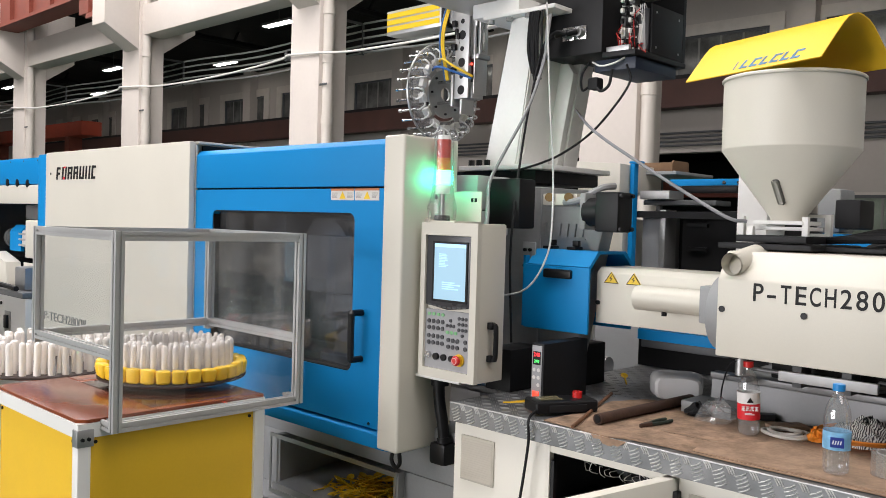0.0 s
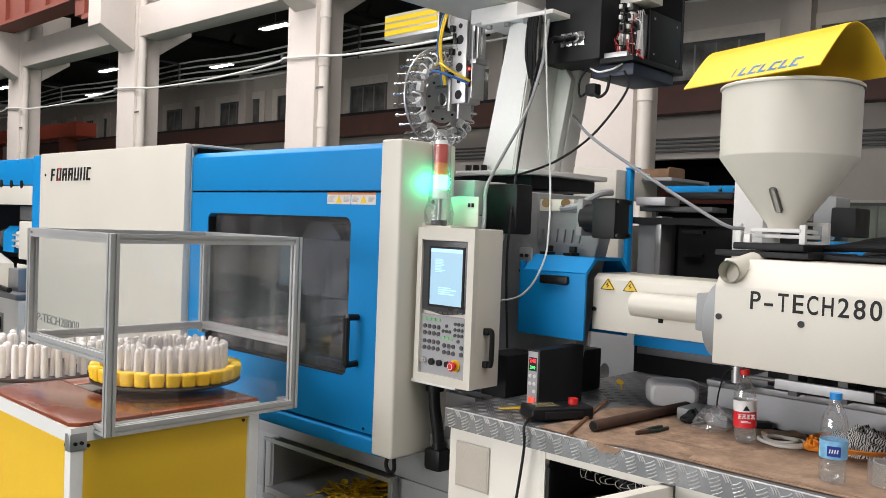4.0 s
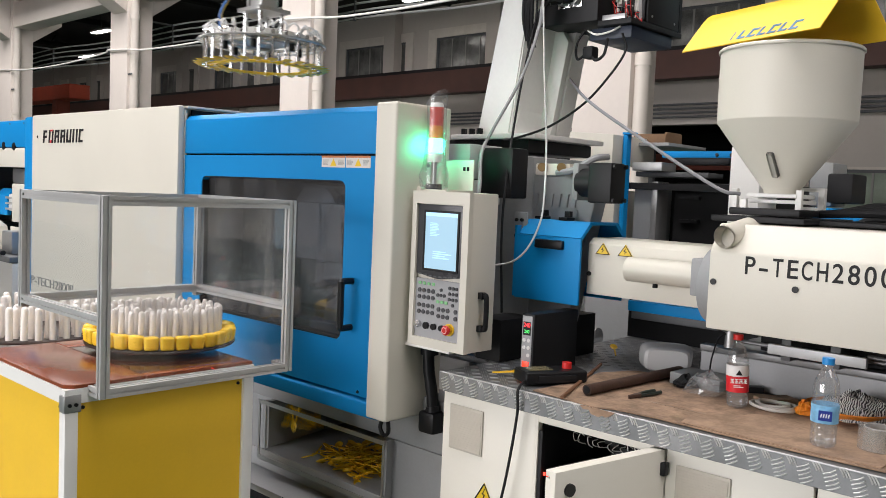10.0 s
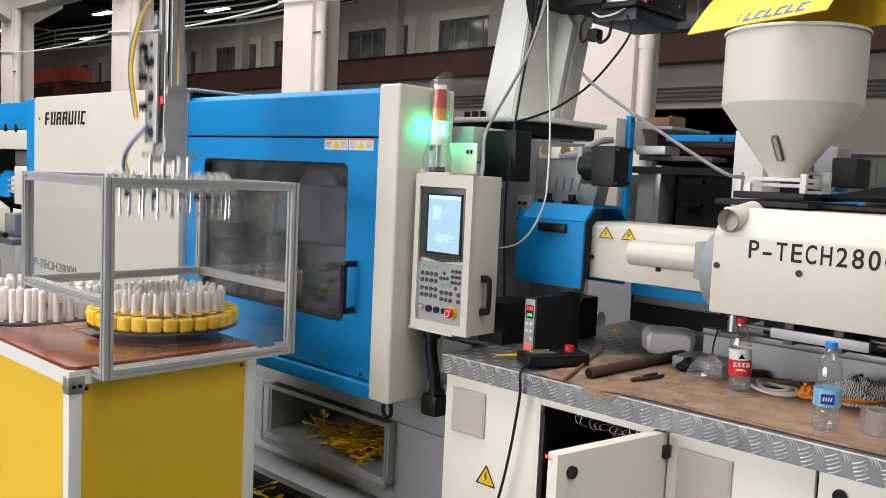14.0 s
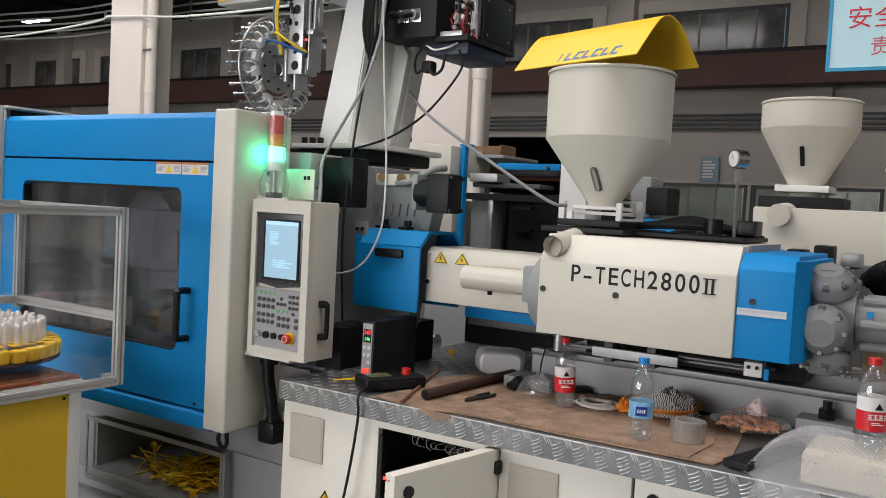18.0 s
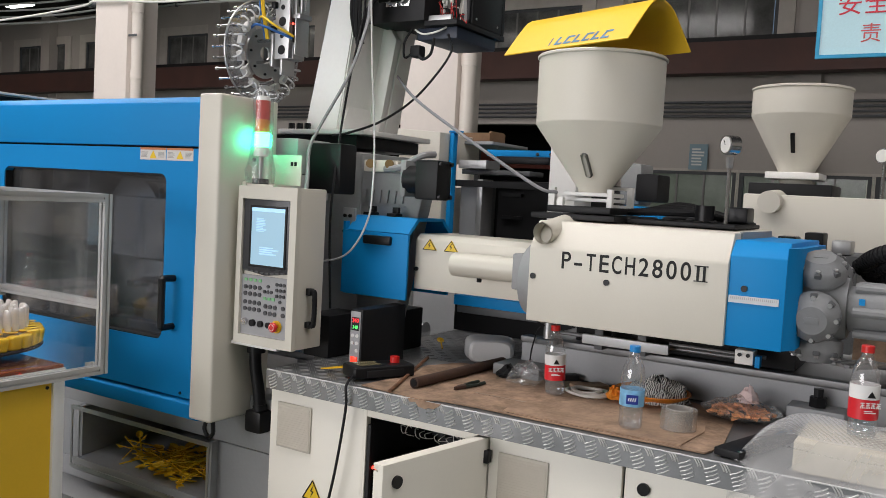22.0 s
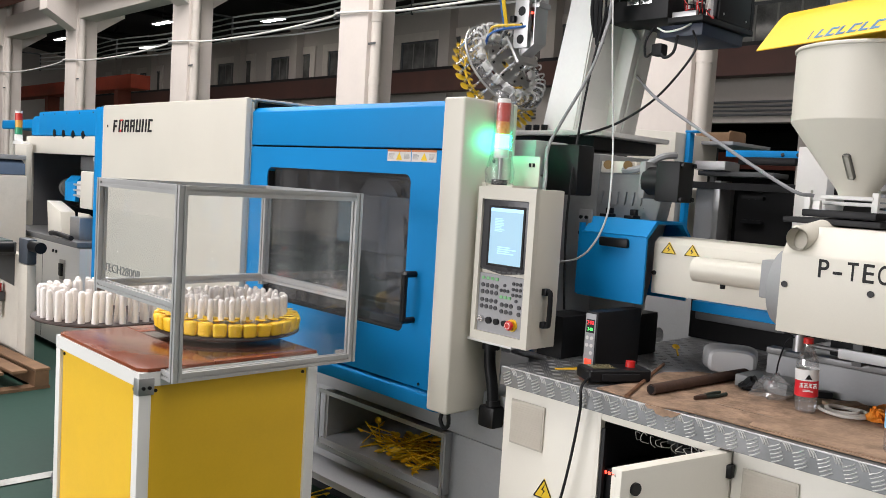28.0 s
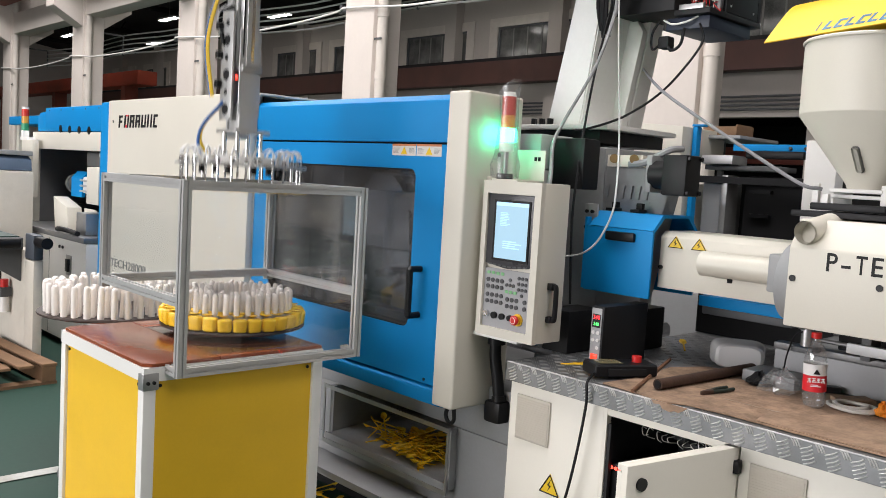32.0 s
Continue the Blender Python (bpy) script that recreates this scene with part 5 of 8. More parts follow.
def vent(parent, x0, x1, z0, z1, y):
    v = part("vent_grille", box(x0, x1, y - 0.006, y - 0.0005, z0, z1, 0.003), mat("vent_beige", (0.52, 0.48, 0.41), 0.5), parent, "beige louvred vent")
    n = 18
    for k in range(n):
        z = z0 + 0.008 + (z1 - z0 - 0.016) * k / n
        part("louvre", prism([(y - 0.0062, z), (y - 0.010, z + 0.001), (y - 0.0062, z + (z1 - z0) / n * 0.75)], "x", x0 + 0.006, x1 - 0.006), mat("vent_beige", (0.52, 0.48, 0.41)), v, smooth=0)


p1 = part("fixed_panel", box(-2.010, -1.612, YF, YF + 0.02, 0.06, 0.848, 0.003), CREAMLIT, cb)
vent(p1, -1.975, -1.825, 0.655, 0.812, YF)
tr_ = part("warning_triangle", prism([(-1.852, 0.500), (-1.765, 0.500), (-1.808, 0.572)], "y", YF - 0.002, YF - 0.0004), mat("label_yellow", (0.75, 0.5, 0.02)), p1, "yellow high-voltage triangle", smooth=0)
e_ = bmesh.new()
for a, b in (((-1.849, 0.5025), (-1.768, 0.5025)), ((-1.768, 0.5025), (-1.808, 0.568)), ((-1.808, 0.568), (-1.849, 0.5025))):
    cyl((a[0], YF - 0.0025, a[1]), (b[0], YF - 0.0025, b[1]), 0.0024, seg=4, bm=e_)
prism([(-1.815, 0.510), (-1.802, 0.530), (-1.811, 0.533), (-1.803, 0.553), (-1.817, 0.531), (-1.808, 0.528)], "y", YF - 0.0035, YF - 0.0021, bm=e_)
part("triangle_mark", e_, INK, tr_, smooth=0)
part("left_side", box(-2.010, -1.99, YF + 0.022, 2.9, 0.06, 0.848), CREAMLIT, cb)
part("plinth", box(-2.0, 1.58, YF + 0.03, 2.9, 0.0, 0.06), BLACKM, cb)
part("divider", box(-1.612, -1.598, YF, 2.75, 0.06, 0.848), CREAMLIT, cb)
part("divider", box(-1.166, -1.150, YF, 2.75, 0.06, 0.848), CREAMLIT, cb)
part("head_rail", box(-1.597, -1.167, YF, YF + 0.02, 0.826, 0.848, 0.002), CREAMLIT, cb)
part("door_seal", box(-1.596, -1.582, YF + 0.003, YF + 0.02, 0.08, 0.80, 0.003), RUBBER, cb)
# black sheets over the dividers, added to put the interior's shade into colour
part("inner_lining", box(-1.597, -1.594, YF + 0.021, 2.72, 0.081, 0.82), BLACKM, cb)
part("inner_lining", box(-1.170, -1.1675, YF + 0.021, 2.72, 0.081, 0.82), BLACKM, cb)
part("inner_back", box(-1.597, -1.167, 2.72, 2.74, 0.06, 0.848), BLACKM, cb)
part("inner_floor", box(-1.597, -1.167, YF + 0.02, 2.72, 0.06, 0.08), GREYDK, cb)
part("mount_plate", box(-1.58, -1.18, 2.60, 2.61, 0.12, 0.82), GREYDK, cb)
for r in range(3):
    for k in range(7):
        x, z = -1.56 + 0.055 * k, 0.70 - 0.16 * r
        md = part("switch_module", box(x, x + 0.046, 2.53, 2.598, z, z + 0.07, 0.003), BLACK if (k + r) % 3 else GREYDK, cb)
for k in range(14):
    x = -1.56 + 0.026 * k
    part("terminal_wire", tube([(x, 2.36, 0.765), (x + rnd.uniform(-0.006, 0.008), 2.33, 0.772 + rnd.uniform(-0.012, 0.01)), (x + rnd.uniform(-0.004, 0.012), 2.33, 0.752), (x + 0.008, 2.36, 0.74 + rnd.uniform(-0.008, 0.008))], 0.0015, 5, 4), CABLEW, cb)
for k in range(5):
    part("indicator", box(-1.588 + 0.016 * k, -1.579 + 0.016 * k, 2.211, 2.215, 0.652, 0.661), mat("red_led", (1.0, 0.05, 0.03), 0.4, emit=5.0, var=0), cb, "lit red indicator")
part("supply_block", box(-1.592, -1.47, 2.216, 2.45, 0.52, 0.67, 0.004), BLACK, cb)
part("breaker", box(-1.565, -1.50, 2.34, 2.42, 0.36, 0.46, 0.004), mat("breaker_grey", (0.5, 0.5, 0.5), 0.5), cb)
for k in range(4):
    part("loop_wire", tube([(-1.56 + 0.02 * k, 2.40, 0.52), (-1.55 + 0.02 * k, 2.34, 0.46), (-1.54 + 0.03 * k, 2.33, 0.30), (-1.50 + 0.03 * k, 2.40, 0.14)], 0.003, 5, 4), (CABLEW, RED, CABLEB, RUBBER)[k], cb)
# black strip paints the shadow gap between deck edge and cabinet
part("deck_seal", box(-2.005, 1.575, YF - 0.0015, YF + 0.03, 0.8483, 0.8558), BLACK, cb, "black strip drawn as the shadow gap under the deck")
p3 = part("closed_door", box(-1.148, -0.742, YF, YF + 0.02, 0.06, 0.848, 0.003), CREAMLIT, cb)
vent(p3, -1.115, -0.955, 0.655, 0.812, YF)
p4 = part("closed_door", box(-0.734, -0.10, YF, YF + 0.02, 0.06, 0.848, 0.003), CREAMLIT, cb)
part("door_lock", cyl((-0.68, YF, 0.80), (-0.68, YF - 0.008, 0.80), 0.017), BLACK, p4, "black cam lock")
part("closed_door", box(-0.092, 1.58, YF, YF + 0.02, 0.06, 0.848, 0.003), CREAMLIT, cb)
# the open door, swung out on its hinges
od = part("open_door", box(-0.425, 0, -0.02, 0.0, 0.06, 0.842, 0.003), CREAMLIT, cb, "open cabinet door with a black lock")
od.matrix_local = pose(-1.168, YF - 0.002, 0.006, 0, 0, 79)
part("door_fold", box(-0.423, -0.002, 0.0005, 0.018, 0.824, 0.841, 0.002), CREAMLIT, od)
part("door_fold", box(-0.423, -0.408, 0.0005, 0.018, 0.07, 0.82, 0.002), CREAMLIT, od)
part("door_lock", cyl((-0.375, -0.02, 0.79), (-0.375, -0.028, 0.79), 0.017), BLACK, od, "black cam lock")
for z in (0.775, 0.20):
    part("hinge", box(-1.178, -1.138, YF - 0.026, YF - 0.002, z, z + 0.038, 0.003), BLACK, cb)

# ---- yellow workstation with the turntable ----
TX0, TX1, TY0, TY1, TZ = -3.33, -2.60, 1.115, 1.80, 0.90
tb_ = thing("workstation_table", pose(0, 0, 0), "yellow panelled workstation with white legs and a red-brown top", "table")
DARKTOP = mat("dark_bakelite", (0.055, 0.019, 0.010), 0.15, var=0.35, scale=4, bump=0.04, dirt=0.5)
part("front_board", prism([(TX0 + 0.03, TY0 + 0.004), (TX1 - 0.03, TY0 + 0.004), (TX1 - 0.004, TY0 + 0.03), (TX1 - 0.004, 1.380), (TX0 + 0.004, 1.380), (TX0 + 0.004, TY0 + 0.03)], "z", TZ - 0.012, TZ, 0.002), TABLETOP, tb_, "red-brown bakelite board with scuffs")
part("rear_board", prism([(-3.20, 1.384), (TX1 - 0.05, 1.384), (TX1 - 0.05, TY1 - 0.004), (-3.20, TY1 - 0.004)], "z", TZ - 0.012, TZ - 0.0008, 0.001), DARKTOP, tb_, "dark glossy worn board under the turntable")
part("side_board", box(TX1 - 0.048, TX1 - 0.004, 1.384, TY1 - 0.004, TZ - 0.012, TZ, 0.002), TABLETOP, tb_, "red-brown bakelite strip")
part("side_board", box(TX0 + 0.004, -3.202, 1.384, TY1 - 0.004, TZ - 0.012, TZ, 0.002), TABLETOP, tb_, "red-brown bakelite strip")
rr = bmesh.new()
for a in ((TX0, TX1, TY0, TY0 + 0.04), (TX0, TX1, TY1 - 0.04, TY1), (TX0, TX0 + 0.04, TY0 + 0.04, TY1 - 0.04), (TX1 - 0.04, TX1, TY0 + 0.04, TY1 - 0.04)):
    box(a[0], a[1], a[2], a[3], TZ - 0.058, TZ - 0.0125, bm=rr)
part("top_rail", rr, WHITE, tb_, smooth=0)
for lx in (TX0, TX1 - 0.042):
    for ly in (TY0, TY1 - 0.042):
        lg = part("leg", box(lx, lx + 0.042, ly, ly + 0.042, 0.0, TZ - 0.0585, 0.004), WHITE, tb_, "white painted square leg")
part("front_panel", box(TX0 + 0.043, TX1 - 0.043, TY0 + 0.012, TY0 + 0.016, 0.05, TZ - 0.06), YELLOWP, tb_, "yellow sheet panel")
part("side_panel", box(TX1 - 0.016, TX1 - 0.012, TY0 + 0.043, TY1 - 0.043, 0.05, TZ - 0.06), YELLOWP, tb_, "yellow sheet panel")
part("side_panel", box(TX0 + 0.012, TX0 + 0.016, TY0 + 0.043, TY1 - 0.043, 0.05, TZ - 0.06), YELLOWP, tb_, "yellow sheet panel")
part("rear_panel", box(TX0 + 0.043, TX1 - 0.043, TY1 - 0.016, TY1 - 0.012, 0.05, TZ - 0.06), YELLOWP, tb_, "yellow sheet panel")
for x, z in ((TX0 + 0.06, TZ - 0.075), (TX1 - 0.06, TZ - 0.075)):
    part("rivet", cyl((x, TY0 + 0.012, z), (x, TY0 + 0.008, z), 0.006, seg=8), BLACK, tb_)
for y in (TY0 + 0.06, TY1 - 0.06):
    part("rivet", cyl((TX1 - 0.012, y, TZ - 0.075), (TX1 - 0.008, y, TZ - 0.075), 0.006, seg=8), BLACK, tb_)
part("corner_bracket", box(TX1 - 0.035, TX1 + 0.004, TY0 - 0.004, TY0 + 0.05, TZ - 0.085, TZ - 0.03, 0.004), ZINC, tb_)
for k in range(2):
    part("bracket_bolt", cyl((TX1 + 0.004, TY0 + 0.012 + 0.02 * k, TZ - 0.06), (TX1 + 0.010, TY0 + 0.012 + 0.02 * k, TZ - 0.06), 0.006, seg=8), BLACK, tb_)

# aluminium and acrylic enclosure
gx0, gx1, gy0, gy1, gz0, gz1, gm = -3.165, -2.515, 1.185, 1.905, 0.865, 1.49, 1.105
en = thing("acrylic_enclosure", pose(0, 0, 0), "aluminium-profile frame with clear acrylic panels round the turntable", "enclosure")
PR = 0.030


def profile(name, p, q):
    """Slotted square aluminium extrusion between two points along one axis."""
    a, b = [min(u, v) for u, v in zip(p, q)], [max(u, v) for u, v in zip(p, q)]
    ax = max(range(3), key=lambda i: b[i] - a[i])
    h = PR / 2
    sec = [(-h, -h), (-0.004, -h), (-0.004, -h + 0.006), (0.004, -h + 0.006), (0.004, -h), (h, -h), (h, -0.004), (h - 0.006, -0.004), (h - 0.006, 0.004), (h, 0.004), (h, h), (0.004, h), (0.004, h - 0.006), (-0.004, h - 0.006), (-0.004, h), (-h, h), (-h, 0.004), (-h + 0.006, 0.004), (-h + 0.006, -0.004), (-h, -0.004)]
    o = [i for i in range(3) if i != ax]
    pts = [(u + a[o[0]], v + a[o[1]]) for u, v in sec]
    return part(name, prism(pts, "xyz"[ax], a[ax], b[ax]), ALU, en, smooth=0)


h = PR / 2
for x in (gx0 + h, gx1 - h):
    for y in (gy0 + h, gy1 - h):
        profile("upright", (x, y, gz0 if x > -2.6 else gm - 0.03), (x, y, gz1))
for y in (gy0 + h, gy1 - h):
    profile("top_rail", (gx0 + PR, y, gz1 - h), (gx1 - PR, y, gz1 - h))
    profile("middle_rail", (gx0 + PR, y, gm), (gx1 - PR, y, gm))
for x in (gx0 + h, gx1 - h):
    profile("top_rail", (x, gy0 + PR, gz1 - h), (x, gy1 - PR, gz1 - h))
profile("bottom_rail", (gx1 - h, gy0 + PR, gz0 + h), (gx1 - h, gy1 - PR, gz0 + h))
profile("middle_rail", (gx0 + h, gy0 + PR, gm), (gx0 + h, gy1 - PR, gm))
profile("stay", (-2.60, gy0 + h, gz0 + h), (gx1 - PR, gy0 + h, gz0 + h))
profile("stay", (-2.60, gy1 - h, gz0 + h), (gx1 - PR, gy1 - h, gz0 + h))
for nm, b_ in (("front_pane", (gx0 + PR, gx1 - PR, gy0 + h - 0.002, gy0 + h + 0.002, gm + h, gz1 - PR)), ("rear_pane", (gx0 + PR, gx1 - PR, gy1 - h - 0.002, gy1 - h + 0.002, gm + h, gz1 - PR)), ("side_pane", (gx1 - h - 0.002, gx1 - h + 0.002, gy0 + PR, gy1 - PR, gz0 + PR, gz1 - PR)), ("side_pane", (gx0 + h - 0.002, gx0 + h + 0.002, gy0 + PR, gy1 - PR, gm + h, gz1 - PR))):
    pn = part(nm, box(*b_), CLEAR, en, "clear acrylic pane", smooth=0)
    pn.visible_shadow = False

# turntable loaded with yellow stacks and milky tubes
CX, CYT = -3.02, 1.66


def rod_mesh(hh, r):
    return finish("tube_rod", lathe([(r, 0), (r, hh * 0.86), (r * 0.93, hh * 0.94), (r * 0.6, hh * 0.985), (0, hh)], 10), TUBEW, 50)


def turntable(name, x, y, z, yellow, label, seed, r0, rings):
    t = thing(name, pose(x, y, z), label, "turntable")
    rn = random.Random(seed)
    part("disc", lathe([(0, 0.0), (r0 + 0.010, 0.0), (r0 + 0.013, 0.004), (r0 + 0.010, 0.010), (0, 0.010)], 48), TURNBR, t, "dark round board")
    part("underplate", lathe([(0, -0.008), (r0 - 0.02, -0.008), (r0 - 0.02, -0.001), (0, -0.001)], 48), mat("red_brown_bakelite", (0, 0, 0)), t)
    part("pedestal", cyl((0, 0, -(z - 0.9) if yellow else -0.032), (0, 0, -0.01), 0.07, seg=20), ZINC, t)
    me = rod_mesh(0.133 if yellow else 0.145, 0.0108 if yellow else 0.0155)
    if yellow:
        n = 30
        # a stack of nested spoon bowls: a wedge with a round front, wider at its slightly hollow top
        sb = box(-0.0262, 0.0262, -0.019, 0.017, 0, 0.060, 0.0115, 3)
        for v in sb.verts:
            f = v.co.z / 0.06
            v.co.x *= 0.93 + 0.10 * f
            v.co.y += -0.006 * f - 0.006 * (1 - (v.co.x / 0.026) ** 2) * (v.co.y < 0)
            v.co.z += 0.008 * f * (v.co.y < 0) * (1 - abs(v.co.x) / 0.03)
        for j in range(4):
            # thin lips between the nested bowls
            z = 0.012 + 0.012 * j
            w = 0.0262 * (0.93 + 0.10 * z / 0.06)
            tube([(-w, 0.004, z), (-w * 0.9, -0.014 - 0.1 * z, z), (-w * 0.4, -0.0245 - 0.1 * z, z), (w * 0.4, -0.0245 - 0.1 * z, z), (w * 0.9, -0.014 - 0.1 * z, z), (w, 0.004, z)], 0.0012, 4, 2, bm=sb)
        ym = finish("stack", sb, YELLOWPL, 40)
        for k in range(n):
            a = 2 * math.pi * k / n
            o = new("yellow_stack", ym)
            o.parent = t
            o.matrix_local = pose((r0 - 0.014) * math.cos(a), (r0 - 0.014) * math.sin(a), 0.0105, rn.uniform(-3, 3), rn.uniform(-3, 3), math.degrees(a) + 90 + rn.uniform(-6, 6)) @ Matrix.Diagonal((1, 1, rn.uniform(0.78, 0.90), 1))
    for rad, n, lift in rings:
        for k in range(n):
            a = 2 * math.pi * (k + 0.5 * (rad > 0.2)) / n
            o = new("tube_rod", me)
            o.parent = t
            o.matrix_local = pose(rad * math.cos(a), rad * math.sin(a), lift, rn.uniform(-2, 2), rn.uniform(-2, 2), 0) @ Matrix.Diagonal((1, 1, rn.uniform(0.96, 1.05), 1))
    return t


turntable("turntable", CX, CYT, 0.924, True, "round turntable with yellow stacks and milky white tubes", 2, 0.265, ((0.217, 34, 0.0105), (0.183, 28, 0.0105), (0.148, 22, 0.0105), (0.110, 14, 0.0105)))
st = thing("turntable_stand", pose(-4.13, 1.62, 0), "dark pedestal stand under the second turntable", "stand")
part("column", cyl((0, 0, 0.02), (0, 0, 0.74), 0.06, seg=18), GREYDK, st)
part("foot", cyl((0, 0, 0), (0, 0, 0.02), 0.22, seg=24), GREYDK, st)
part("bearing_plate", cyl((0, 0, 0.74), (0, 0, 0.768), 0.12, seg=24), ZINC, st)
turntable("turntable", -4.13, 1.62, 0.80, False, "round turntable loaded with milky white tubes", 9, 0.315, ((0.283, 30, 0.0105), (0.236, 22, 0.0105), (0.188, 16, 0.0105)))

# ---- take-out robot ----
rb = thing("robot_riser", pose(0, 0, 0), "white welded robot riser bolted on the platen", "robot base")
part("base_plate", box(-2.56, -2.10, 2.76, 3.26, 1.775, 1.795, 0.003), WHITESTEEL, rb)
part("under_plate", box(-2.70, -2.15, 2.78, 3.24, 1.72, 1.773, 0.004), BLACKM, rb)
for k in range(3):
    part("base_bolt", cyl((-2.52 + 0.045 * k, 2.80, 1.795), (-2.52 + 0.045 * k, 2.80, 1.822), 0.014, seg=6), BLACK, rb)
cb2 = bmesh.new()
lo = [(-2.465, 2.82), (-2.285, 2.82), (-2.285, 3.06), (-2.465, 3.06)]
hi = [(-2.335, 2.82), (-2.195, 2.82), (-2.195, 3.02), (-2.335, 3.02)]
va = [cb2.verts.new((*q, 1.796)) for q in lo]
vb = [cb2.verts.new((*q, 2.42)) for q in hi]
for k in range(4):
    cb2.faces.new((va[k], va[(k + 1) % 4], vb[(k + 1) % 4], vb[k]))
cb2.faces.new(list(reversed(va)))
cb2.faces.new(vb)
bmesh.ops.bevel(cb2, geom=list(cb2.edges), offset=0.006, segments=2, affect="EDGES")
part("riser_column", cb2, WHITESTEEL, rb)
part("rear_leg", prism([(-2.330, 1.796), (-2.215, 1.796), (-2.11, 2.42), (-2.24, 2.42)], "y", 3.065, 3.16, 0.004), WHITESTEEL, rb)
part("web_plate", prism([(-2.284, 1.80), (-2.222, 1.80), (-2.15, 2.20), (-2.22, 2.30)], "y", 3.025, 3.06, 0.003), WHITESTEEL, rb)
part("side_gusset", prism([(2.83, 1.80), (3.062, 1.80), (3.062, 2.34)], "x", -2.283, -2.270), WHITESTEEL, rb)
part("head_plate", box(-2.46, -2.08, 2.78, 3.20, 2.422, 2.440, 0.003), WHITESTEEL, rb)
for k in range(3):
    part("head_bolt", cyl((-2.43 + 0.10 * k, 2.80, 2.405), (-2.43 + 0.10 * k, 2.80, 2.422), 0.014, seg=6), ZINC, rb)
part("traverse_beam", box(-2.685, -2.335, 1.1, 3.13, 2.505, 2.78, 0.006), mat("robot_grey", (0.52, 0.505, 0.475), 0.4), rb, "grey traverse beam")
part("beam_foot", box(-2.54, -2.28, 2.80, 3.3, 2.441, 2.504, 0.004), WHITESTEEL, rb)
rc = thing("robot_controller", pose(0, 0, 0), "black robot control box with its cover off and wiring bare", "control box")
part("box_shell", box(-2.21, -1.93, 2.90, 3.4, 2.245, 2.9, 0.006), BLACKM, rc)
part("box_floor", box(-1.928, -1.775, 2.90, 3.30, 2.222, 2.243, 0.003), BLACKM, rc)
part("box_back", box(-1.928, -1.775, 3.27, 3.29, 2.244, 2.75), BLACKM, rc)
part("box_end", box(-1.785, -1.775, 3.02, 3.268, 2.244, 2.44, 0.003), BLACKM, rc)
part("lower_tray", box(-1.98, -1.79, 2.93, 3.25, 2.172, 2.220, 0.006), mat("navy_paint", (0.010, 0.018, 0.04), 0.45), rc)
part("mount_panel", box(-1.925, -1.855, 3.03, 3.04, 2.245, 2.75), WHITE, rc, "white mounting panel")
part("din_rail", box(-1.925, -1.82, 2.925, 2.94, 2.245, 2.268, 0.002), ZINC, rc)
part("supply_box", box(-1.85, -1.77, 2.98, 3.1, 2.47, 2.75, 0.004), CREAM, rc, "cream supply box")
rn = random.Random(11)
for k in range(10):
    x, z = (-1.898, -1.860)[k % 2], 2.275 + 0.042 * (k // 2)
    part("connector", box(x, x + 0.022, 2.985, 3.028, z, z + 0.034, 0.003), (BLACK, BLACK, WHITE, BLACK, GREYDK)[k % 5], rc)
    part("plug", box(x + 0.004, x + 0.016, 2.970, 2.984, z + 0.008, z + 0.026, 0.002), (WHITE, BLACK, CABLEW)[k % 3], rc)
for k in range(16):
    x, z = -1.90 + 0.0075 * k, 2.26 + rn.uniform(0.0, 0.16)
    part("loose_wire", tube([(x, 2.975, z), (x + rn.uniform(-0.015, 0.02), 2.95, z - 0.01), (x + rn.uniform(-0.01, 0.025), 2.955, z - 0.04), (x + rn.uniform(-0.02, 0.02), 2.975, 2.25)], 0.0019, 5, 4), (RED, BLACK, RED, CABLEW, BLACK)[k % 5], rc)
part("drive_unit", box(-1.85, -1.79, 3.02, 3.12, 2.255, 2.425, 0.004), mat("charcoal_case", (0.045, 0.045, 0.05), 0.45), rc, "charcoal drive unit")
part("drive_label", box(-1.848, -1.807, 3.017, 3.0195, 2.29, 2.365), mat("label_grey", (0.62, 0.60, 0.57)), rc, smooth=0)
for k in range(3):
    part("drive_lead", tube([(-1.825 + 0.010 * k, 3.03, 2.42), (-1.815 + 0.010 * k, 2.99, 2.435), (-1.800 + 0.005 * k, 2.985, 2.36), (-1.800 + 0.004 * k, 3.0, 2.25)], 0.0022, 5, 4), CABLEG, rc)
for k in range(4):
    part("cover_screw", cyl((-1.7745, 3.05 + 0.18 * (k % 2), 2.27 + 0.14 * (k // 2)), (-1.772, 3.05 + 0.18 * (k % 2), 2.27 + 0.14 * (k // 2)), 0.005, seg=8), ZINC, rc)
for gx in (-2.03, -2.09):
    part("gland_plate", box(gx - 0.028, gx + 0.028, 2.893, 2.899, 2.307, 2.363, 0.002), STEEL, rc)
    part("gland_plug", cyl((gx, 2.868, 2.335), (gx - 0.03, 2.84, 2.325), 0.013, seg=12), BLACK, rc)
part("gland_lead", tube([(-2.06, 2.84, 2.325), (-2.10, 2.82, 2.33), (-2.14, 2.80, 2.28), (-2.15, 2.79, 2.18)], 0.008, 7, 5), RUBBER, rc)
part("gland", cyl((-2.03, 2.90, 2.335), (-2.03, 2.87, 2.335), 0.02), ZINC, rc)
part("gland", cyl((-2.09, 2.90, 2.335), (-2.09, 2.87, 2.335), 0.02), ZINC, rc)
part("hanging_plug", box(-1.995, -1.945, 2.90, 2.95, 2.10, 2.15, 0.012), RUBBER, rc)
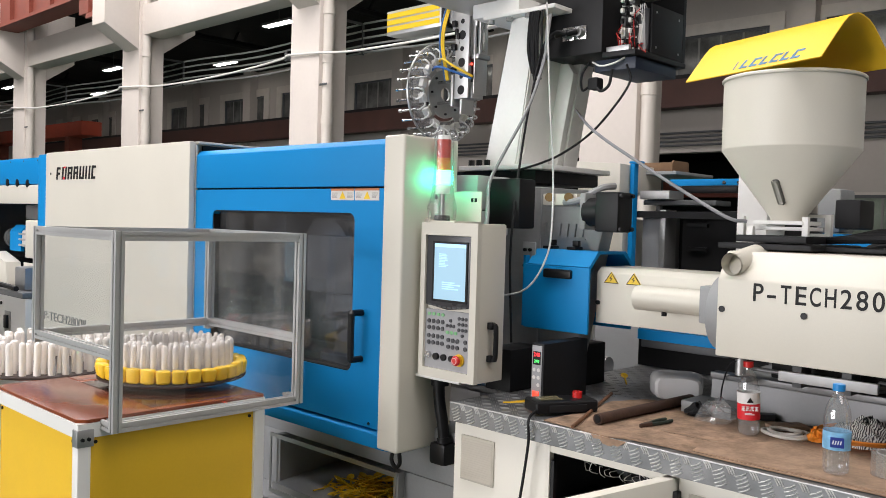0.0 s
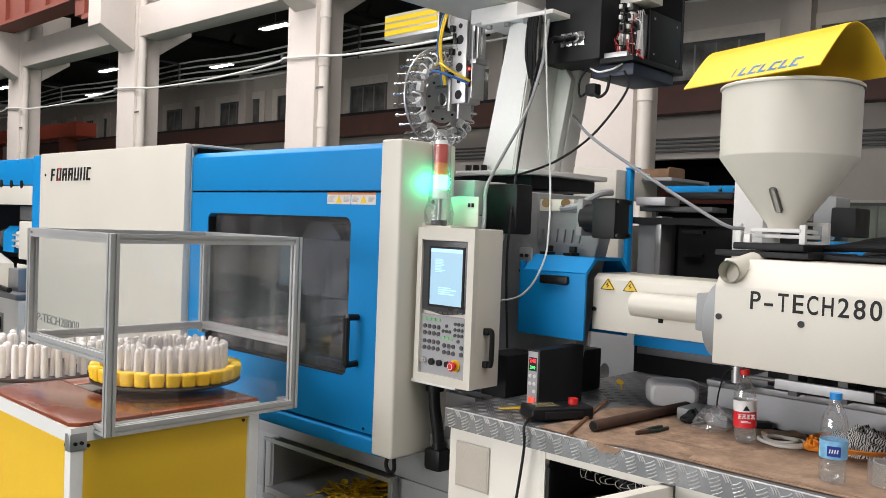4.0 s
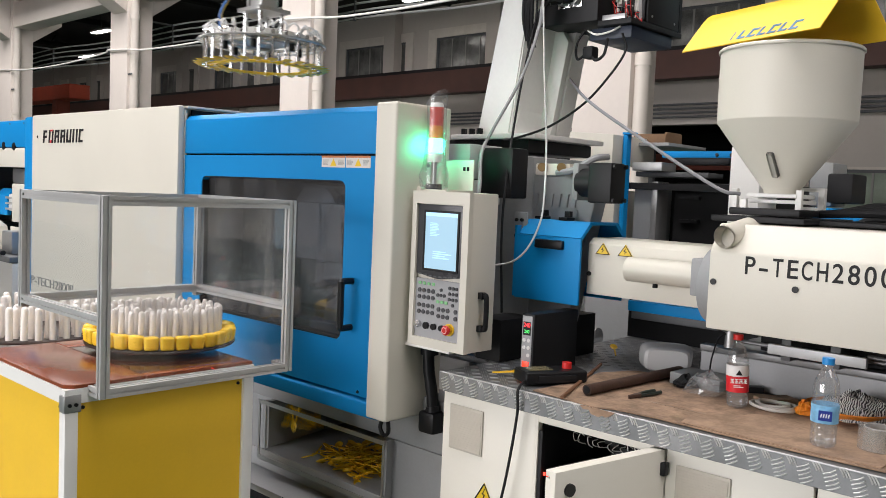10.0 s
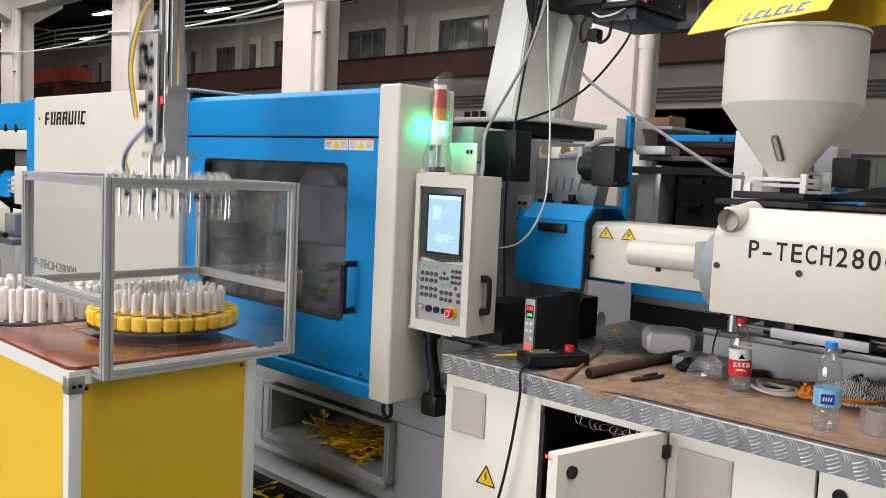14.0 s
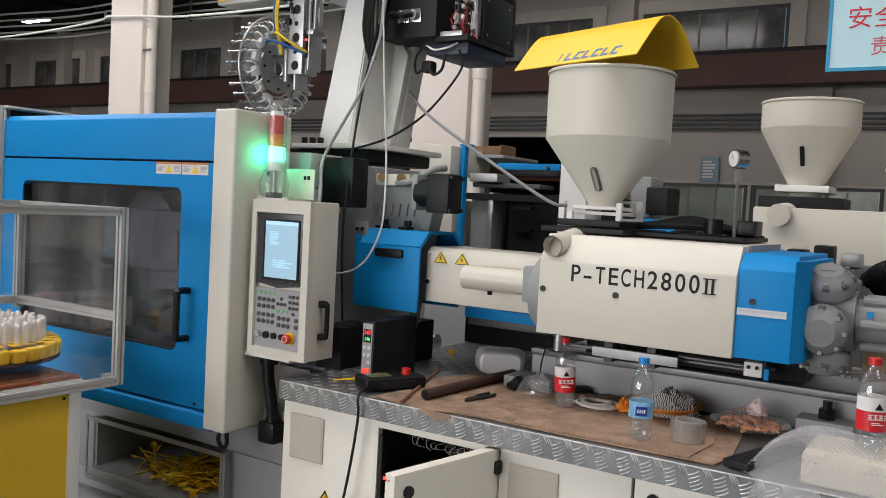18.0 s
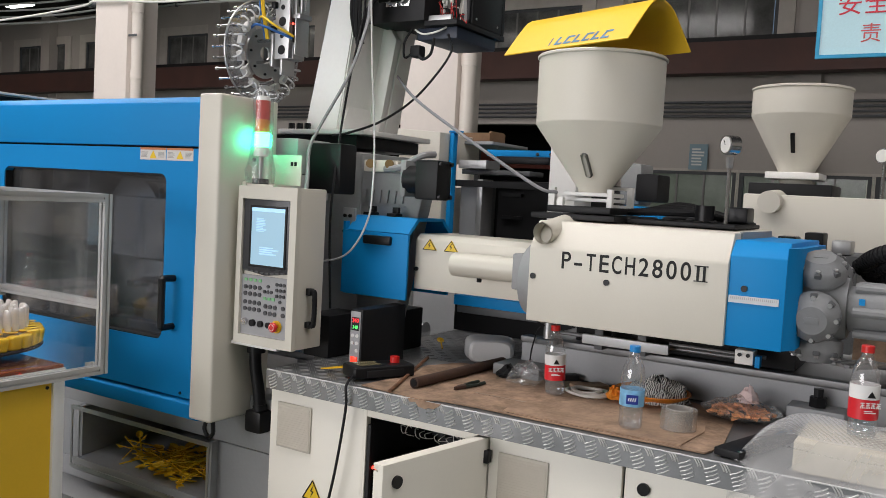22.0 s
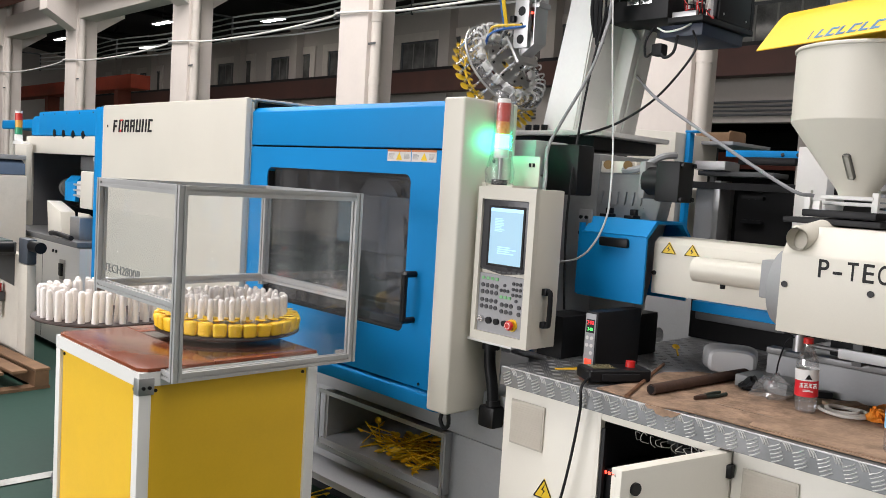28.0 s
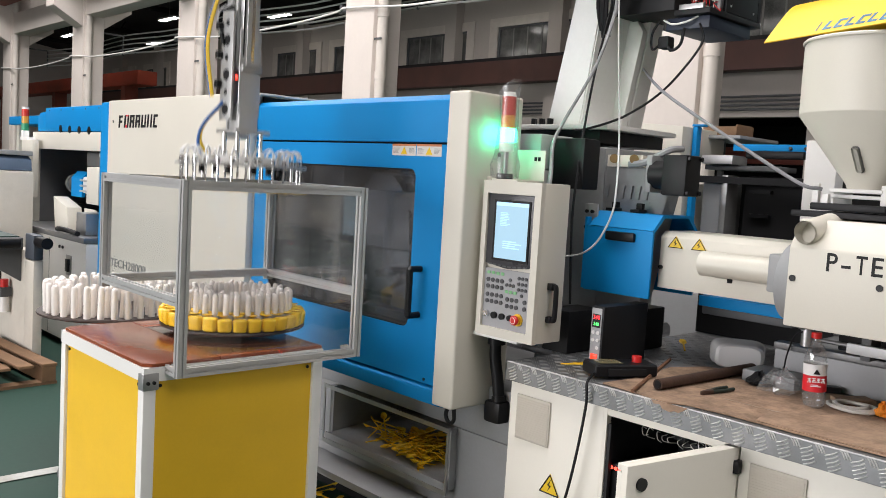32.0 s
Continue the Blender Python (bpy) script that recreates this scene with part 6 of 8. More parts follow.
part("plug_loop", tube([(-1.97, 2.92, 2.13), (-1.93, 2.90, 2.09), (-1.89, 2.90, 2.11), (-1.89, 2.92, 2.175)], 0.006), RUBBER, rc)
part("plug_loop", tube([(-1.99, 2.92, 2.12), (-2.015, 2.90, 2.10), (-2.02, 2.90, 2.16), (-2.0, 2.92, 2.215)], 0.005), RUBBER, rc)
part("tie_lead", tube([(-1.99, 2.93, 2.215), (-1.93, 2.90, 2.19), (-1.87, 2.90, 2.195), (-1.84, 2.93, 2.218)], 0.004), CABLEW, rc)

for k in range(4):
    x = -2.20 + 0.013 * k
    part("robot_lead", tube([(x, 2.785, 2.42), (x - 0.004, 2.78, 2.34), (x + 0.006 * (k % 2), 2.775, 2.26 - 0.02 * k), (x + 0.012, 2.79, 2.17 - 0.03 * (k % 2))], 0.008, 7, 4), RUBBER, rc)
# hanging cables between robot, panel and machine
def cable(pts, r, m, label, n=8):
    return solid("cable", tube(pts, r, 8, n), m, AT0, label, "cable", "hanging machine cables")


DULLG = mat("dull_grey_cable", (0.26, 0.26, 0.265), 0.5, var=0.1)
cable([(-2.105, 2.79, 2.40), (-2.098, 2.76, 2.281), (-2.097, 2.75, 2.213), (-2.103, 2.66, 2.006), (-2.147, 2.55, 1.792), (-2.128, 2.47, 1.698), (-2.062, 2.39, 1.58), (-2.052, 2.37, 1.52)], 0.0062, DULLG, "grey corrugated cable from robot to panel")
cable([(-2.120, 2.79, 2.40), (-2.110, 2.77, 2.281), (-2.112, 2.755, 2.20), (-2.112, 2.67, 2.006), (-2.158, 2.56, 1.792), (-2.142, 2.48, 1.698), (-2.078, 2.40, 1.58), (-2.068, 2.38, 1.52)], 0.0042, DULLG, "second grey cable from robot to panel")
cable([(-2.140, 2.78, 2.42), (-2.132, 2.77, 2.264), (-2.135, 2.76, 2.207), (-2.133, 2.70, 2.0), (-2.103, 2.62, 1.786), (-2.046, 2.52, 1.58), (-2.038, 2.50, 1.393), (-2.02, 2.50, 1.10)], 0.0046, RUBBER, "black cable hanging from the robot")
cable([(-2.103, 2.76, 2.44), (-2.029, 2.70, 2.05), (-1.955, 2.64, 1.74), (-1.865, 2.52, 1.53), (-1.851, 2.48, 1.44), (-1.885, 2.46, 1.352), (-1.95, 2.46, 1.30), (-2.06, 2.48, 1.275)], 0.0036, mat("pale_grey_lead", (0.55, 0.55, 0.54), 0.45), "thin pale grey lead hanging in front of the platen")
cable([(-1.83, 2.93, 2.19), (-1.806, 2.92, 2.119), (-1.833, 2.84, 2.002), (-1.911, 2.80, 1.903), (-2.032, 2.76, 1.82), (-2.178, 2.74, 1.775), (-2.26, 2.76, 1.77)], 0.0048, RUBBER, "black lead from the robot control box")
cable([(-1.72, 2.34, 0.94), (-1.66, 2.16, 0.93), (-1.655, 2.15, 0.84), (-1.69, 2.145, 0.6), (-1.76, 2.14, 0.3), (-1.78, 2.1, 0.012)], 0.0046, RUBBER, "black mains lead hanging over the deck edge")

# moving parts: cross carriage, vertical arm, gripper head
cg = thing("robot_carriage", pose(0, 0, 0), "yellow robot cross slide with a cable chain", "robot carriage")
bm_ = bmesh.new()
box(-0.59, -0.20, -0.06, 0.06, 0.0, 0.125, 0.004, bm=bm_)
box(-0.20, 0.0, -0.02, 0.04, 0.02, 0.10, 0.004, bm=bm_)
cs = part("cross_slide", bm_, ALU, cg)
for k in range(3):
    part("slide_strip", box(-0.585, -0.21, -0.064, -0.0605, 0.018 + 0.034 * k, 0.042 + 0.034 * k), YELLOWROBOT, cs, "yellow slide cover")
part("end_cap", box(-0.20, -0.18, -0.06, 0.06, 0.0, 0.125, 0.003), BLACK, cg)
part("carriage_block", box(-0.03, 0.22, -0.02, 0.12, 0.06, 0.14, 0.006), ALU, cg)
part("motor_cover", box(-0.03, 0.06, -0.13, -0.065, 0.10, 0.23, 0.015), YELLOWROBOT, cg, "yellow motor cover")
part("cable_clamp", box(0.10, 0.17, -0.05, -0.021, 0.03, 0.09, 0.004), WHITE, cg)
ar = thing("take_out_robot", pose(0, 0, 0), "aluminium vertical robot arm with a yellow head", "take-out robot")
part("arm_profile", box(-0.03, 0.035, -0.035, 0.035, 0.17, 1.55, 0.006), ALU, ar)
part("arm_rail", box(-0.010, 0.010, -0.047, -0.036, 0.16, 1.55, 0.002), ALU, ar)
part("arm_rail", box(0.036, 0.048, -0.024, 0.024, 0.16, 1.55, 0.002), ALU, ar)
part("arm_groove", box(0.0355, 0.0365, -0.034, -0.028, 0.20, 1.54), BLACKM, ar)
part("rail_strip", box(0.0482, 0.0492, -0.006, 0.006, 0.18, 1.54), STEEL, ar, "bright rail strip")
part("arm_foot", box(-0.045, 0.055, -0.042, 0.042, 0.145, 0.168, 0.003), ZINC, ar)
for k in range(3):
    part("foot_bolt", cyl((0.0, -0.0425, 0.19 + 0.02 * k), (0.0, -0.0495, 0.19 + 0.02 * k), 0.006, seg=8), BLACK, ar)
part("lead_bracket", box(-0.075, -0.031, -0.046, -0.01, 0.40, 0.44, 0.003), ZINC, ar)
for k in range(3):
    part("sensor_plug", box(-0.085 + 0.012 * k, -0.068 + 0.012 * k, -0.075, -0.050, 0.285 - 0.022 * k, 0.315 - 0.022 * k, 0.004), (GREYP, BLACK, BLACK)[k], ar)
part("sensor_lead", tube([(-0.05, -0.04, 0.40), (-0.10, -0.06, 0.38), (-0.10, -0.07, 0.33), (-0.075, -0.07, 0.31)], 0.004, 6, 5), CABLEG, ar)
part("sensor_lead", tube([(-0.06, -0.06, 0.26), (-0.045, -0.06, 0.20), (-0.05, -0.05, 0.08), (-0.048, -0.05, -0.02)], 0.004, 6, 5), BLACK, ar)
part("outer_stage", box(0.095, 0.165, -0.045, 0.045, 0.73, 1.55, 0.006), ALU, ar)
part("stage_foot", box(0.05, 0.175, -0.05, 0.05, 0.705, 0.729, 0.003), ALU, ar)
part("stage_pad", box(0.100, 0.160, -0.052, 0.03, 0.699, 0.7045, 0.002), BLUE, ar, "blue stop pad")
part("stage_face", box(0.105, 0.155, -0.0465, -0.0455, 0.75, 1.54), GREYP, ar)
for k in range(5):
    part("slide_block", box(0.050, 0.094, -0.03, 0.03, 0.75 + 0.16 * k, 0.83 + 0.16 * k, 0.003), ZINC, ar)
hd = part("arm_head", prism([(-0.175, 0.885), (-0.155, 0.925), (-0.12, 0.955), (-0.07, 0.965), (-0.032, 0.965), (-0.032, 1.145), (-0.10, 1.145), (-0.135, 1.13), (-0.16, 1.10), (-0.172, 1.05)], "y", -0.13, -0.03, 0.010), YELLOWROBOT, ar, "yellow arm head cover")
mk = bmesh.new()
for k in range(6):
    a, b = radians(60 * k + 30), radians(60 * k + 90)
    cyl((-0.12 + 0.030 * math.cos(a), -0.1315, 1.075 + 0.034 * math.sin(a)), (-0.12 + 0.030 * math.cos(b), -0.1315, 1.075 + 0.034 * math.sin(b)), 0.0035, seg=5, bm=mk)
for a in (90, 210, 330):
    cyl((-0.12, -0.1315, 1.072), (-0.12 + 0.020 * math.cos(radians(a + 180)), -0.1315, 1.072 + 0.022 * math.sin(radians(a + 180))), 0.004, seg=5, bm=mk)
part("head_mark", mk, INK, hd, "black six-sided mark of plain strokes", smooth=0)
part("head_plug", box(-0.085, -0.055, -0.133, -0.1305, 0.985, 1.02, 0.001), mat("dark_red_label", (0.22, 0.03, 0.02), 0.5), hd)
part("limit_switch", box(-0.095, -0.06, -0.10, -0.06, 0.80, 0.86, 0.004), BLACK, ar)
part("switch_light", box(-0.09, -0.065, -0.1015, -0.1003, 0.82, 0.84), RED, ar, "red switch window")
CHAINM = mat("dark_green_chain", (0.012, 0.03, 0.025), 0.45)
linkm = finish("chain_link", box(-0.024, 0.024, -0.03, 0.03, -0.0145, 0.0145, 0.004), CHAINM, 30)
for k in range(15):
    # the chain hangs straight, then turns in under the arm
    s = 0.030 * k
    if s < 0.16:
        lx, lz, la = -0.165, 0.89 - s, 0
    else:
        f = min(1.45, (s - 0.16) / 0.14)
        lx, lz, la = -0.025 - 0.14 * math.cos(f), 0.73 - 0.14 * math.sin(f), -math.degrees(f)
    o = new("chain_link", linkm)
    o.parent = ar
    o.matrix_local = pose(lx, -0.07, lz, 0, la, 0)
    part("link_pin", cyl((lx, -0.103, lz), (lx, -0.1005, lz), 0.008, seg=8), GREYP, ar)
part("wrist_bracket", box(-0.055, -0.042, -0.045, 0.045, -0.11, 0.32, 0.003), ALU, ar)
part("wrist_bracket", box(0.028, 0.036, -0.045, 0.045, -0.02, 0.30, 0.003), ALU, ar)
for k in range(5):
    part("bracket_hole", cyl((-0.0555, -0.0, -0.07 + 0.085 * k), (-0.058, 0.0, -0.07 + 0.085 * k), 0.014, seg=12), BLACKM, ar)
part("wrist_plate", box(-0.075, 0.012, -0.064, -0.054, -0.04, 0.37, 0.003), ALU, ar, "perforated aluminium wrist plate")
for k in range(6):
    part("plate_hole", cyl((-0.03, -0.0645, 0.0 + 0.065 * k), (-0.03, -0.0655, 0.0 + 0.065 * k), (0.022, 0.012)[k % 2], seg=16), BLACKM, ar)
for k in range(3):
    part("clip", box(-0.085, -0.06, -0.085, -0.0645, 0.08 + 0.11 * k, 0.11 + 0.11 * k, 0.004), BLACK, ar)
part("wrist_cylinder", cyl((0.0, 0.0, 0.02), (0.0, 0.0, 0.24), 0.022), STEEL, ar)
part("wrist_led", cyl((0.02, -0.046, 0.12), (0.02, -0.05, 0.12), 0.006, seg=8), mat("red_led", (1.0, 0.05, 0.03), emit=5.0), ar)
for k in range(3):
    part("air_hose", tube([(-0.05, -0.05, 0.50), (-0.10 - 0.012 * k, -0.07, 0.42), (-0.13 - 0.012 * k, -0.09, 0.25), (-0.10 - 0.01 * k, -0.08, 0.05)], 0.005, 6, 6), (CABLEY, CABLEY, CABLEB)[k], ar)

# the gripper head turns about the wrist axis; its plate hangs below it
GR, GL = 0.245, 0.215
gh = thing("gripper_head", pose(0, 0, 0), "round aluminium gripper plate with suction pins and hoses", "robot gripper")
GP = mat("gripper_plate", (0.48, 0.48, 0.47), 0.35, 0.75, var=0.1, scale=12)
ring = bmesh.new()
N = 56
a_, b_, c_, d_ = [], [], [], []
for k in range(N):
    q = (math.cos(2 * math.pi * k / N), math.sin(2 * math.pi * k / N))
    a_.append(ring.verts.new((q[0] * GR, q[1] * GR, -GL)))
    b_.append(ring.verts.new((q[0] * 0.135, q[1] * 0.135, -GL)))
    c_.append(ring.verts.new((q[0] * GR, q[1] * GR, -GL + 0.010)))
    d_.append(ring.verts.new((q[0] * 0.135, q[1] * 0.135, -GL + 0.010)))
for k in range(N):
    l = (k + 1) % N
    ring.faces.new((a_[k], b_[k], b_[l], a_[l]))
    ring.faces.new((c_[k], c_[l], d_[l], d_[k]))
    ring.faces.new((a_[k], a_[l], c_[l], c_[k]))
    ring.faces.new((b_[k], d_[k], d_[l], b_[l]))
ACR = glass("gripper_acrylic", (0.86, 0.87, 0.88), 0.08, 0.80, 0.12)
part("ring_plate", ring, ACR, gh, "clear acrylic ring plate")
rim = bmesh.new()
for rad in (GR, 0.137):
    tube([(rad * math.cos(k * 0.1745), rad * math.sin(k * 0.1745), -GL + 0.005) for k in range(37)], 0.0055, 6, 1, bm=rim)
part("ring_rim", rim, GP, gh, "polished rim of the ring plate")
part("hub_plate", lathe([(0.032, -GL + 0.012), (0.118, -GL + 0.012), (0.118, -GL + 0.022), (0.032, -GL + 0.022), (0.032, -GL + 0.012)], 32), GP, gh)
for k in range(8):
    a = radians(45 * k)
    part("hub_bolt", cyl((0.098 * math.cos(a), 0.098 * math.sin(a), -GL + 0.022), (0.098 * math.cos(a), 0.098 * math.sin(a), -GL + 0.030), 0.006, seg=8), BLACK, gh)
for k in range(4):
    m_ = pose(0, 0, 0, 0, 0, 90 * k + 45)
    sp = part("spoke", box(0.07, 0.16, -0.03, 0.03, -GL + 0.0105, -GL + 0.018, 0.002), GP, gh)
    sp.matrix_local = m_
for k in range(4):
    x, y = (0.05, 0.05, -0.05, -0.05)[k], (0.05, -0.05, 0.05, -0.05)[k]
    part("stand_off", cyl((x, y, -GL + 0.022), (x, y, -0.09), 0.008, seg=10), STEEL, gh)
part("adapter_plate", box(-0.075, 0.075, -0.075, 0.075, -0.09, -0.075, 0.003), GP, gh)
part("adapter_block", box(-0.038, 0.038, -0.04, 0.04, -0.074, 0.02, 0.004), ALU, gh)
NP = 28
pinm = bmesh.new()
cyl((0, 0, -0.085), (0, 0, 0.012), 0.0045, seg=8, bm=pinm)
cyl((0, 0, -0.09), (0, 0, -0.075), 0.008, seg=8, bm=pinm)
cyl((0, 0, 0.008), (0, 0, 0.03), 0.008, seg=8, bm=pinm)
pinme = finish("suction_pin", pinm, STEEL, 40)
loopm = finish("hose_loop", tube([(0, 0, 0.03), (0, 0, 0.045), (-0.02, 0, 0.060), (-0.045, 0, 0.048), (-0.055, 0, 0.03), (-0.06, 0, 0.012)], 0.0042, 7, 4), mat("clear_air_hose", (0.72, 0.72, 0.72), 0.35), 60)
blkm = finish("manifold_block", box(-0.022, 0.022, -0.014, 0.014, 0.0, 0.03, 0.003), WHITE, 30)
for k in range(NP):
    a = 360 * k / NP
    o = new("suction_pin", pinme)
    o.parent = gh
    o.matrix_local = pose(0, 0, -GL, 0, 0, a) @ pose(GR - 0.02, 0, 0)
    o = new("hose_loop", loopm)
    o.parent = gh
    o.matrix_local = pose(0, 0, -GL + 0.006, 0, 0, a) @ pose(GR - 0.02, 0, 0, 0, 0, random.Random(k).uniform(-25, 25))
    if k % 2 == 0:
        o = new("manifold_block", blkm)
        o.parent = gh
        o.matrix_local = pose(0, 0, -GL + 0.0105, 0, 0, a) @ pose(0.165, 0, 0, 0, 0, 90)
for k in range(6):
    a = radians(60 * k + 12)
    part("vacuum_cup", cyl((0.15 * math.cos(a), 0.15 * math.sin(a), -GL - 0.03), (0.15 * math.cos(a), 0.15 * math.sin(a), -GL), 0.012, seg=10), BLACK, gh)
part("feed_hose", tube([(-0.06, -0.05, 0.03), (-0.11, -0.10, -0.05), (-0.15, -0.10, -0.12), (-0.15, -0.06, -GL + 0.03)], 0.006, 7), CABLEY, gh, "yellow air hose")
part("feed_hose", tube([(-0.05, -0.06, 0.03), (-0.09, -0.12, -0.06), (-0.11, -0.13, -0.13), (-0.10, -0.11, -GL + 0.03)], 0.006, 7), CABLEB, gh, "blue air hose")


def spoon_ring(label):
    """The set of moulded spoons that the gripper takes out in one cycle."""
    t = thing("moulded_spoons", pose(0, 0, 0), label, "moulding")
    bm = bmesh.new()
    spoon(bm, pose(0, 0, -0.004, 0, 0, 0), 0.065, 0.020, 0.026)
    me = finish("spoon", bm, YELLOWPL, 40)
    for k in range(NP):
        o = new("spoon", me)
        o.parent = t
        o.matrix_local = pose(0, 0, 0, 0, 0, 360 * k / NP) @ pose(0.150, 0, 0, 0, 0, -90) @ pose(0, 0, 0, 3, 0, 0)
    rm = bmesh.new()
    tube([(0.185 * math.cos(k * 0.2244), 0.185 * math.sin(k * 0.2244), 0) for k in range(29)], 0.006, 6, 1, bm=rm)
    part("runner_ring", rm, YELLOWPL, t, "yellow runner ring")
    return t


# scrap that drops from the mould into the chute
bm_ = bmesh.new()
rn = random.Random(17)
spoon(bm_, pose(0, -0.06, 0))
dropme = finish("spoon", bm_, YELLOWPL)
falling = thing("dropped_scrap", pose(-3.04, 2.46, 1.0), "cluster of yellow spoons dropping into the chute", "scrap")
for k in range(9):
    o = new("spoon", dropme)
    o.parent = falling
    o.matrix_local = Matrix.Translation((rn.uniform(-0.04, 0.04), rn.uniform(-0.03, 0.03), rn.uniform(-0.03, 0.03))) @ Euler((rn.uniform(-0.6, 0.6), rn.uniform(-0.6, 0.6), rn.uniform(0, 6.28))).to_matrix().to_4x4()
spoons_a = spoon_ring("ring of fresh yellow moulded spoons on a runner")
spoons_b = spoon_ring("ring of fresh yellow moulded spoons on a runner")

# ---- things on the deck ----
DZ = 0.9235
# cardboard cover with torn edges
rnd = random.Random(21)
edge = [(-1.62, 2.185), (-1.50, 2.176), (-1.42, 2.165), (-1.37, 2.16), (-1.33, 2.19), (-1.20, 2.20), (-1.0, 2.197), (-0.80, 2.20), (-0.53, 2.205), (-0.515, 2.30), (-0.54, 2.50), (-0.56, 2.70), (-0.75, 2.76), (-1.1, 2.77), (-1.30, 2.74), (-1.42, 2.78), (-1.58, 2.74), (-1.64, 2.60), (-1.60, 2.40)]
cs = solid("cardboard_sheet", prism([(x + rnd.uniform(-0.004, 0.004), y + rnd.uniform(-0.003, 0.003)) for x, y in edge], "z", 0.9225, 0.9265), CARD, AT0, "stained brown cardboard spread over the deck", "cardboard")
part("torn_lip", prism([(-1.425, 0.9222), (-1.415, 0.912), (-1.395, 0.914), (-1.385, 0.903), (-1.362, 0.899), (-1.345, 0.905), (-1.333, 0.903), (-1.318, 0.911), (-1.305, 0.9222)], "y", 2.1585, 2.1620), CARD, cs, "torn lip bent over the deck edge", smooth=0)
part("tape_strip", box(-1.30, -0.62, 2.352, 2.364, 0.92665, 0.92695), mat("brown_tape", (0.23, 0.145, 0.09), 0.4, var=0.3, scale=20), cs, smooth=0)
DZ = 0.927


def bottle(x, y, z, cap, h, r, lab, lean=(0, 0)):
    t = thing("water_bottle", pose(x, y, z, lean[0], lean[1], 0), lab, "bottle", "water bottles")
    prof = [(0, 0.004), (r * 0.55, 0.0), (r * 0.86, 0.003), (r, 0.015)]
    for k in range(4):
        z0 = 0.02 + 0.017 * k
        prof += [(r, z0), (r * 0.965, z0 + 0.006), (r, z0 + 0.012)]
    prof += [(r, 0.095), (r, h * 0.62), (r * 0.97, h * 0.67), (r * 0.88, h * 0.74), (r * 0.68, h * 0.81), (r * 0.46, h * 0.87), (r * 0.38, h * 0.89), (r * 0.38, h * 0.93)]
    b = part("bottle_body", lathe(prof, 24), PET, t, "clear ribbed plastic body")
    b.visible_shadow = False
    part("water", lathe([(0, 0.006), (r * 0.93, 0.008), (r * 0.93, h * 0.30), (0, h * 0.30)], 20), glass("water", (0.95, 0.97, 0.985), 0.02, 0.96, 0.06), t, "water")
    part("cap", lathe([(0, h * 0.925), (r * 0.46, h * 0.925), (r * 0.46, h * 0.995), (r * 0.42, h), (0, h)], 20), cap, t)
    return t


def bottle_label(t, r, z0, z1, m, seg=24):
    bm = bmesh.new()
    cyl((0, 0, z0), (0, 0, z1), r + 0.0012, seg=seg, bm=bm, caps=False)
    return part("label", bm, m, t)


LABW = mat("label_white", (0.75, 0.74, 0.73), 0.4)
LABR = mat("label_red", (0.62, 0.02, 0.03), 0.35)
LABB = mat("label_blue", (0.20, 0.44, 0.66), 0.35, var=0.3, scale=50)
LABN = mat("label_navy", (0.02, 0.04, 0.25), 0.35)
for (x, y, z, k) in ((-1.098, 2.524, DZ, 0), (-0.184, 2.262, 1.0225, 1)):
    t = bottle(x, y, z, RED, 0.224, 0.0325, "clear water bottle with a red cap and red and white label", (1.5, -2.0) if k == 0 else (0, 0))
    bottle_label(t, 0.0325, 0.050, 0.098, LABR)
    bottle_label(t, 0.0325, 0.0985, 0.132, LABW)
    lc = bmesh.new()
    for j in range(4):
        u = -0.024 + 0.0125 * j
        for q in ((0, 0.010, 0.008, 0.0105), (0.001, 0.009, 0.003, 0.0055), (0.004, 0.0062, -0.003, 0.0078), (0, 0.0025, -0.003, 0.002), (0.0075, 0.010, -0.003, 0.001)):
            box(u + q[0], u + q[1], q[2], q[3], 0, 0.0006, bm=lc)
    part("label_marks", lc, LABW, t, smooth=0).matrix_local = pose(0.018, -0.0308, 0.082, 90, 0, 30)
    bars("label_print", pose(0.018, -0.0308, 0.070, 90, 0, 30), LABW, t, 2, 0.03, 0.008)
    mk = part("label_peak", prism([(-0.010, 0), (0.010, 0), (0, 0.016)], "y", -0.0008, 0.0), INK, t, smooth=0)
    mk.matrix_local = pose(0.0185, -0.0305, 0.104, 0, 0, 30)
t = bottle(-0.761, 2.284, DZ + 0.0035, mat("blue_cap", (0.02, 0.22, 0.55), 0.35), 0.232, 0.033, "clear water bottle with a blue cap and blue label")
bottle_label(t, 0.033, 0.066, 0.112, LABB)
lb2 = part("label_mark", box(-0.016, 0.016, -0.0006, 0, 0.086, 0.112), LABN, t, "navy mark with white strokes", smooth=0)
lb2.matrix_local = pose(0.012, -0.0325, -0.012, 0, 0, 20)
ls = bmesh.new()
for k in range(4):
    prism([(-0.012 + 0.006 * k, 0.094), (-0.009 + 0.006 * k, 0.094), (-0.007 + 0.006 * k, 0.104), (-0.010 + 0.006 * k, 0.104)], "y", -0.0012, -0.0007, bm=ls)
part("mark_stroke", ls, LABW, lb2, smooth=0)

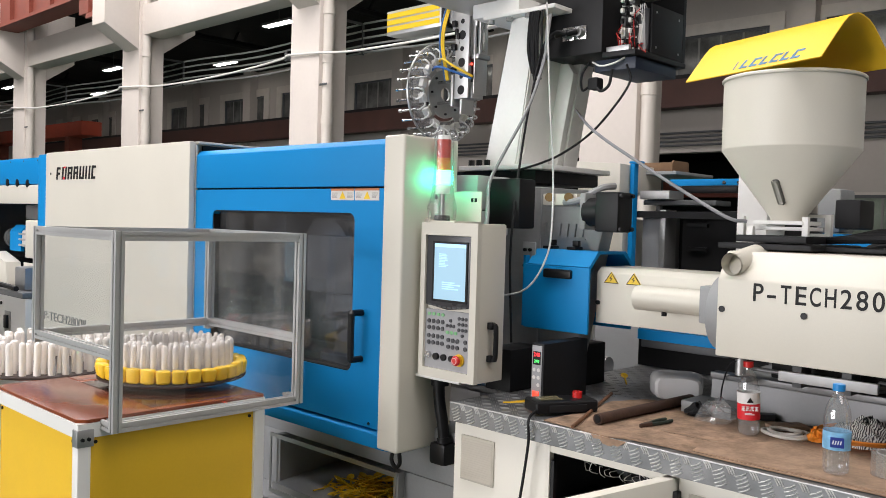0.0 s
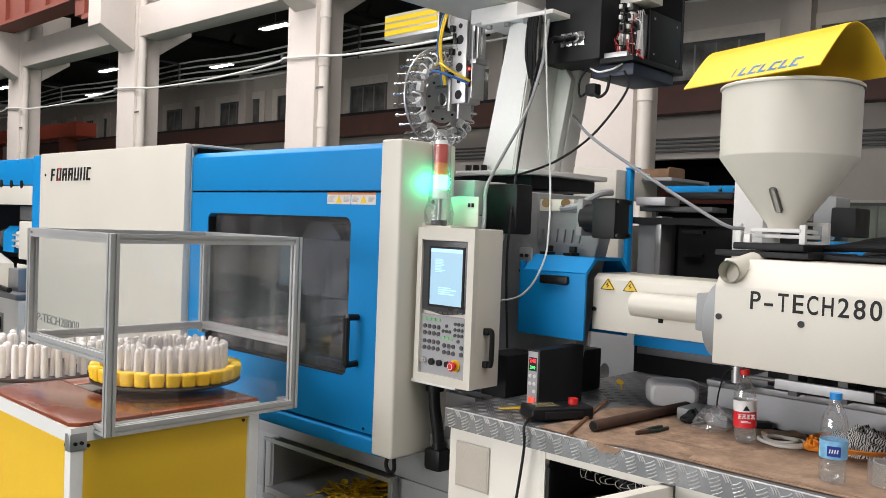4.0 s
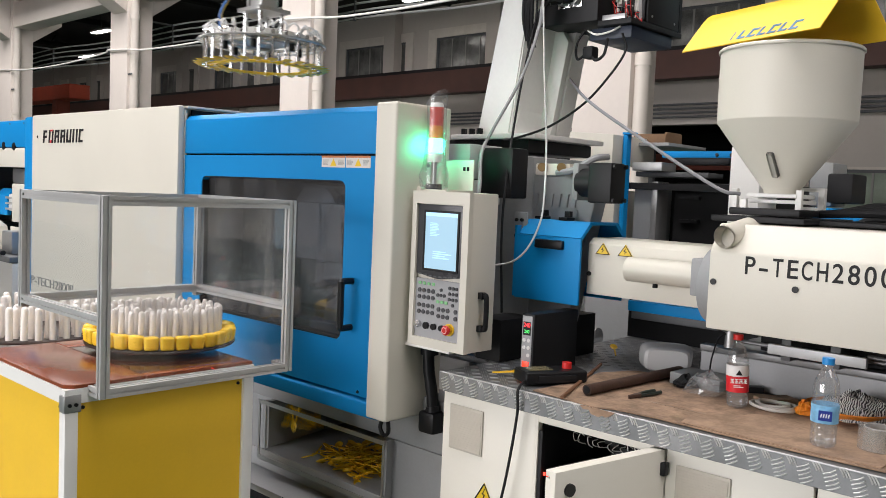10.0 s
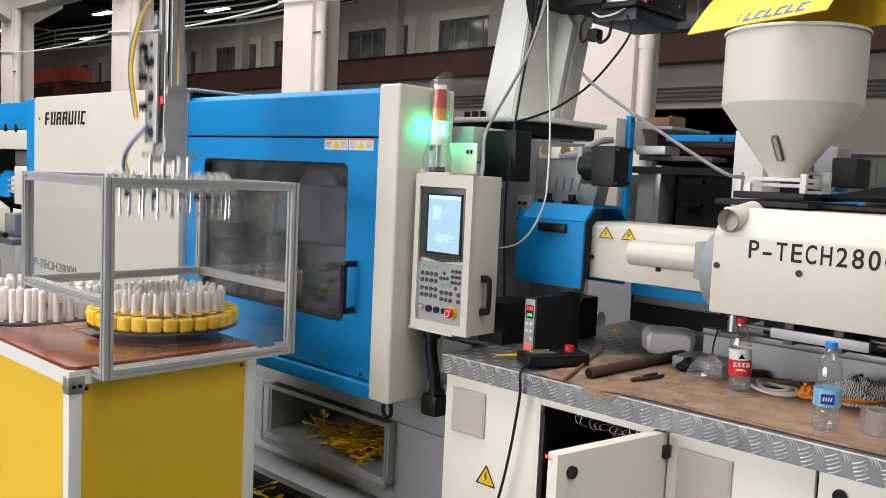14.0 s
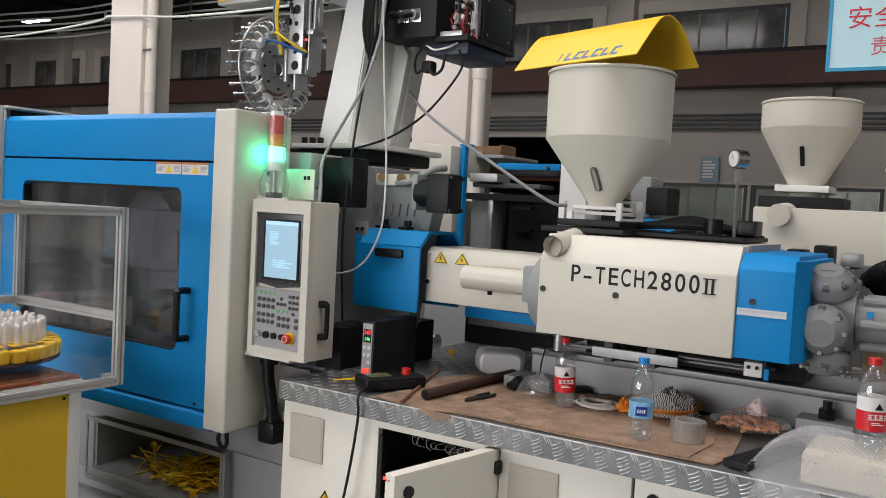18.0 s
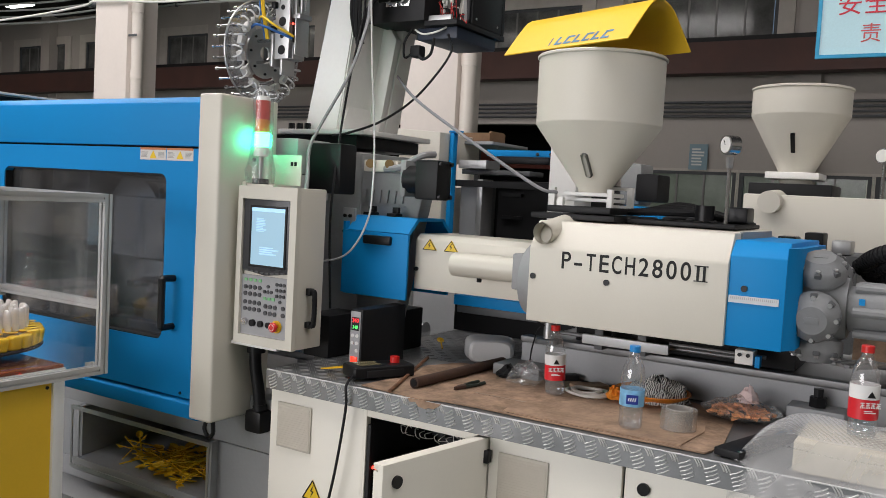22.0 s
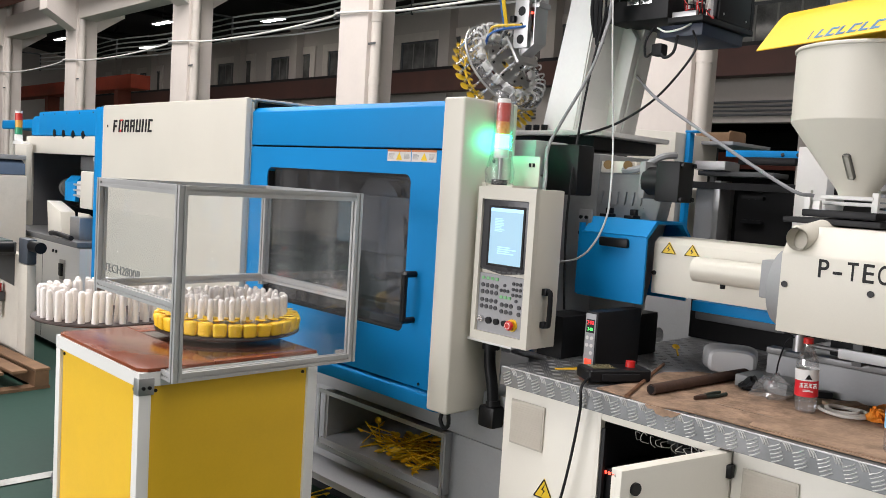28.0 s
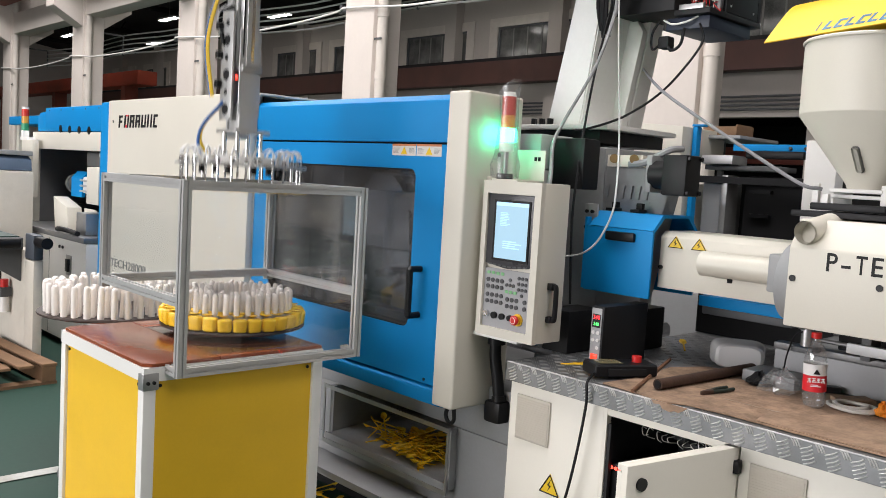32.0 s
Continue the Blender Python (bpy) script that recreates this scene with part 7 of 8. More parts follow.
# temperature controller and black boxes
t = thing("temperature_controller", pose(-1.825, 2.372, 0.921), "black controller box with red digits and buttons", "controller")
part("case", box(0, 0.052, 0.004, 0.27, 0, 0.212, 0.003), BLACKM, t)
part("fascia", box(0.004, 0.046, 0.0, 0.0035, 0.012, 0.205, 0.001), mat("fascia_grey", (0.30, 0.30, 0.31), 0.4), t)
part("display", box(0.009, 0.042, -0.0012, -0.0002, 0.138, 0.185), BLACK, t, smooth=0)
LEDR = mat("red_digits", (1.0, 0.03, 0.04), 0.4, emit=1.6, var=0)
LEDG = mat("green_digits", (0.08, 0.8, 0.15), 0.4, emit=2.0, var=0)
text("digits", "240", 0.021, pose(0.0255, -0.0015, 0.173, *FRONT), LEDR, t, width=0.028, depth=0.0003)
text("digits", "240", 0.016, pose(0.0255, -0.0015, 0.150, *FRONT), LEDG, t, width=0.022, depth=0.0003)
for r in range(3):
    for k in range(2):
        if r < 2 or k:
            part("button", cyl((0.016 + 0.019 * k, 0, 0.120 - 0.026 * r), (0.016 + 0.019 * k, -0.003, 0.120 - 0.026 * r), 0.0065, seg=12), mat("button_white", (0.6, 0.58, 0.57), 0.4), t)
part("rocker_switch", box(0.012, 0.040, -0.004, -0.0002, 0.020, 0.046, 0.002), mat("lit_red_switch", (1.0, 0.05, 0.02), 0.3, emit=0.7, var=0), t, "lit red rocker switch")
for k in range(3):
    part("screw", cyl((0.052, 0.03 + 0.1 * k, 0.012), (0.0535, 0.03 + 0.1 * k, 0.012), 0.003, seg=6), ZINC, t)
solid("black_case", box(-2.0, -1.88, 2.74, 2.93, 0.921, 1.085, 0.006), BLACKM, AT0, "plain black steel box behind the controller", "box")
solid("black_case", box(-2.10, -1.98, 2.45, 2.65, 0.921, 1.08, 0.006), BLACKM, AT0, "plain black drive housing on the deck", "box")

# teach pendant
t = thing("teach_pendant", pose(-1.735, 2.245, DZ, 0, 0, 62) @ Matrix.Diagonal((0.91, 0.93, 1, 1)), "black teach pendant with a red stop button lying on the deck", "teach pendant")
part("shell", box(0, 0.25, -0.075, 0.035, 0, 0.042, 0.012, 3), BLACK, t)
part("display", box(0.03, 0.12, -0.05, 0.015, 0.0425, 0.0435), mat("pendant_display", (0.16, 0.14, 0.08), 0.25), t)
part("stop_button", cyl((0.19, -0.02, 0.042), (0.19, -0.02, 0.062), 0.018), RED, t, "red stop button")
part("sticker", box(0.2505, 0.2512, -0.05, -0.02, 0.01, 0.034), WHITE, t)
part("hand_strap", box(0.05, 0.20, -0.082, -0.0755, 0.006, 0.03, 0.002), RUBBER, t)

# pipe, rod, tools
solid("steel_pipe", tube([(-1.47, 2.26, DZ + 0.0175), (-1.45, 2.56, DZ + 0.0175), (-1.432, 2.84, DZ + 0.0175)], 0.017, 18, 4), RUST, AT0, "dark rusty steel pipe lying on cardboard", "pipe")
solid("pipe_mouth", cyl((-1.4702, 2.2585, DZ + 0.0175), (-1.4698, 2.2605, DZ + 0.0175), 0.013, seg=16), BLACK, AT0, "dark open end of the steel pipe", "pipe end")
solid("threaded_rod", tube([(-1.49, 2.155, DZ + 0.006), (-1.60, 2.44, DZ + 0.006), (-1.70, 2.70, DZ + 0.006)], 0.006, 8, 4), mat("orange_rust", (0.15, 0.07, 0.035), 0.8, var=0.3, scale=25, bump=0.3), AT0, "rusty threaded rod lying on cardboard", "rod")
t = thing("pliers", pose(-1.36, 2.33, DZ, 0, 0, 84), "dark green handled pliers lying on cardboard", "pliers")
part("handle", tube([(0.05, 0.006, 0.006), (0.10, 0.014, 0.006), (0.15, 0.012, 0.006)], 0.006), mat("green_grip", (0.020, 0.028, 0.022), 0.5), t)
part("handle", tube([(0.05, -0.006, 0.006), (0.10, -0.014, 0.006), (0.15, -0.012, 0.006)], 0.006), mat("green_grip", (0.020, 0.028, 0.022)), t)
part("jaws", prism([(0, -0.003), (0.05, -0.011), (0.06, 0), (0.05, 0.011), (0, 0.003)], "z", 0.001, 0.012, 0.001), RUST, t)
for k in range(3):
    m_ = bmesh.new()
    spoon(m_, pose(0, 0, 0, 0, 0, 0), 0.13)
    solid("loose_spoon", m_, YELLOWPL, pose(-1.845 + 0.012 * k, 2.25 + 0.03 * k, 0.9245 + 0.009, 0, 0, -30 + 12 * k), "yellow moulded spoon on the tread plate", "spoon", "loose spoons", smooth=0)
m_ = bmesh.new()
spoon(m_, pose(0, 0, 0), 0.05)
solid("loose_spoon", m_, YELLOWPL, pose(-1.76, 2.90, 0.933, 20, 0, 40), "yellow moulded spoon by the black box", "spoon", "loose spoons", smooth=0)

# milky container on its side
def tub(m):
    """A rounded oblong tub that lies on its side, with its mouth open and a rolled rim."""
    bm = bmesh.new()
    rings = []
    for y, k in ((-0.052, 1.06), (-0.048, 1.09), (-0.043, 1.04), (-0.02, 1.0), (0.03, 0.96), (0.048, 0.92), (0.056, 0.80), (0.056, 0.0), (0.052, 0.0), (0.050, 0.78), (0.028, 0.93), (-0.045, 0.98), (-0.052, 1.0)):
        ring = []
        for i in range(28):
            a = 2 * math.pi * i / 28
            u, v = math.cos(a), math.sin(a)
            ring.append(bm.verts.new((0.088 * k * math.copysign(abs(u) ** 0.5, u), y, 0.050 + 0.046 * k * math.copysign(abs(v) ** 0.5, v))))
        rings.append(ring)
    for a, b in zip(rings, rings[1:]):
        for i in range(28):
            bm.faces.new((a[i], a[(i + 1) % 28], b[(i + 1) % 28], b[i]))
    bmesh.ops.remove_doubles(bm, verts=bm.verts, dist=0.0004)
    ob = solid("plastic_container", bm, glass("milky_tub", (0.92, 0.92, 0.91), 0.3, 0.28, 0.06), m, "milky translucent plastic tub lying on its side", "container")
    ob.visible_shadow = False
    return ob


tub(pose(-1.50, 2.82, 0.926, 0, 0, 212))


def crumple(name, x, y, z, r, h, material, label, category, seed, seg=16, rows=7, amp=0.35):
    rn = random.Random(seed)
    bm = bmesh.new()
    rings = []
    for j in range(rows):
        a = math.pi / 2 * j / (rows - 1)
        rings.append([bm.verts.new((r * math.cos(a) * math.cos(2 * math.pi * k / seg) * rn.uniform(1 - amp, 1 + amp * 0.5), r * math.cos(a) * math.sin(2 * math.pi * k / seg) * rn.uniform(1 - amp, 1 + amp * 0.5), max(0.001, h * math.sin(a) * rn.uniform(1 - amp, 1 + amp)))) for k in range(seg)])
    for a, b in zip(rings, rings[1:]):
        for k in range(seg):
            bm.faces.new((a[k], a[(k + 1) % seg], b[(k + 1) % seg], b[k]))
    bm.faces.new(rings[-1])
    return solid(name, bm, material, pose(x, y, z), label, category, smooth=0)


FILM = glass("crumpled_film", (0.85, 0.86, 0.87), 0.2, 0.86, 0.12)
f_ = crumple("plastic_film", -1.25, 2.63, DZ, 0.075, 0.06, FILM, "crumpled clear plastic film", "plastic film", 3)
f_.visible_shadow = False
crumple("work_glove", -1.33, 2.66, DZ, 0.05, 0.035, RUBBER, "black rubber glove in a heap", "glove", 4)
solid("wrench_head", box(-0.06, 0.06, -0.018, 0.018, 0, 0.022, 0.006), BLACKM, pose(-1.17, 2.74, DZ, 0, 0, 40), "small black clamp on the cardboard", "clamp")
solid("cardboard_offcut", box(-0.06, 0.06, -0.03, 0.03, 0, 0.012, 0.002), CARD, pose(-1.05, 2.70, DZ, 0, 0, 55), "folded piece of brown cardboard", "cardboard")

# coil of white hose
bm_ = bmesh.new()
for k, (r_, ox, oy) in enumerate(((0.070, 0.0, 0.0), (0.058, 0.005, 0.004), (0.046, -0.004, 0.006))):
    tube([(ox + r_ * math.cos(i * 0.3307), oy + 0.86 * r_ * math.sin(i * 0.3307), 0.0060 + 0.002 * k + 0.002 * math.sin(i * 0.66 + k)) for i in range(20)], 0.0055, 8, 1, bm=bm_)
solid("hose_coil", bm_, mat("white_hose", (0.66, 0.63, 0.58), 0.4), pose(-1.015, 2.60, DZ + 0.0015), "coil of translucent white hose", "hose")

# orange dish with striped cloth
t = thing("orange_dish", pose(-0.82, 2.66, DZ), "shallow orange woven dish", "dish")
ORW = mat("orange_weave", (0.75, 0.24, 0.02), 0.5, var=0.3, scale=60, bump=0.6, bscale=120)
part("bowl", lathe([(0.05, 0), (0.09, 0.008), (0.118, 0.032), (0.121, 0.034), (0.119, 0.037), (0.088, 0.014), (0, 0.006)], 30), ORW, t)
ST = bpy.data.materials.new("black_white_stripes")
ST.use_nodes = True
_n = ST.node_tree
_w = _n.nodes.new("ShaderNodeTexWave")
_w.inputs["Scale"].default_value, _w.inputs["Distortion"].default_value, _w.inputs["Detail"].default_value, _w.inputs["Detail Scale"].default_value = 52, 11.0, 2, 0.9
_r = _n.nodes.new("ShaderNodeValToRGB")
_r.color_ramp.interpolation = "CONSTANT"
_r.color_ramp.elements[0].color = (0.02, 0.02, 0.025, 1)
_r.color_ramp.elements[1].color, _r.color_ramp.elements[1].position = (0.62, 0.62, 0.6, 1), 0.45
_c = _n.nodes.new("ShaderNodeTexCoord")
_n.links.new(_c.outputs["Object"], _w.inputs["Vector"])
_n.links.new(_w.outputs["Fac"], _r.inputs[0])
_n.links.new(_r.outputs[0], _n.nodes["Principled BSDF"].inputs["Base Color"])
_n.nodes["Principled BSDF"].inputs["Roughness"].default_value = 0.85
crumple("striped_cloth", -0.805, 2.665, DZ + 0.012, 0.106, 0.064, ST, "crumpled black and white striped cloth in the dish", "cloth", 6, 18, 7, 0.22)

crumple("orange_net", -0.925, 2.60, DZ + 0.002, 0.03, 0.035, ORW, "crumpled orange net beside the dish", "net", 15, 12, 6, 0.3)
solid("cardboard_flap", prism([(-1.12, 2.21), (-0.98, 2.206), (-0.60, 2.215), (-0.585, 2.40), (-0.62, 2.56), (-0.78, 2.60), (-0.98, 2.55), (-1.05, 2.40), (-1.14, 2.33)], "z", 0.9270, 0.9300), mat("pale_cardboard", (0.30, 0.20, 0.135), 0.85, var=0.4, scale=11, bump=0.3, bscale=80, dirt=0.9), AT0, "torn second layer of stained cardboard", "cardboard")
# roll of packing tape
t = thing("tape_roll", pose(-0.652, 2.372, DZ + 0.0035), "roll of clear brown packing tape", "tape")
TAPE = glass("tape_clear", (0.90, 0.86, 0.80), 0.15, 0.80, 0.10)
part("tape", lathe([(0.038, 0.001), (0.05, 0.001), (0.05, 0.058), (0.038, 0.058), (0.038, 0.001)], 36), TAPE, t)
part("core", lathe([(0.034, 0), (0.0375, 0), (0.0375, 0.0595), (0.034, 0.0595), (0.034, 0)], 36), glass("tape_core", (0.88, 0.84, 0.78), 0.3, 0.62, 0.05), t)

# food in a clear tray
t = thing("snack_tray", pose(-0.545, 2.655, DZ, 0, 0, 15), "clear plastic tray of orange snacks in a bag", "food tray")
tr2 = part("tray", lathe([(0.02, 0), (0.085, 0.004), (0.115, 0.024), (0.118, 0.026), (0.114, 0.026), (0.083, 0.008), (0, 0.005)], 26), PET, t)
tr2.visible_shadow = False
SNK = mat("orange_snack", (0.90, 0.42, 0.20), 0.45, var=0.45, scale=45, bump=0.5, bscale=90)
sn = bmesh.new()
rnd = random.Random(8)
for k in range(70):
    a, rr = rnd.uniform(0, 6.28), 0.085 * rnd.random() ** 0.5
    m_ = pose(rr * math.cos(a), rr * math.sin(a), 0.018 + 0.022 * (1 - rr / 0.08) * rnd.random(), rnd.uniform(-20, 20), rnd.uniform(-20, 20), rnd.uniform(0, 360)) @ Matrix.Diagonal((0.022, 0.010, 0.008, 1))
    bmesh.ops.create_icosphere(sn, subdivisions=1, radius=1, matrix=m_)
tagged(part("snack_heap", sn, SNK, t), kind="stuff")
kb = crumple("bag_knot", 0, 0, 0, 0.036, 0.040, mat("pink_film", (0.75, 0.60, 0.58), 0.3), "knotted pink plastic bag end", "", 9, 10, 5, 0.4)
kb.parent = t
fb_ = crumple("bag_film", 0, 0, 0, 0.10, 0.050, glass("pink_bag_film", (0.95, 0.90, 0.88), 0.3, 0.86, 0.06), "thin pink bag drawn over the tray", "", 12, 18, 6, 0.2)
fb_.parent = t
fb_.matrix_local = pose(0.0, 0.01, 0.010)
fb_.visible_shadow = False
kb.matrix_local = pose(0.02, 0.02, 0.045)
bs = bmesh.new()
for k in range(40):
    a = rnd.uniform(-0.6, 2.4)
    rr = rnd.uniform(0.085, 0.115)
    bmesh.ops.create_uvsphere(bs, u_segments=8, v_segments=5, radius=0.010, matrix=pose(rr * math.cos(a), rr * math.sin(a), rnd.uniform(0.015, 0.035)) @ Matrix.Diagonal((1, 1, 0.6, 1)))
bb = tagged(part("bubble_film", bs, BAG, t, "bubble film"), kind="stuff")
bb.visible_shadow = False

# black bar, wrapped foam block
solid("black_bar", box(-0.20, 0.20, -0.035, 0.035, 0, 0.020, 0.003), BLACKM, pose(-0.425, 2.40, 0.924, 0, 0, 74), "flat black steel bar lying on the deck", "bar")
t = thing("wrapped_block", pose(-0.10, 2.40, 0.921), "cream foam block under bubble wrap", "packed block")
part("foam", box(-0.225, 0.36, -0.195, 0.035, 0.0, 0.082, 0.012, 3), mat("cream_foam", (0.52, 0.475, 0.375), 0.7, var=0.06, bump=0.2, bscale=40), t)
WRAP = glass("bubble_wrap", (0.92, 0.92, 0.92), 0.4, 0.76, 0.04, 0.42)


def wrap_height(x, y):
    """Height of the wrap over the deck: flat on the block, sloping off its end and its front."""
    z = 0.092 + 0.003 * math.sin(31 * x + 17 * y)
    if x < -0.24:
        z -= 0.10 * min(1.0, ((-0.24 - x) / 0.13)) ** 1.8
    if y < -0.20:
        z -= 2.2 * (-0.20 - y)
    return max(z, 0.005 if y > -0.236 else -0.30) + 0.006 * noise.noise((9 * x, 9 * y, 2.0))


wr = bmesh.new()
cols = 34
rows_ = []
for i in range(cols):
    x = -0.37 + 0.76 * i / (cols - 1)
    row = []
    for j in range(30):
        s = j / 29
        if s < 0.66:
            y = 0.07 - 0.305 * s / 0.66
            z = wrap_height(x, y)
        else:
            f = (s - 0.66) / 0.34
            y = -0.235 - 0.035 * math.sin(f * 2.2) - 0.012 * math.sin(14 * x)
            z = wrap_height(x, -0.235) - 0.20 * f
        if x < -0.30:
            y += (-0.30 - x) * 0.9 * (1 if y < 0 else -0.6)
        row.append(wr.verts.new((x + 0.006 * noise.noise((6 * x, 12 * s, 5.0)), y, z)))
    rows_.append(row)
for a, b in zip(rows_, rows_[1:]):
    for j in range(29):
        wr.faces.new((a[j], a[j + 1], b[j + 1], b[j]))
wp = part("bubble_wrap", wr, WRAP, t, "hazy bubble wrap sheet hanging over the deck edge")
bs = bmesh.new()
for i in range(54):
    for j in range(18):
        x, y = -0.35 + 0.0134 * i + 0.0067 * (j % 2), -0.215 + 0.0150 * j
        z = wrap_height(x, y) + 0.002
        v = [bs.verts.new((x + 0.0052 * math.cos(k * 1.0472), y + 0.0052 * math.sin(k * 1.0472), z)) for k in range(6)]
        top = bs.verts.new((x, y, z + 0.0042))
        for k in range(6):
            bs.faces.new((v[k], v[(k + 1) % 6], top))
bb = tagged(part("bubble_layer", bs, glass("bubble_film", (0.96, 0.96, 0.96), 0.4, 0.88, 0.04), t, "air bubbles of the wrap"), kind="stuff")
wp.visible_shadow = bb.visible_shadow = False
# open cardboard box and stacked strips on the beam behind the motor
t = thing("cardboard_box", pose(-0.10, 3.02, 1.10, 0, 0, -12), "open brown cardboard box on the machine bed", "box")
for nm, b_ in (("side", (-0.16, 0.22, -0.12, -0.116, 0, 0.075)), ("side", (-0.16, 0.22, 0.116, 0.12, 0, 0.085)), ("side", (-0.16, -0.156, -0.115, 0.115, 0, 0.08)), ("side", (0.216, 0.22, -0.115, 0.115, 0, 0.08)), ("bottom", (-0.155, 0.215, -0.115, 0.115, 0, 0.004))):
    part(nm, box(*b_), CARD, t, smooth=0)
t = thing("steel_strips", pose(-0.235, 2.86, 1.10, 0, 0, 58), "short stack of grey steel strips on the rail", "strips")
for k in range(4):
    part("strip", box(-0.10, 0.09, -0.045 + 0.024 * k, -0.025 + 0.024 * k, 0.002, 0.012, 0.002), (ZINC, GREYP)[k % 2], t)


# ---- machine standing further along the line ----
def far_machine():
    t = thing("moulding_machine", pose(-8.0, 2.6, 0), "cream and blue moulding machine further down the line", "machine")
    part("top_cover", box(-0.12, 1.2, 0.0, 0.8, 1.745, 1.955, 0.015), BLUE, t, "blue top cover")
    part("cover_nose", prism([(-0.40, 1.75), (-0.40, 1.88), (-0.34, 1.92), (-0.125, 1.93), (-0.125, 1.75)], "y", 0.03, 0.7, 0.01), BLUE, t, "blue cover nose")
    for k in range(4):
        part("cable_notch", cyl((0.28 + 0.215 * k, -0.004, 1.768 - 0.005 * k), (0.28 + 0.215 * k, 0.02, 1.768 - 0.005 * k), 0.032, seg=14), BLACK, t)
    for k in range(5):
        part("cover_screw", cyl((0.0 + 0.28 * k, -0.002, 1.93), (0.0 + 0.28 * k, 0.01, 1.93), 0.008, seg=8), GREYDK, t)
    part("header", box(-0.40, 1.25, 0.0, 0.06, 1.59, 1.742, 0.008), CREAM, t)
    part("corner_post", box(-0.44, -0.40, 0.0, 0.06, 0.92, 1.742, 0.004), CREAM, t)
    door = part("guard_door", box(-0.47, -0.16, -0.09, -0.03, 1.15, 1.665, 0.015), CREAM, t, "cream guard door with a black handle")
    part("door_handle", tube([(-0.27, -0.09, 1.36), (-0.27, -0.14, 1.355), (-0.27, -0.14, 1.255), (-0.27, -0.09, 1.25)], 0.014, 8, 3), BLACK, door)
    # side sheet and black backing carry the recess's shade in their colours
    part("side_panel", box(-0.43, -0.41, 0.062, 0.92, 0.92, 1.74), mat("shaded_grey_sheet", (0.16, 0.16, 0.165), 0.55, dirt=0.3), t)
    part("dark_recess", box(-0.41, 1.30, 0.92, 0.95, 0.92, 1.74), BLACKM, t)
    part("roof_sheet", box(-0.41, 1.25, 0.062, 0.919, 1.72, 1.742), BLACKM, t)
    part("platen", box(0.30, 1.20, 0.40, 0.88, 0.92, 1.58, 0.02), CAST, t)
    part("platen_cap", box(0.34, 1.18, 0.20, 0.395, 1.46, 1.585, 0.02), ZINC, t)
    part("cap_light", cyl((0.66, 0.196, 1.565), (0.66, 0.2, 1.565), 0.02, seg=10), WHITE, t)
    for k in range(2):
        part("hinge", box(0.60 + 0.2 * k, 0.68 + 0.2 * k, 0.19, 0.198, 1.425, 1.455), BLACK, t)
    guard = part("nozzle_guard", prism([(0.05, 1.20), (0.05, 1.36), (0.10, 1.415), (0.26, 1.415), (0.31, 1.36), (0.31, 1.20), (0.28, 1.20), (0.28, 1.35), (0.25, 1.39), (0.11, 1.39), (0.08, 1.35), (0.08, 1.20)], "x", 0.42, 0.66), BLUE, t, "blue sheet nozzle guard")
    part("nozzle", cyl((0.18, 0.16, 1.30), (0.50, 0.16, 1.30), 0.045), CAST, t)
    part("nozzle_flange", cyl((0.20, 0.16, 1.30), (0.25, 0.16, 1.30), 0.085), CAST, t)
    part("barrel_cover", box(0.60, 1.05, 0.06, 0.28, 1.235, 1.375, 0.02), WHITE, t)
    for k in range(3):
        part("rail", box(0.62, 1.05, 0.045, 0.058, 1.245 + 0.045 * k, 1.262 + 0.045 * k, 0.003), ALU, t)
    part("end_guard", box(1.16, 1.40, -0.10, 0.12, 1.175, 1.465, 0.012), CREAM, t)
    part("chute", prism([(0.48, 0.93), (0.43, 1.195), (0.75, 1.12), (0.80, 0.93)], "y", -0.10, 0.02, 0.006), CREAM, t)
    part("chute_side", prism([(0.03, 0.93), (0.03, 1.12), (0.12, 1.05), (0.12, 0.93)], "x", 0.78, 1.02, 0.004), CREAM, t)
    part("servo", box(-0.15, 0.22, 0.15, 0.45, 0.93, 1.12, 0.01), BLACKM, t)
    part("deck", box(-0.34, 1.4, -0.20, 0.95, 0.88, 0.925, 0.006), TREAD, t)
    part("cabinet", box(-0.30, 1.4, -0.18, 0.9, 0.06, 0.878, 0.01), WHITE, t)
    part("door_gap", box(0.60, 0.606, -0.1815, -0.1795, 0.08, 0.86), GREYDK, t, smooth=0)
    for x in (0.24, 0.35, 0.85, 0.92):
        part("button", cyl((x, -0.18, 0.81), (x, -0.19, 0.81), 0.013, seg=10), BLACK, t)
    part("switch_plate", box(1.0, 1.12, -0.186, -0.1805, 0.60, 0.76, 0.003), ZINC, t)
    part("main_switch", box(1.03, 1.09, -0.205, -0.187, 0.63, 0.73, 0.004), BLACK, t)
    part("plinth", box(-0.28, 1.38, -0.10, 0.85, 0, 0.06), BLACKM, t)
    part("valve_block", box(1.02, 1.22, -0.12, 0.05, 0.927, 1.10, 0.01), ZINC, t)
    for k in range(3):
        part("valve_knob", cyl((1.02, -0.06, 0.96 + 0.05 * k), (0.95, -0.08, 0.96 + 0.05 * k), 0.015, seg=8), BLACK, t)
    part("cable_heap", tube([(0.75, -0.17, 0.945), (0.9, -0.19, 0.955), (1.05, -0.18, 0.95), (1.25, -0.19, 0.945)], 0.02), RUBBER, t)
    s_ = thing("signal_tower", pose(-8.50, 2.55, 1.69), "dark signal lamp with red, amber and green lenses", "signal lamp")
    part("socket", box(-0.03, 0.03, -0.03, 0.03, 0, 0.06, 0.005), WHITE, s_)
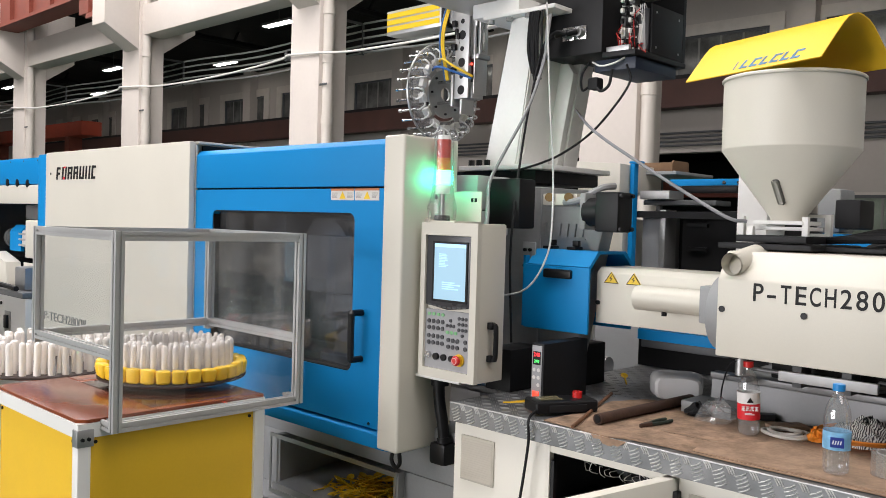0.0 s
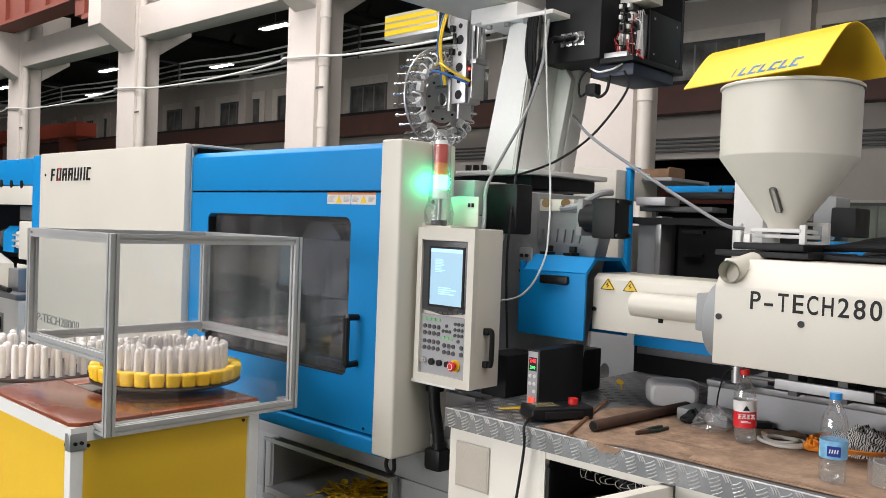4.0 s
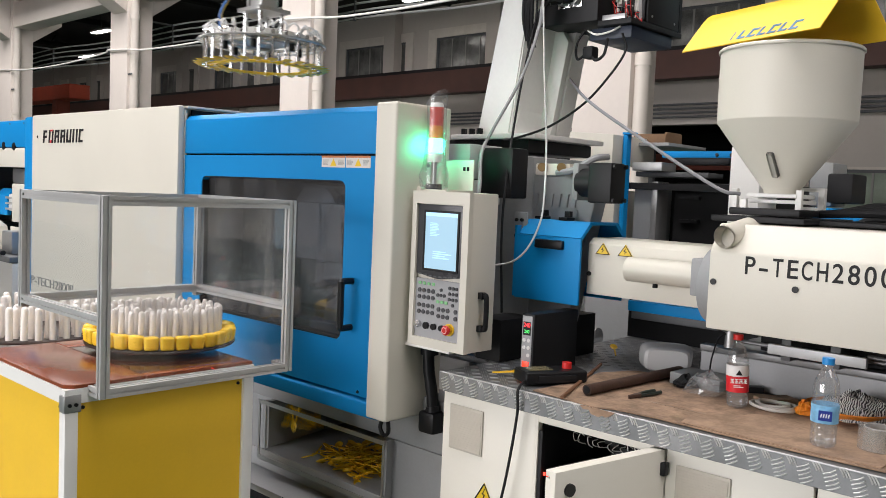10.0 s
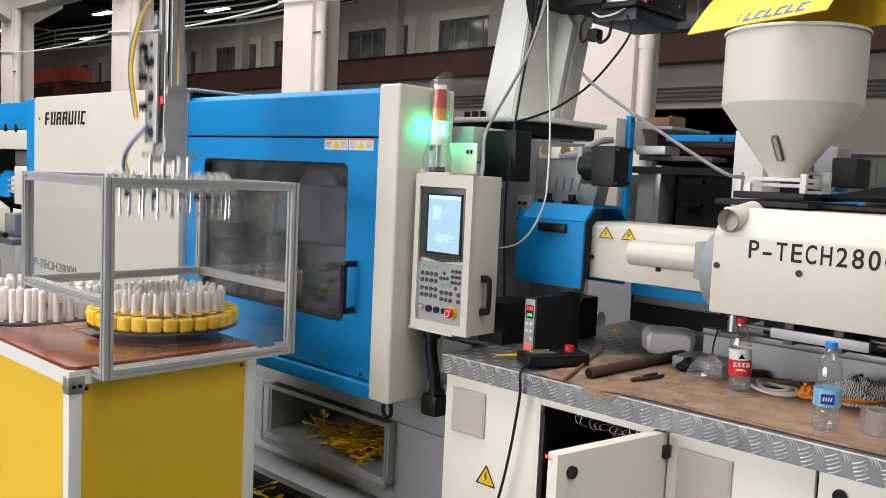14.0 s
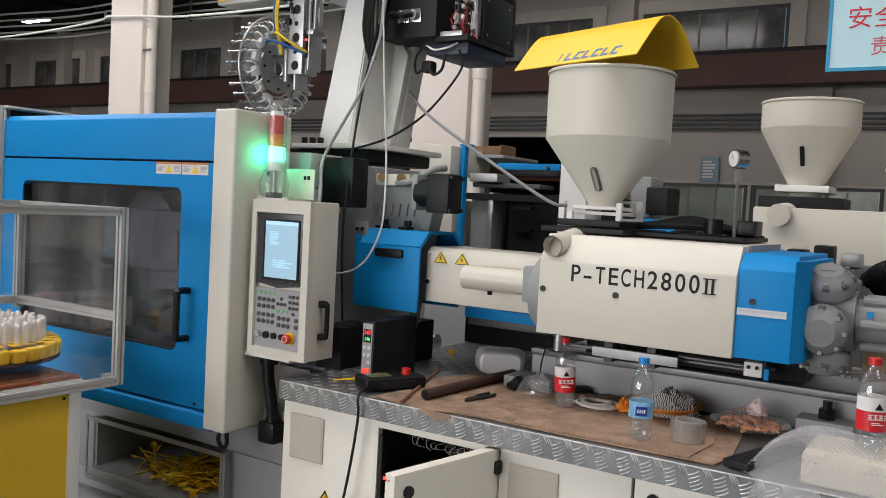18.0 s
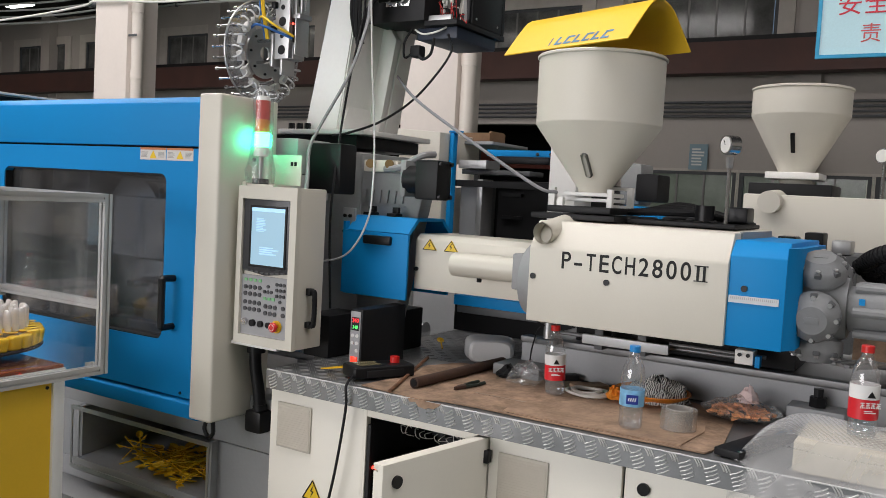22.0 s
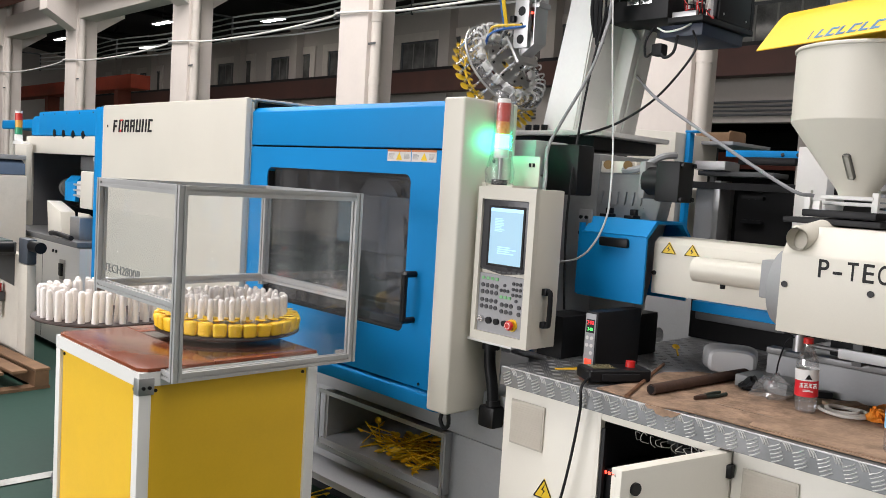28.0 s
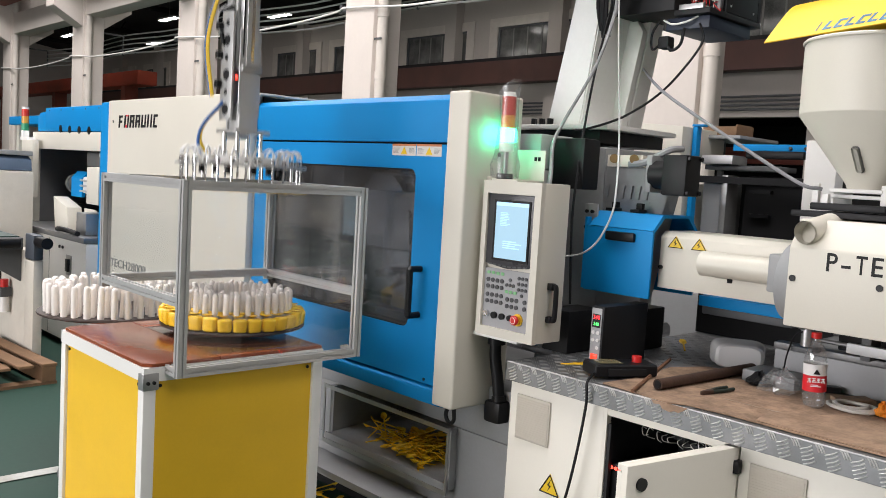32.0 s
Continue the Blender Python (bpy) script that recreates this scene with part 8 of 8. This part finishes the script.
    for k, c_ in enumerate(((0.03, 0.25, 0.12), (0.6, 0.3, 0.05), (0.5, 0.03, 0.02))):
        part("lens", cyl((0, 0, 0.06 + 0.065 * k), (0, 0, 0.125 + 0.065 * k), 0.032), mat("dull_lens_%d" % k, c_, 0.35), s_)
    part("cap", cyl((0, 0, 0.255), (0, 0, 0.275), 0.032), WHITE, s_)
    part("bracket", box(-0.05, 0.16, -0.03, 0.10, -0.03, 0.0, 0.004), WHITE, s_)
    return t


far_machine()
t = thing("moulding_machine", pose(0, 0, 0), "grey and cream machine end with a slate hood", "machine")
part("body", box(-9.4, -7.62, 2.04, 2.36, 0.0, 1.39, 0.02), mat("beige_grey_paint", (0.58, 0.54, 0.47), 0.5, dirt=0.2), t)
part("hood", prism([(-9.4, 1.395), (-7.64, 1.395), (-7.66, 1.49), (-7.74, 1.52), (-9.4, 1.52)], "y", 2.05, 2.35, 0.01), mat("grey_blue_paint", (0.09, 0.13, 0.19), 0.5), t, "slate blue hood")
part("hood_rim", box(-9.4, -7.66, 2.04, 2.36, 1.522, 1.56, 0.006), GREYP, t)
part("blue_top", box(-10.2, -8.62, 2.9, 3.6, 1.84, 1.93, 0.01), BLUE, t)
part("post", box(-8.70, -8.62, 2.95, 3.05, 1.40, 1.838), CREAM, t)
part("post", box(-10.1, -10.0, 2.95, 3.05, 0.0, 1.838), CREAM, t)
part("post_foot", box(-8.75, -8.57, 2.37, 3.05, 1.36, 1.398), CREAM, t)
for z in (1.10, 1.22):
    part("screw", cyl((-7.72, 2.04, z), (-7.72, 2.034, z), 0.008, seg=8), BLACK, t)
t = thing("belt_conveyor", pose(0, 0, 0), "small grey belt conveyor with a stand and a drive motor", "conveyor")
part("bed", box(-8.6, -6.62, 1.56, 1.98, 0.84, 0.93, 0.01), GREYDK, t)
part("belt", box(-8.6, -6.615, 1.59, 1.95, 0.932, 0.942), mat("green_belt", (0.02, 0.045, 0.04), 0.5), t)
part("side_rail", box(-8.6, -6.61, 1.535, 1.558, 0.80, 0.975, 0.004), ALU, t)
part("end_roller", cyl((-6.615, 1.59, 0.895), (-6.615, 1.95, 0.895), 0.04), BLACK, t)
part("stand_body", box(-8.6, -6.605, 1.99, 2.06, 0.04, 0.838, 0.008), mat("beige_grey_paint", (0.58, 0.54, 0.47)), t, "beige grey stand")
part("stand_end", box(-6.60, -6.41, 1.985, 2.05, 0.04, 0.78, 0.008), mat("beige_grey_paint", (0.58, 0.54, 0.47)), t, "beige grey stand")
# upper part of the stand end, darker than the rest
part("drive_box", box(-6.60, -6.41, 1.985, 2.05, 0.785, 0.965, 0.008), mat("dark_slate", (0.06, 0.07, 0.085), 0.5, dirt=0.2), t, "dark slate upper part of the stand end")
part("drive_motor", cyl((-6.41, 2.02, 0.92), (-6.24, 2.02, 0.92), 0.04), BLACK, t)
for x in (-8.4, -7.4, -6.7):
    part("bracket", prism([(1.60, 0.838), (1.988, 0.838), (1.988, 0.60)], "x", x - 0.015, x + 0.015), GREYDK, t)
part("lead", tube([(-6.62, 1.60, 0.84), (-6.74, 1.57, 0.62), (-6.58, 1.57, 0.45), (-6.52, 1.62, 0.62), (-6.56, 1.62, 0.83)], 0.010), RUBBER, t)
t = thing("air_regulator", pose(-6.93, 1.945, 0.42), "grey air regulator fixed to the conveyor stand", "regulator")
part("bowl", cyl((0, 0, -0.08), (0, 0, 0.04), 0.032), WHITE, t)
part("body", box(-0.05, 0.05, -0.04, 0.04, 0.04, 0.11, 0.006), GREYDK, t)
part("knob", cyl((0, 0, 0.11), (0, 0, 0.17), 0.028), RED, t)
part("gauge", cyl((0.02, -0.045, 0.075), (0.02, -0.041, 0.075), 0.02), WHITE, t)
part("clamp_arm", box(-0.02, 0.02, 0.041, 0.046, 0.05, 0.10), ZINC, t)
part("air_line", tube([(-0.05, 0, 0.07), (-0.09, 0, 0.10), (-0.10, 0, 0.25), (-0.08, 0, 0.48)], 0.006), RUBBER, t)


def pallet(x, y, rz, n):
    for j in range(n):
        t = thing("wooden_pallet", pose(x, y, 0.15 * j, 0, 0, rz + 3 * j), "worn wooden pallet on the floor", "pallet", "stacked pallets")
        for k in range(7):
            part("top_board", box(-0.6, 0.6, -0.5 + 0.15 * k, -0.40 + 0.15 * k, 0.122, 0.142, 0.003, 1), WOODP, t)
        for k in range(3):
            part("bearer", box(-0.6, 0.6, -0.5 + 0.45 * k, -0.41 + 0.45 * k, 0.022, 0.12), WOODP, t)
        for k in range(3):
            part("bottom_board", box(-0.6 + 0.55 * k, -0.5 + 0.55 * k, -0.5, 0.5, 0.0, 0.02), WOODP, t)


pallet(-6.50, 1.46, 4, 1)

# ---- machine behind, seen past the injection unit ----
t = thing("moulding_machine", pose(0, 0, 0), "second moulding machine behind with its blue frame and dark clamp", "machine")
YB = 4.6
part("blue_post", box(-2.822, -2.792, YB, YB + 0.05, 0.9, 1.94, 0.004), BLUE, t)
part("blue_post_cap", box(-2.83, -2.75, YB, YB + 0.05, 1.941, 1.955, 0.004), BLUE, t)
part("blue_frame", box(-2.66, -2.12, YB + 0.2, YB + 0.26, 1.812, 1.852, 0.004), BLUE, t)
part("frame_clutter", box(-2.55, -2.2, YB + 0.15, YB + 0.195, 1.765, 1.81, 0.008), BLACK, t)
part("blue_guard", box(-1.62, -1.38, YB - 0.1, YB + 0.1, 1.40, 1.545, 0.006), BLUE, t)
part("blue_bar_end", box(-3.5, -3.15, YB - 0.1, YB, 1.86, 1.95, 0.004), BLUE, t)
part("cream_cover", prism([(-3.22, 1.962), (-2.83, 1.935), (-2.83, 1.76), (-3.12, 1.76)], "y", YB - 0.1, YB + 0.4, 0.004), CREAM, t)
part("lower_cream", box(-3.1, -2.86, YB, YB + 0.3, 1.3, 1.6, 0.004), CREAM, t)
part("steel_beam", box(-2.78, -2.3, YB + 0.1, YB + 0.3, 1.69, 1.72, 0.004), GREYDK, t)
part("valve_block", box(-2.76, -2.56, YB + 0.02, YB + 0.2, 1.722, 1.775, 0.004), ZINC, t)
part("grey_column", box(-2.78, -2.63, YB + 0.1, YB + 0.3, 0.95, 1.65, 0.006), GREYP, t)
part("grey_column", box(-2.64, -2.60, YB + 0.06, YB + 0.2, 0.95, 1.66, 0.006), ZINC, t)
part("black_mould", box(-2.54, -1.95, YB + 0.15, YB + 0.9, 0.95, 1.66, 0.02), BLACKM, t)
part("black_rail", box(-2.8, -1.6, YB + 0.05, YB + 0.12, 1.61, 1.65), BLACKM, t)
for k in range(5):
    part("clamp_lever", box(-2.50 + 0.01, -2.36, YB + 0.12, YB + 0.15, 1.0 + 0.14 * k, 1.02 + 0.14 * k), BLACK, t)
part("white_column", box(-2.10, -1.93, YB - 0.05, YB + 0.2, 0.9, 1.86, 0.006), WHITE, t)
part("white_head", box(-1.68, -1.56, YB - 0.02, YB + 0.2, 1.55, 1.78, 0.02), CAST, t)
part("servo_motor", box(-1.555, -1.43, YB - 0.12, YB + 0.1, 1.57, 1.72, 0.015), BLACKM, t)
part("bed", box(-3.2, -1.0, YB - 0.1, YB + 0.9, 0.0, 0.95, 0.01), GREYP, t)
for nm, b_ in (("crate_side", (-2.93, -2.70, 4.90, 4.915, 1.906, 1.968)), ("crate_side", (-2.93, -2.70, 5.10, 5.115, 1.906, 1.975)), ("crate_end", (-2.715, -2.70, 4.916, 5.099, 1.906, 1.98)), ("crate_end", (-2.93, -2.915, 4.916, 5.099, 1.906, 1.972))):
    part(nm, box(*b_, 0.002), WOODP, t, "open wooden crate on top")
part("shelf_plate", box(-2.95, -2.62, YB + 0.2, YB + 0.7, 1.885, 1.905, 0.002), GREYP, t)
part("shelf_leg", box(-2.93, -2.90, YB + 0.52, YB + 0.55, 0.95, 1.884), GREYDK, t)
for k in range(6):
    part("frame_bolt", cyl((-2.3 + 0.09 * k, YB + 0.2, 1.825), (-2.3 + 0.09 * k, YB + 0.19, 1.832), 0.010, seg=8), BLACK, t)

t = thing("hopper", pose(-0.79, 4.75, 0), "plain cream steel hopper on the machine behind", "hopper")
part("body", lathe([(0.241, 2.178), (0.247, 2.182), (0.247, 2.190), (0.240, 2.194), (0.234, 2.06), (0.07, 1.765), (0.085, 1.76), (0.240, 2.048), (0.241, 2.054), (0.241, 2.178)], 56), CREAM, t, smooth=40)
part("neck_flange", box(-0.13, 0.13, -0.13, 0.13, 1.725, 1.76, 0.004), WHITE, t)
part("neck", cyl((0, 0, 1.70), (0, 0, 1.79), 0.08), CREAM, t)
part("sight_slot", box(-0.011, 0.011, -0.006, 0.004, -0.055, 0.055, 0.004), BLACK, t).matrix_local = pose(0, -0.163, 1.905, 30, 0, 0)
part("gate_block", box(-0.2, 0.2, -0.16, 0.16, 1.64, 1.70, 0.005), BLACKM, t)
t = thing("injection_cover", pose(0, 0, 0), "cream injection cover of the machine behind", "machine cover")
part("shell", box(-0.97, 0.9, 4.4, 5.1, 1.20, 1.638, 0.01), CREAM, t)
part("feed_spout", cyl((-0.84, 4.36, 1.60), (-0.83, 4.5, 1.61), 0.055, seg=22), CREAM, t)
for x in (-0.72, -0.52):
    part("plug", cyl((x, 4.40, 1.40), (x, 4.394, 1.40), 0.012, seg=12), BLACK, t)
part("support", box(-0.95, 0.9, 4.45, 5.0, 0.0, 1.198), GREYP, t)
t = thing("pressure_gauge", pose(-0.36, 4.45, 1.638), "round pressure gauge on a thin pipe behind", "gauge")
part("pipe", cyl((0, 0, 0), (0, 0, 0.17), 0.008, seg=8), STEEL, t)
part("case", cyl((0.01, 0.02, 0.20), (-0.01, -0.02, 0.20), 0.036, seg=20), STEEL, t)
part("dial", cyl((-0.0105, -0.021, 0.20), (-0.0112, -0.0224, 0.20), 0.03, seg=20), WHITE, t)
# hydraulic clutter between the two machines
t = thing("valve_stack", pose(-0.95, 3.6, 0), "black valves and hoses on a grey manifold", "valve stack")
part("manifold", box(-0.35, 0.6, 0, 0.4, 0.0, 1.40, 0.01), GREYDK, t)
rn = random.Random(31)
for k in range(9):
    x = -0.30 + 0.1 * k
    part("valve", box(x, x + 0.07, 0.0, 0.12, 1.402, 1.44 + rn.uniform(0.01, 0.05), 0.008), (BLACK, BLACKM, ZINC)[k % 3], t)
for k in range(3):
    x = -0.2 + 0.10 * k
    part("hose", tube([(x, 0.05, 1.45), (x + 0.05, 0.0, 1.50), (x + 0.14, 0.05, 1.50), (x + 0.2, 0.2, 1.44)], 0.011), RUBBER, t)


def motions():
    """Keys the robot: y along the traverse beam, z of the wrist, and the gripper's tilt (90 faces the mould, 0 faces down)."""
    yi, yo, zu, zh, zd, zm = 3.05, 1.66, 2.177, 2.295, 1.312, 1.28
    xi, xo, xm = -2.74, -3.0, -2.93
    # seconds, x, y, z, tilt
    rows = [
        (0.0, xi, yi, zu, 90), (4.0, xi, yi, zu, 90), (4.6, xi, yi, zm, 90), (5.1, xm, yi, zm, 90), (6.2, xm, yi, zm, 90), (6.5, xi, yi, zm + 0.02, 90),
        (6.9, xi, yi, zu, 90), (7.2, xi, yi, zu, 90), (7.5, xi, yi, zu + 0.07, 45), (7.8, xi, yi, zh, 5), (8.0, xi, yi - 0.02, zh, 0),
        (8.25, xi - 0.01, 2.92, zh, 0), (8.6, xi - 0.06, 2.65, zh, 0), (9.0, xi - 0.12, 2.19, zh + 0.01, 0), (9.5, xi - 0.13, 2.10, zh + 0.01, 0), (10.0, xi - 0.15, 2.0, zh + 0.01, 0), (10.5, xo, yo - 0.02, zh, 0), (10.7, xo, yo, zh - 0.1, 0),
        (11.0, xo, yo, 1.97, 0), (11.5, xo, yo, zd + 0.10, 0), (12.0, xo, yo, zd, 0), (13.6, xo, yo, zd, 0), (14.6, xo, yo, zh, 0),
        (15.5, xo, yo, zh + 0.02, 0), (15.74, xo + 0.03, 1.80, zh + 0.01, 0), (16.0, xo + 0.15, 2.24, zh, 0), (16.33, xi - 0.04, 2.74, zh, 0), (16.7, xi, yi, zh, 0), (17.0, xi, yi, zh, 3),
        (17.3, xi, yi, zu + 0.07, 40), (17.7, xi, yi, zu, 90), (24.9, xi, yi, zu, 90), (25.3, xi, yi, zm, 90), (25.6, xm + 0.06, yi, zm, 90), (26.7, xm + 0.06, yi, zm, 90), (27.2, xi, yi, zm, 90), (27.7, xi, yi, zu, 90),
        (28.1, xi, yi, zu + 0.07, 40), (28.45, xi, yi, zh, 0), (29.15, xi, yi, zh, 0), (29.4, xi - 0.05, 2.68, zh, 0), (29.7, xi - 0.10, 2.25, zh, 0), (30.0, xi - 0.12, 2.06, zh + 0.01, 0), (30.6, xi - 0.12, 2.03, zh + 0.01, 0),
        (30.9, xi - 0.18, 1.90, zh + 0.01, 0), (31.2, xo, yo + 0.01, zh, 0), (31.45, xo, yo, zh - 0.02, 0), (31.8, xo, yo, 1.98, 0), (32.0, xo, yo, 1.755, 0)]
    zbeam = 2.50
    walk(cg, [(t, pose(xi + 0.02, y, zbeam)) for t, x, y, z, a in rows])
    walk(ar, [(t, pose(x, y, z)) for t, x, y, z, a in rows])
    walk(gh, [(t, pose(x, y, z, 0, a, 0)) for t, x, y, z, a in rows])
    hang = pose(0, 0, -GL - 0.085)
    mould = [pose(xi - 0.05, yi, zm - 0.10, 0, 90, 0) @ hang, pose(xi - 0.055, yi, zm - 0.10, 0, 90, 0) @ hang]
    down = pose(CX, CYT, 0.992)
    ra = [(0.0, mould[0]), (6.3, mould[0])] + [(t, pose(x, y, z, 0, a, 0) @ hang) for t, x, y, z, a in rows if 6.5 <= t <= 13.6] + [(13.9, down), (32.0, down)]
    rb_ = [(0.0, mould[1]), (26.9, mould[1])] + [(t, pose(x, y, z, 0, a, 0) @ hang) for t, x, y, z, a in rows if t >= 27.2]
    walk(falling, [(0.0, pose(-3.08, 2.75, 0.655)), (9.75, pose(-3.08, 2.75, 0.655)), (9.9, pose(-3.10, 2.50, 0.60, 20, 0, 15)), (10.0, pose(-3.12, 2.41, 0.47, 40, 10, 30)), (10.1, pose(-3.06, 2.42, 0.385, 20, 5, 45)), (10.3, pose(-2.96, 2.42, 0.378, 0, 0, 55)), (32.0, pose(-2.96, 2.42, 0.378, 0, 0, 55))])
    walk(spoons_a, ra)
    walk(spoons_b, rb_)


motions()
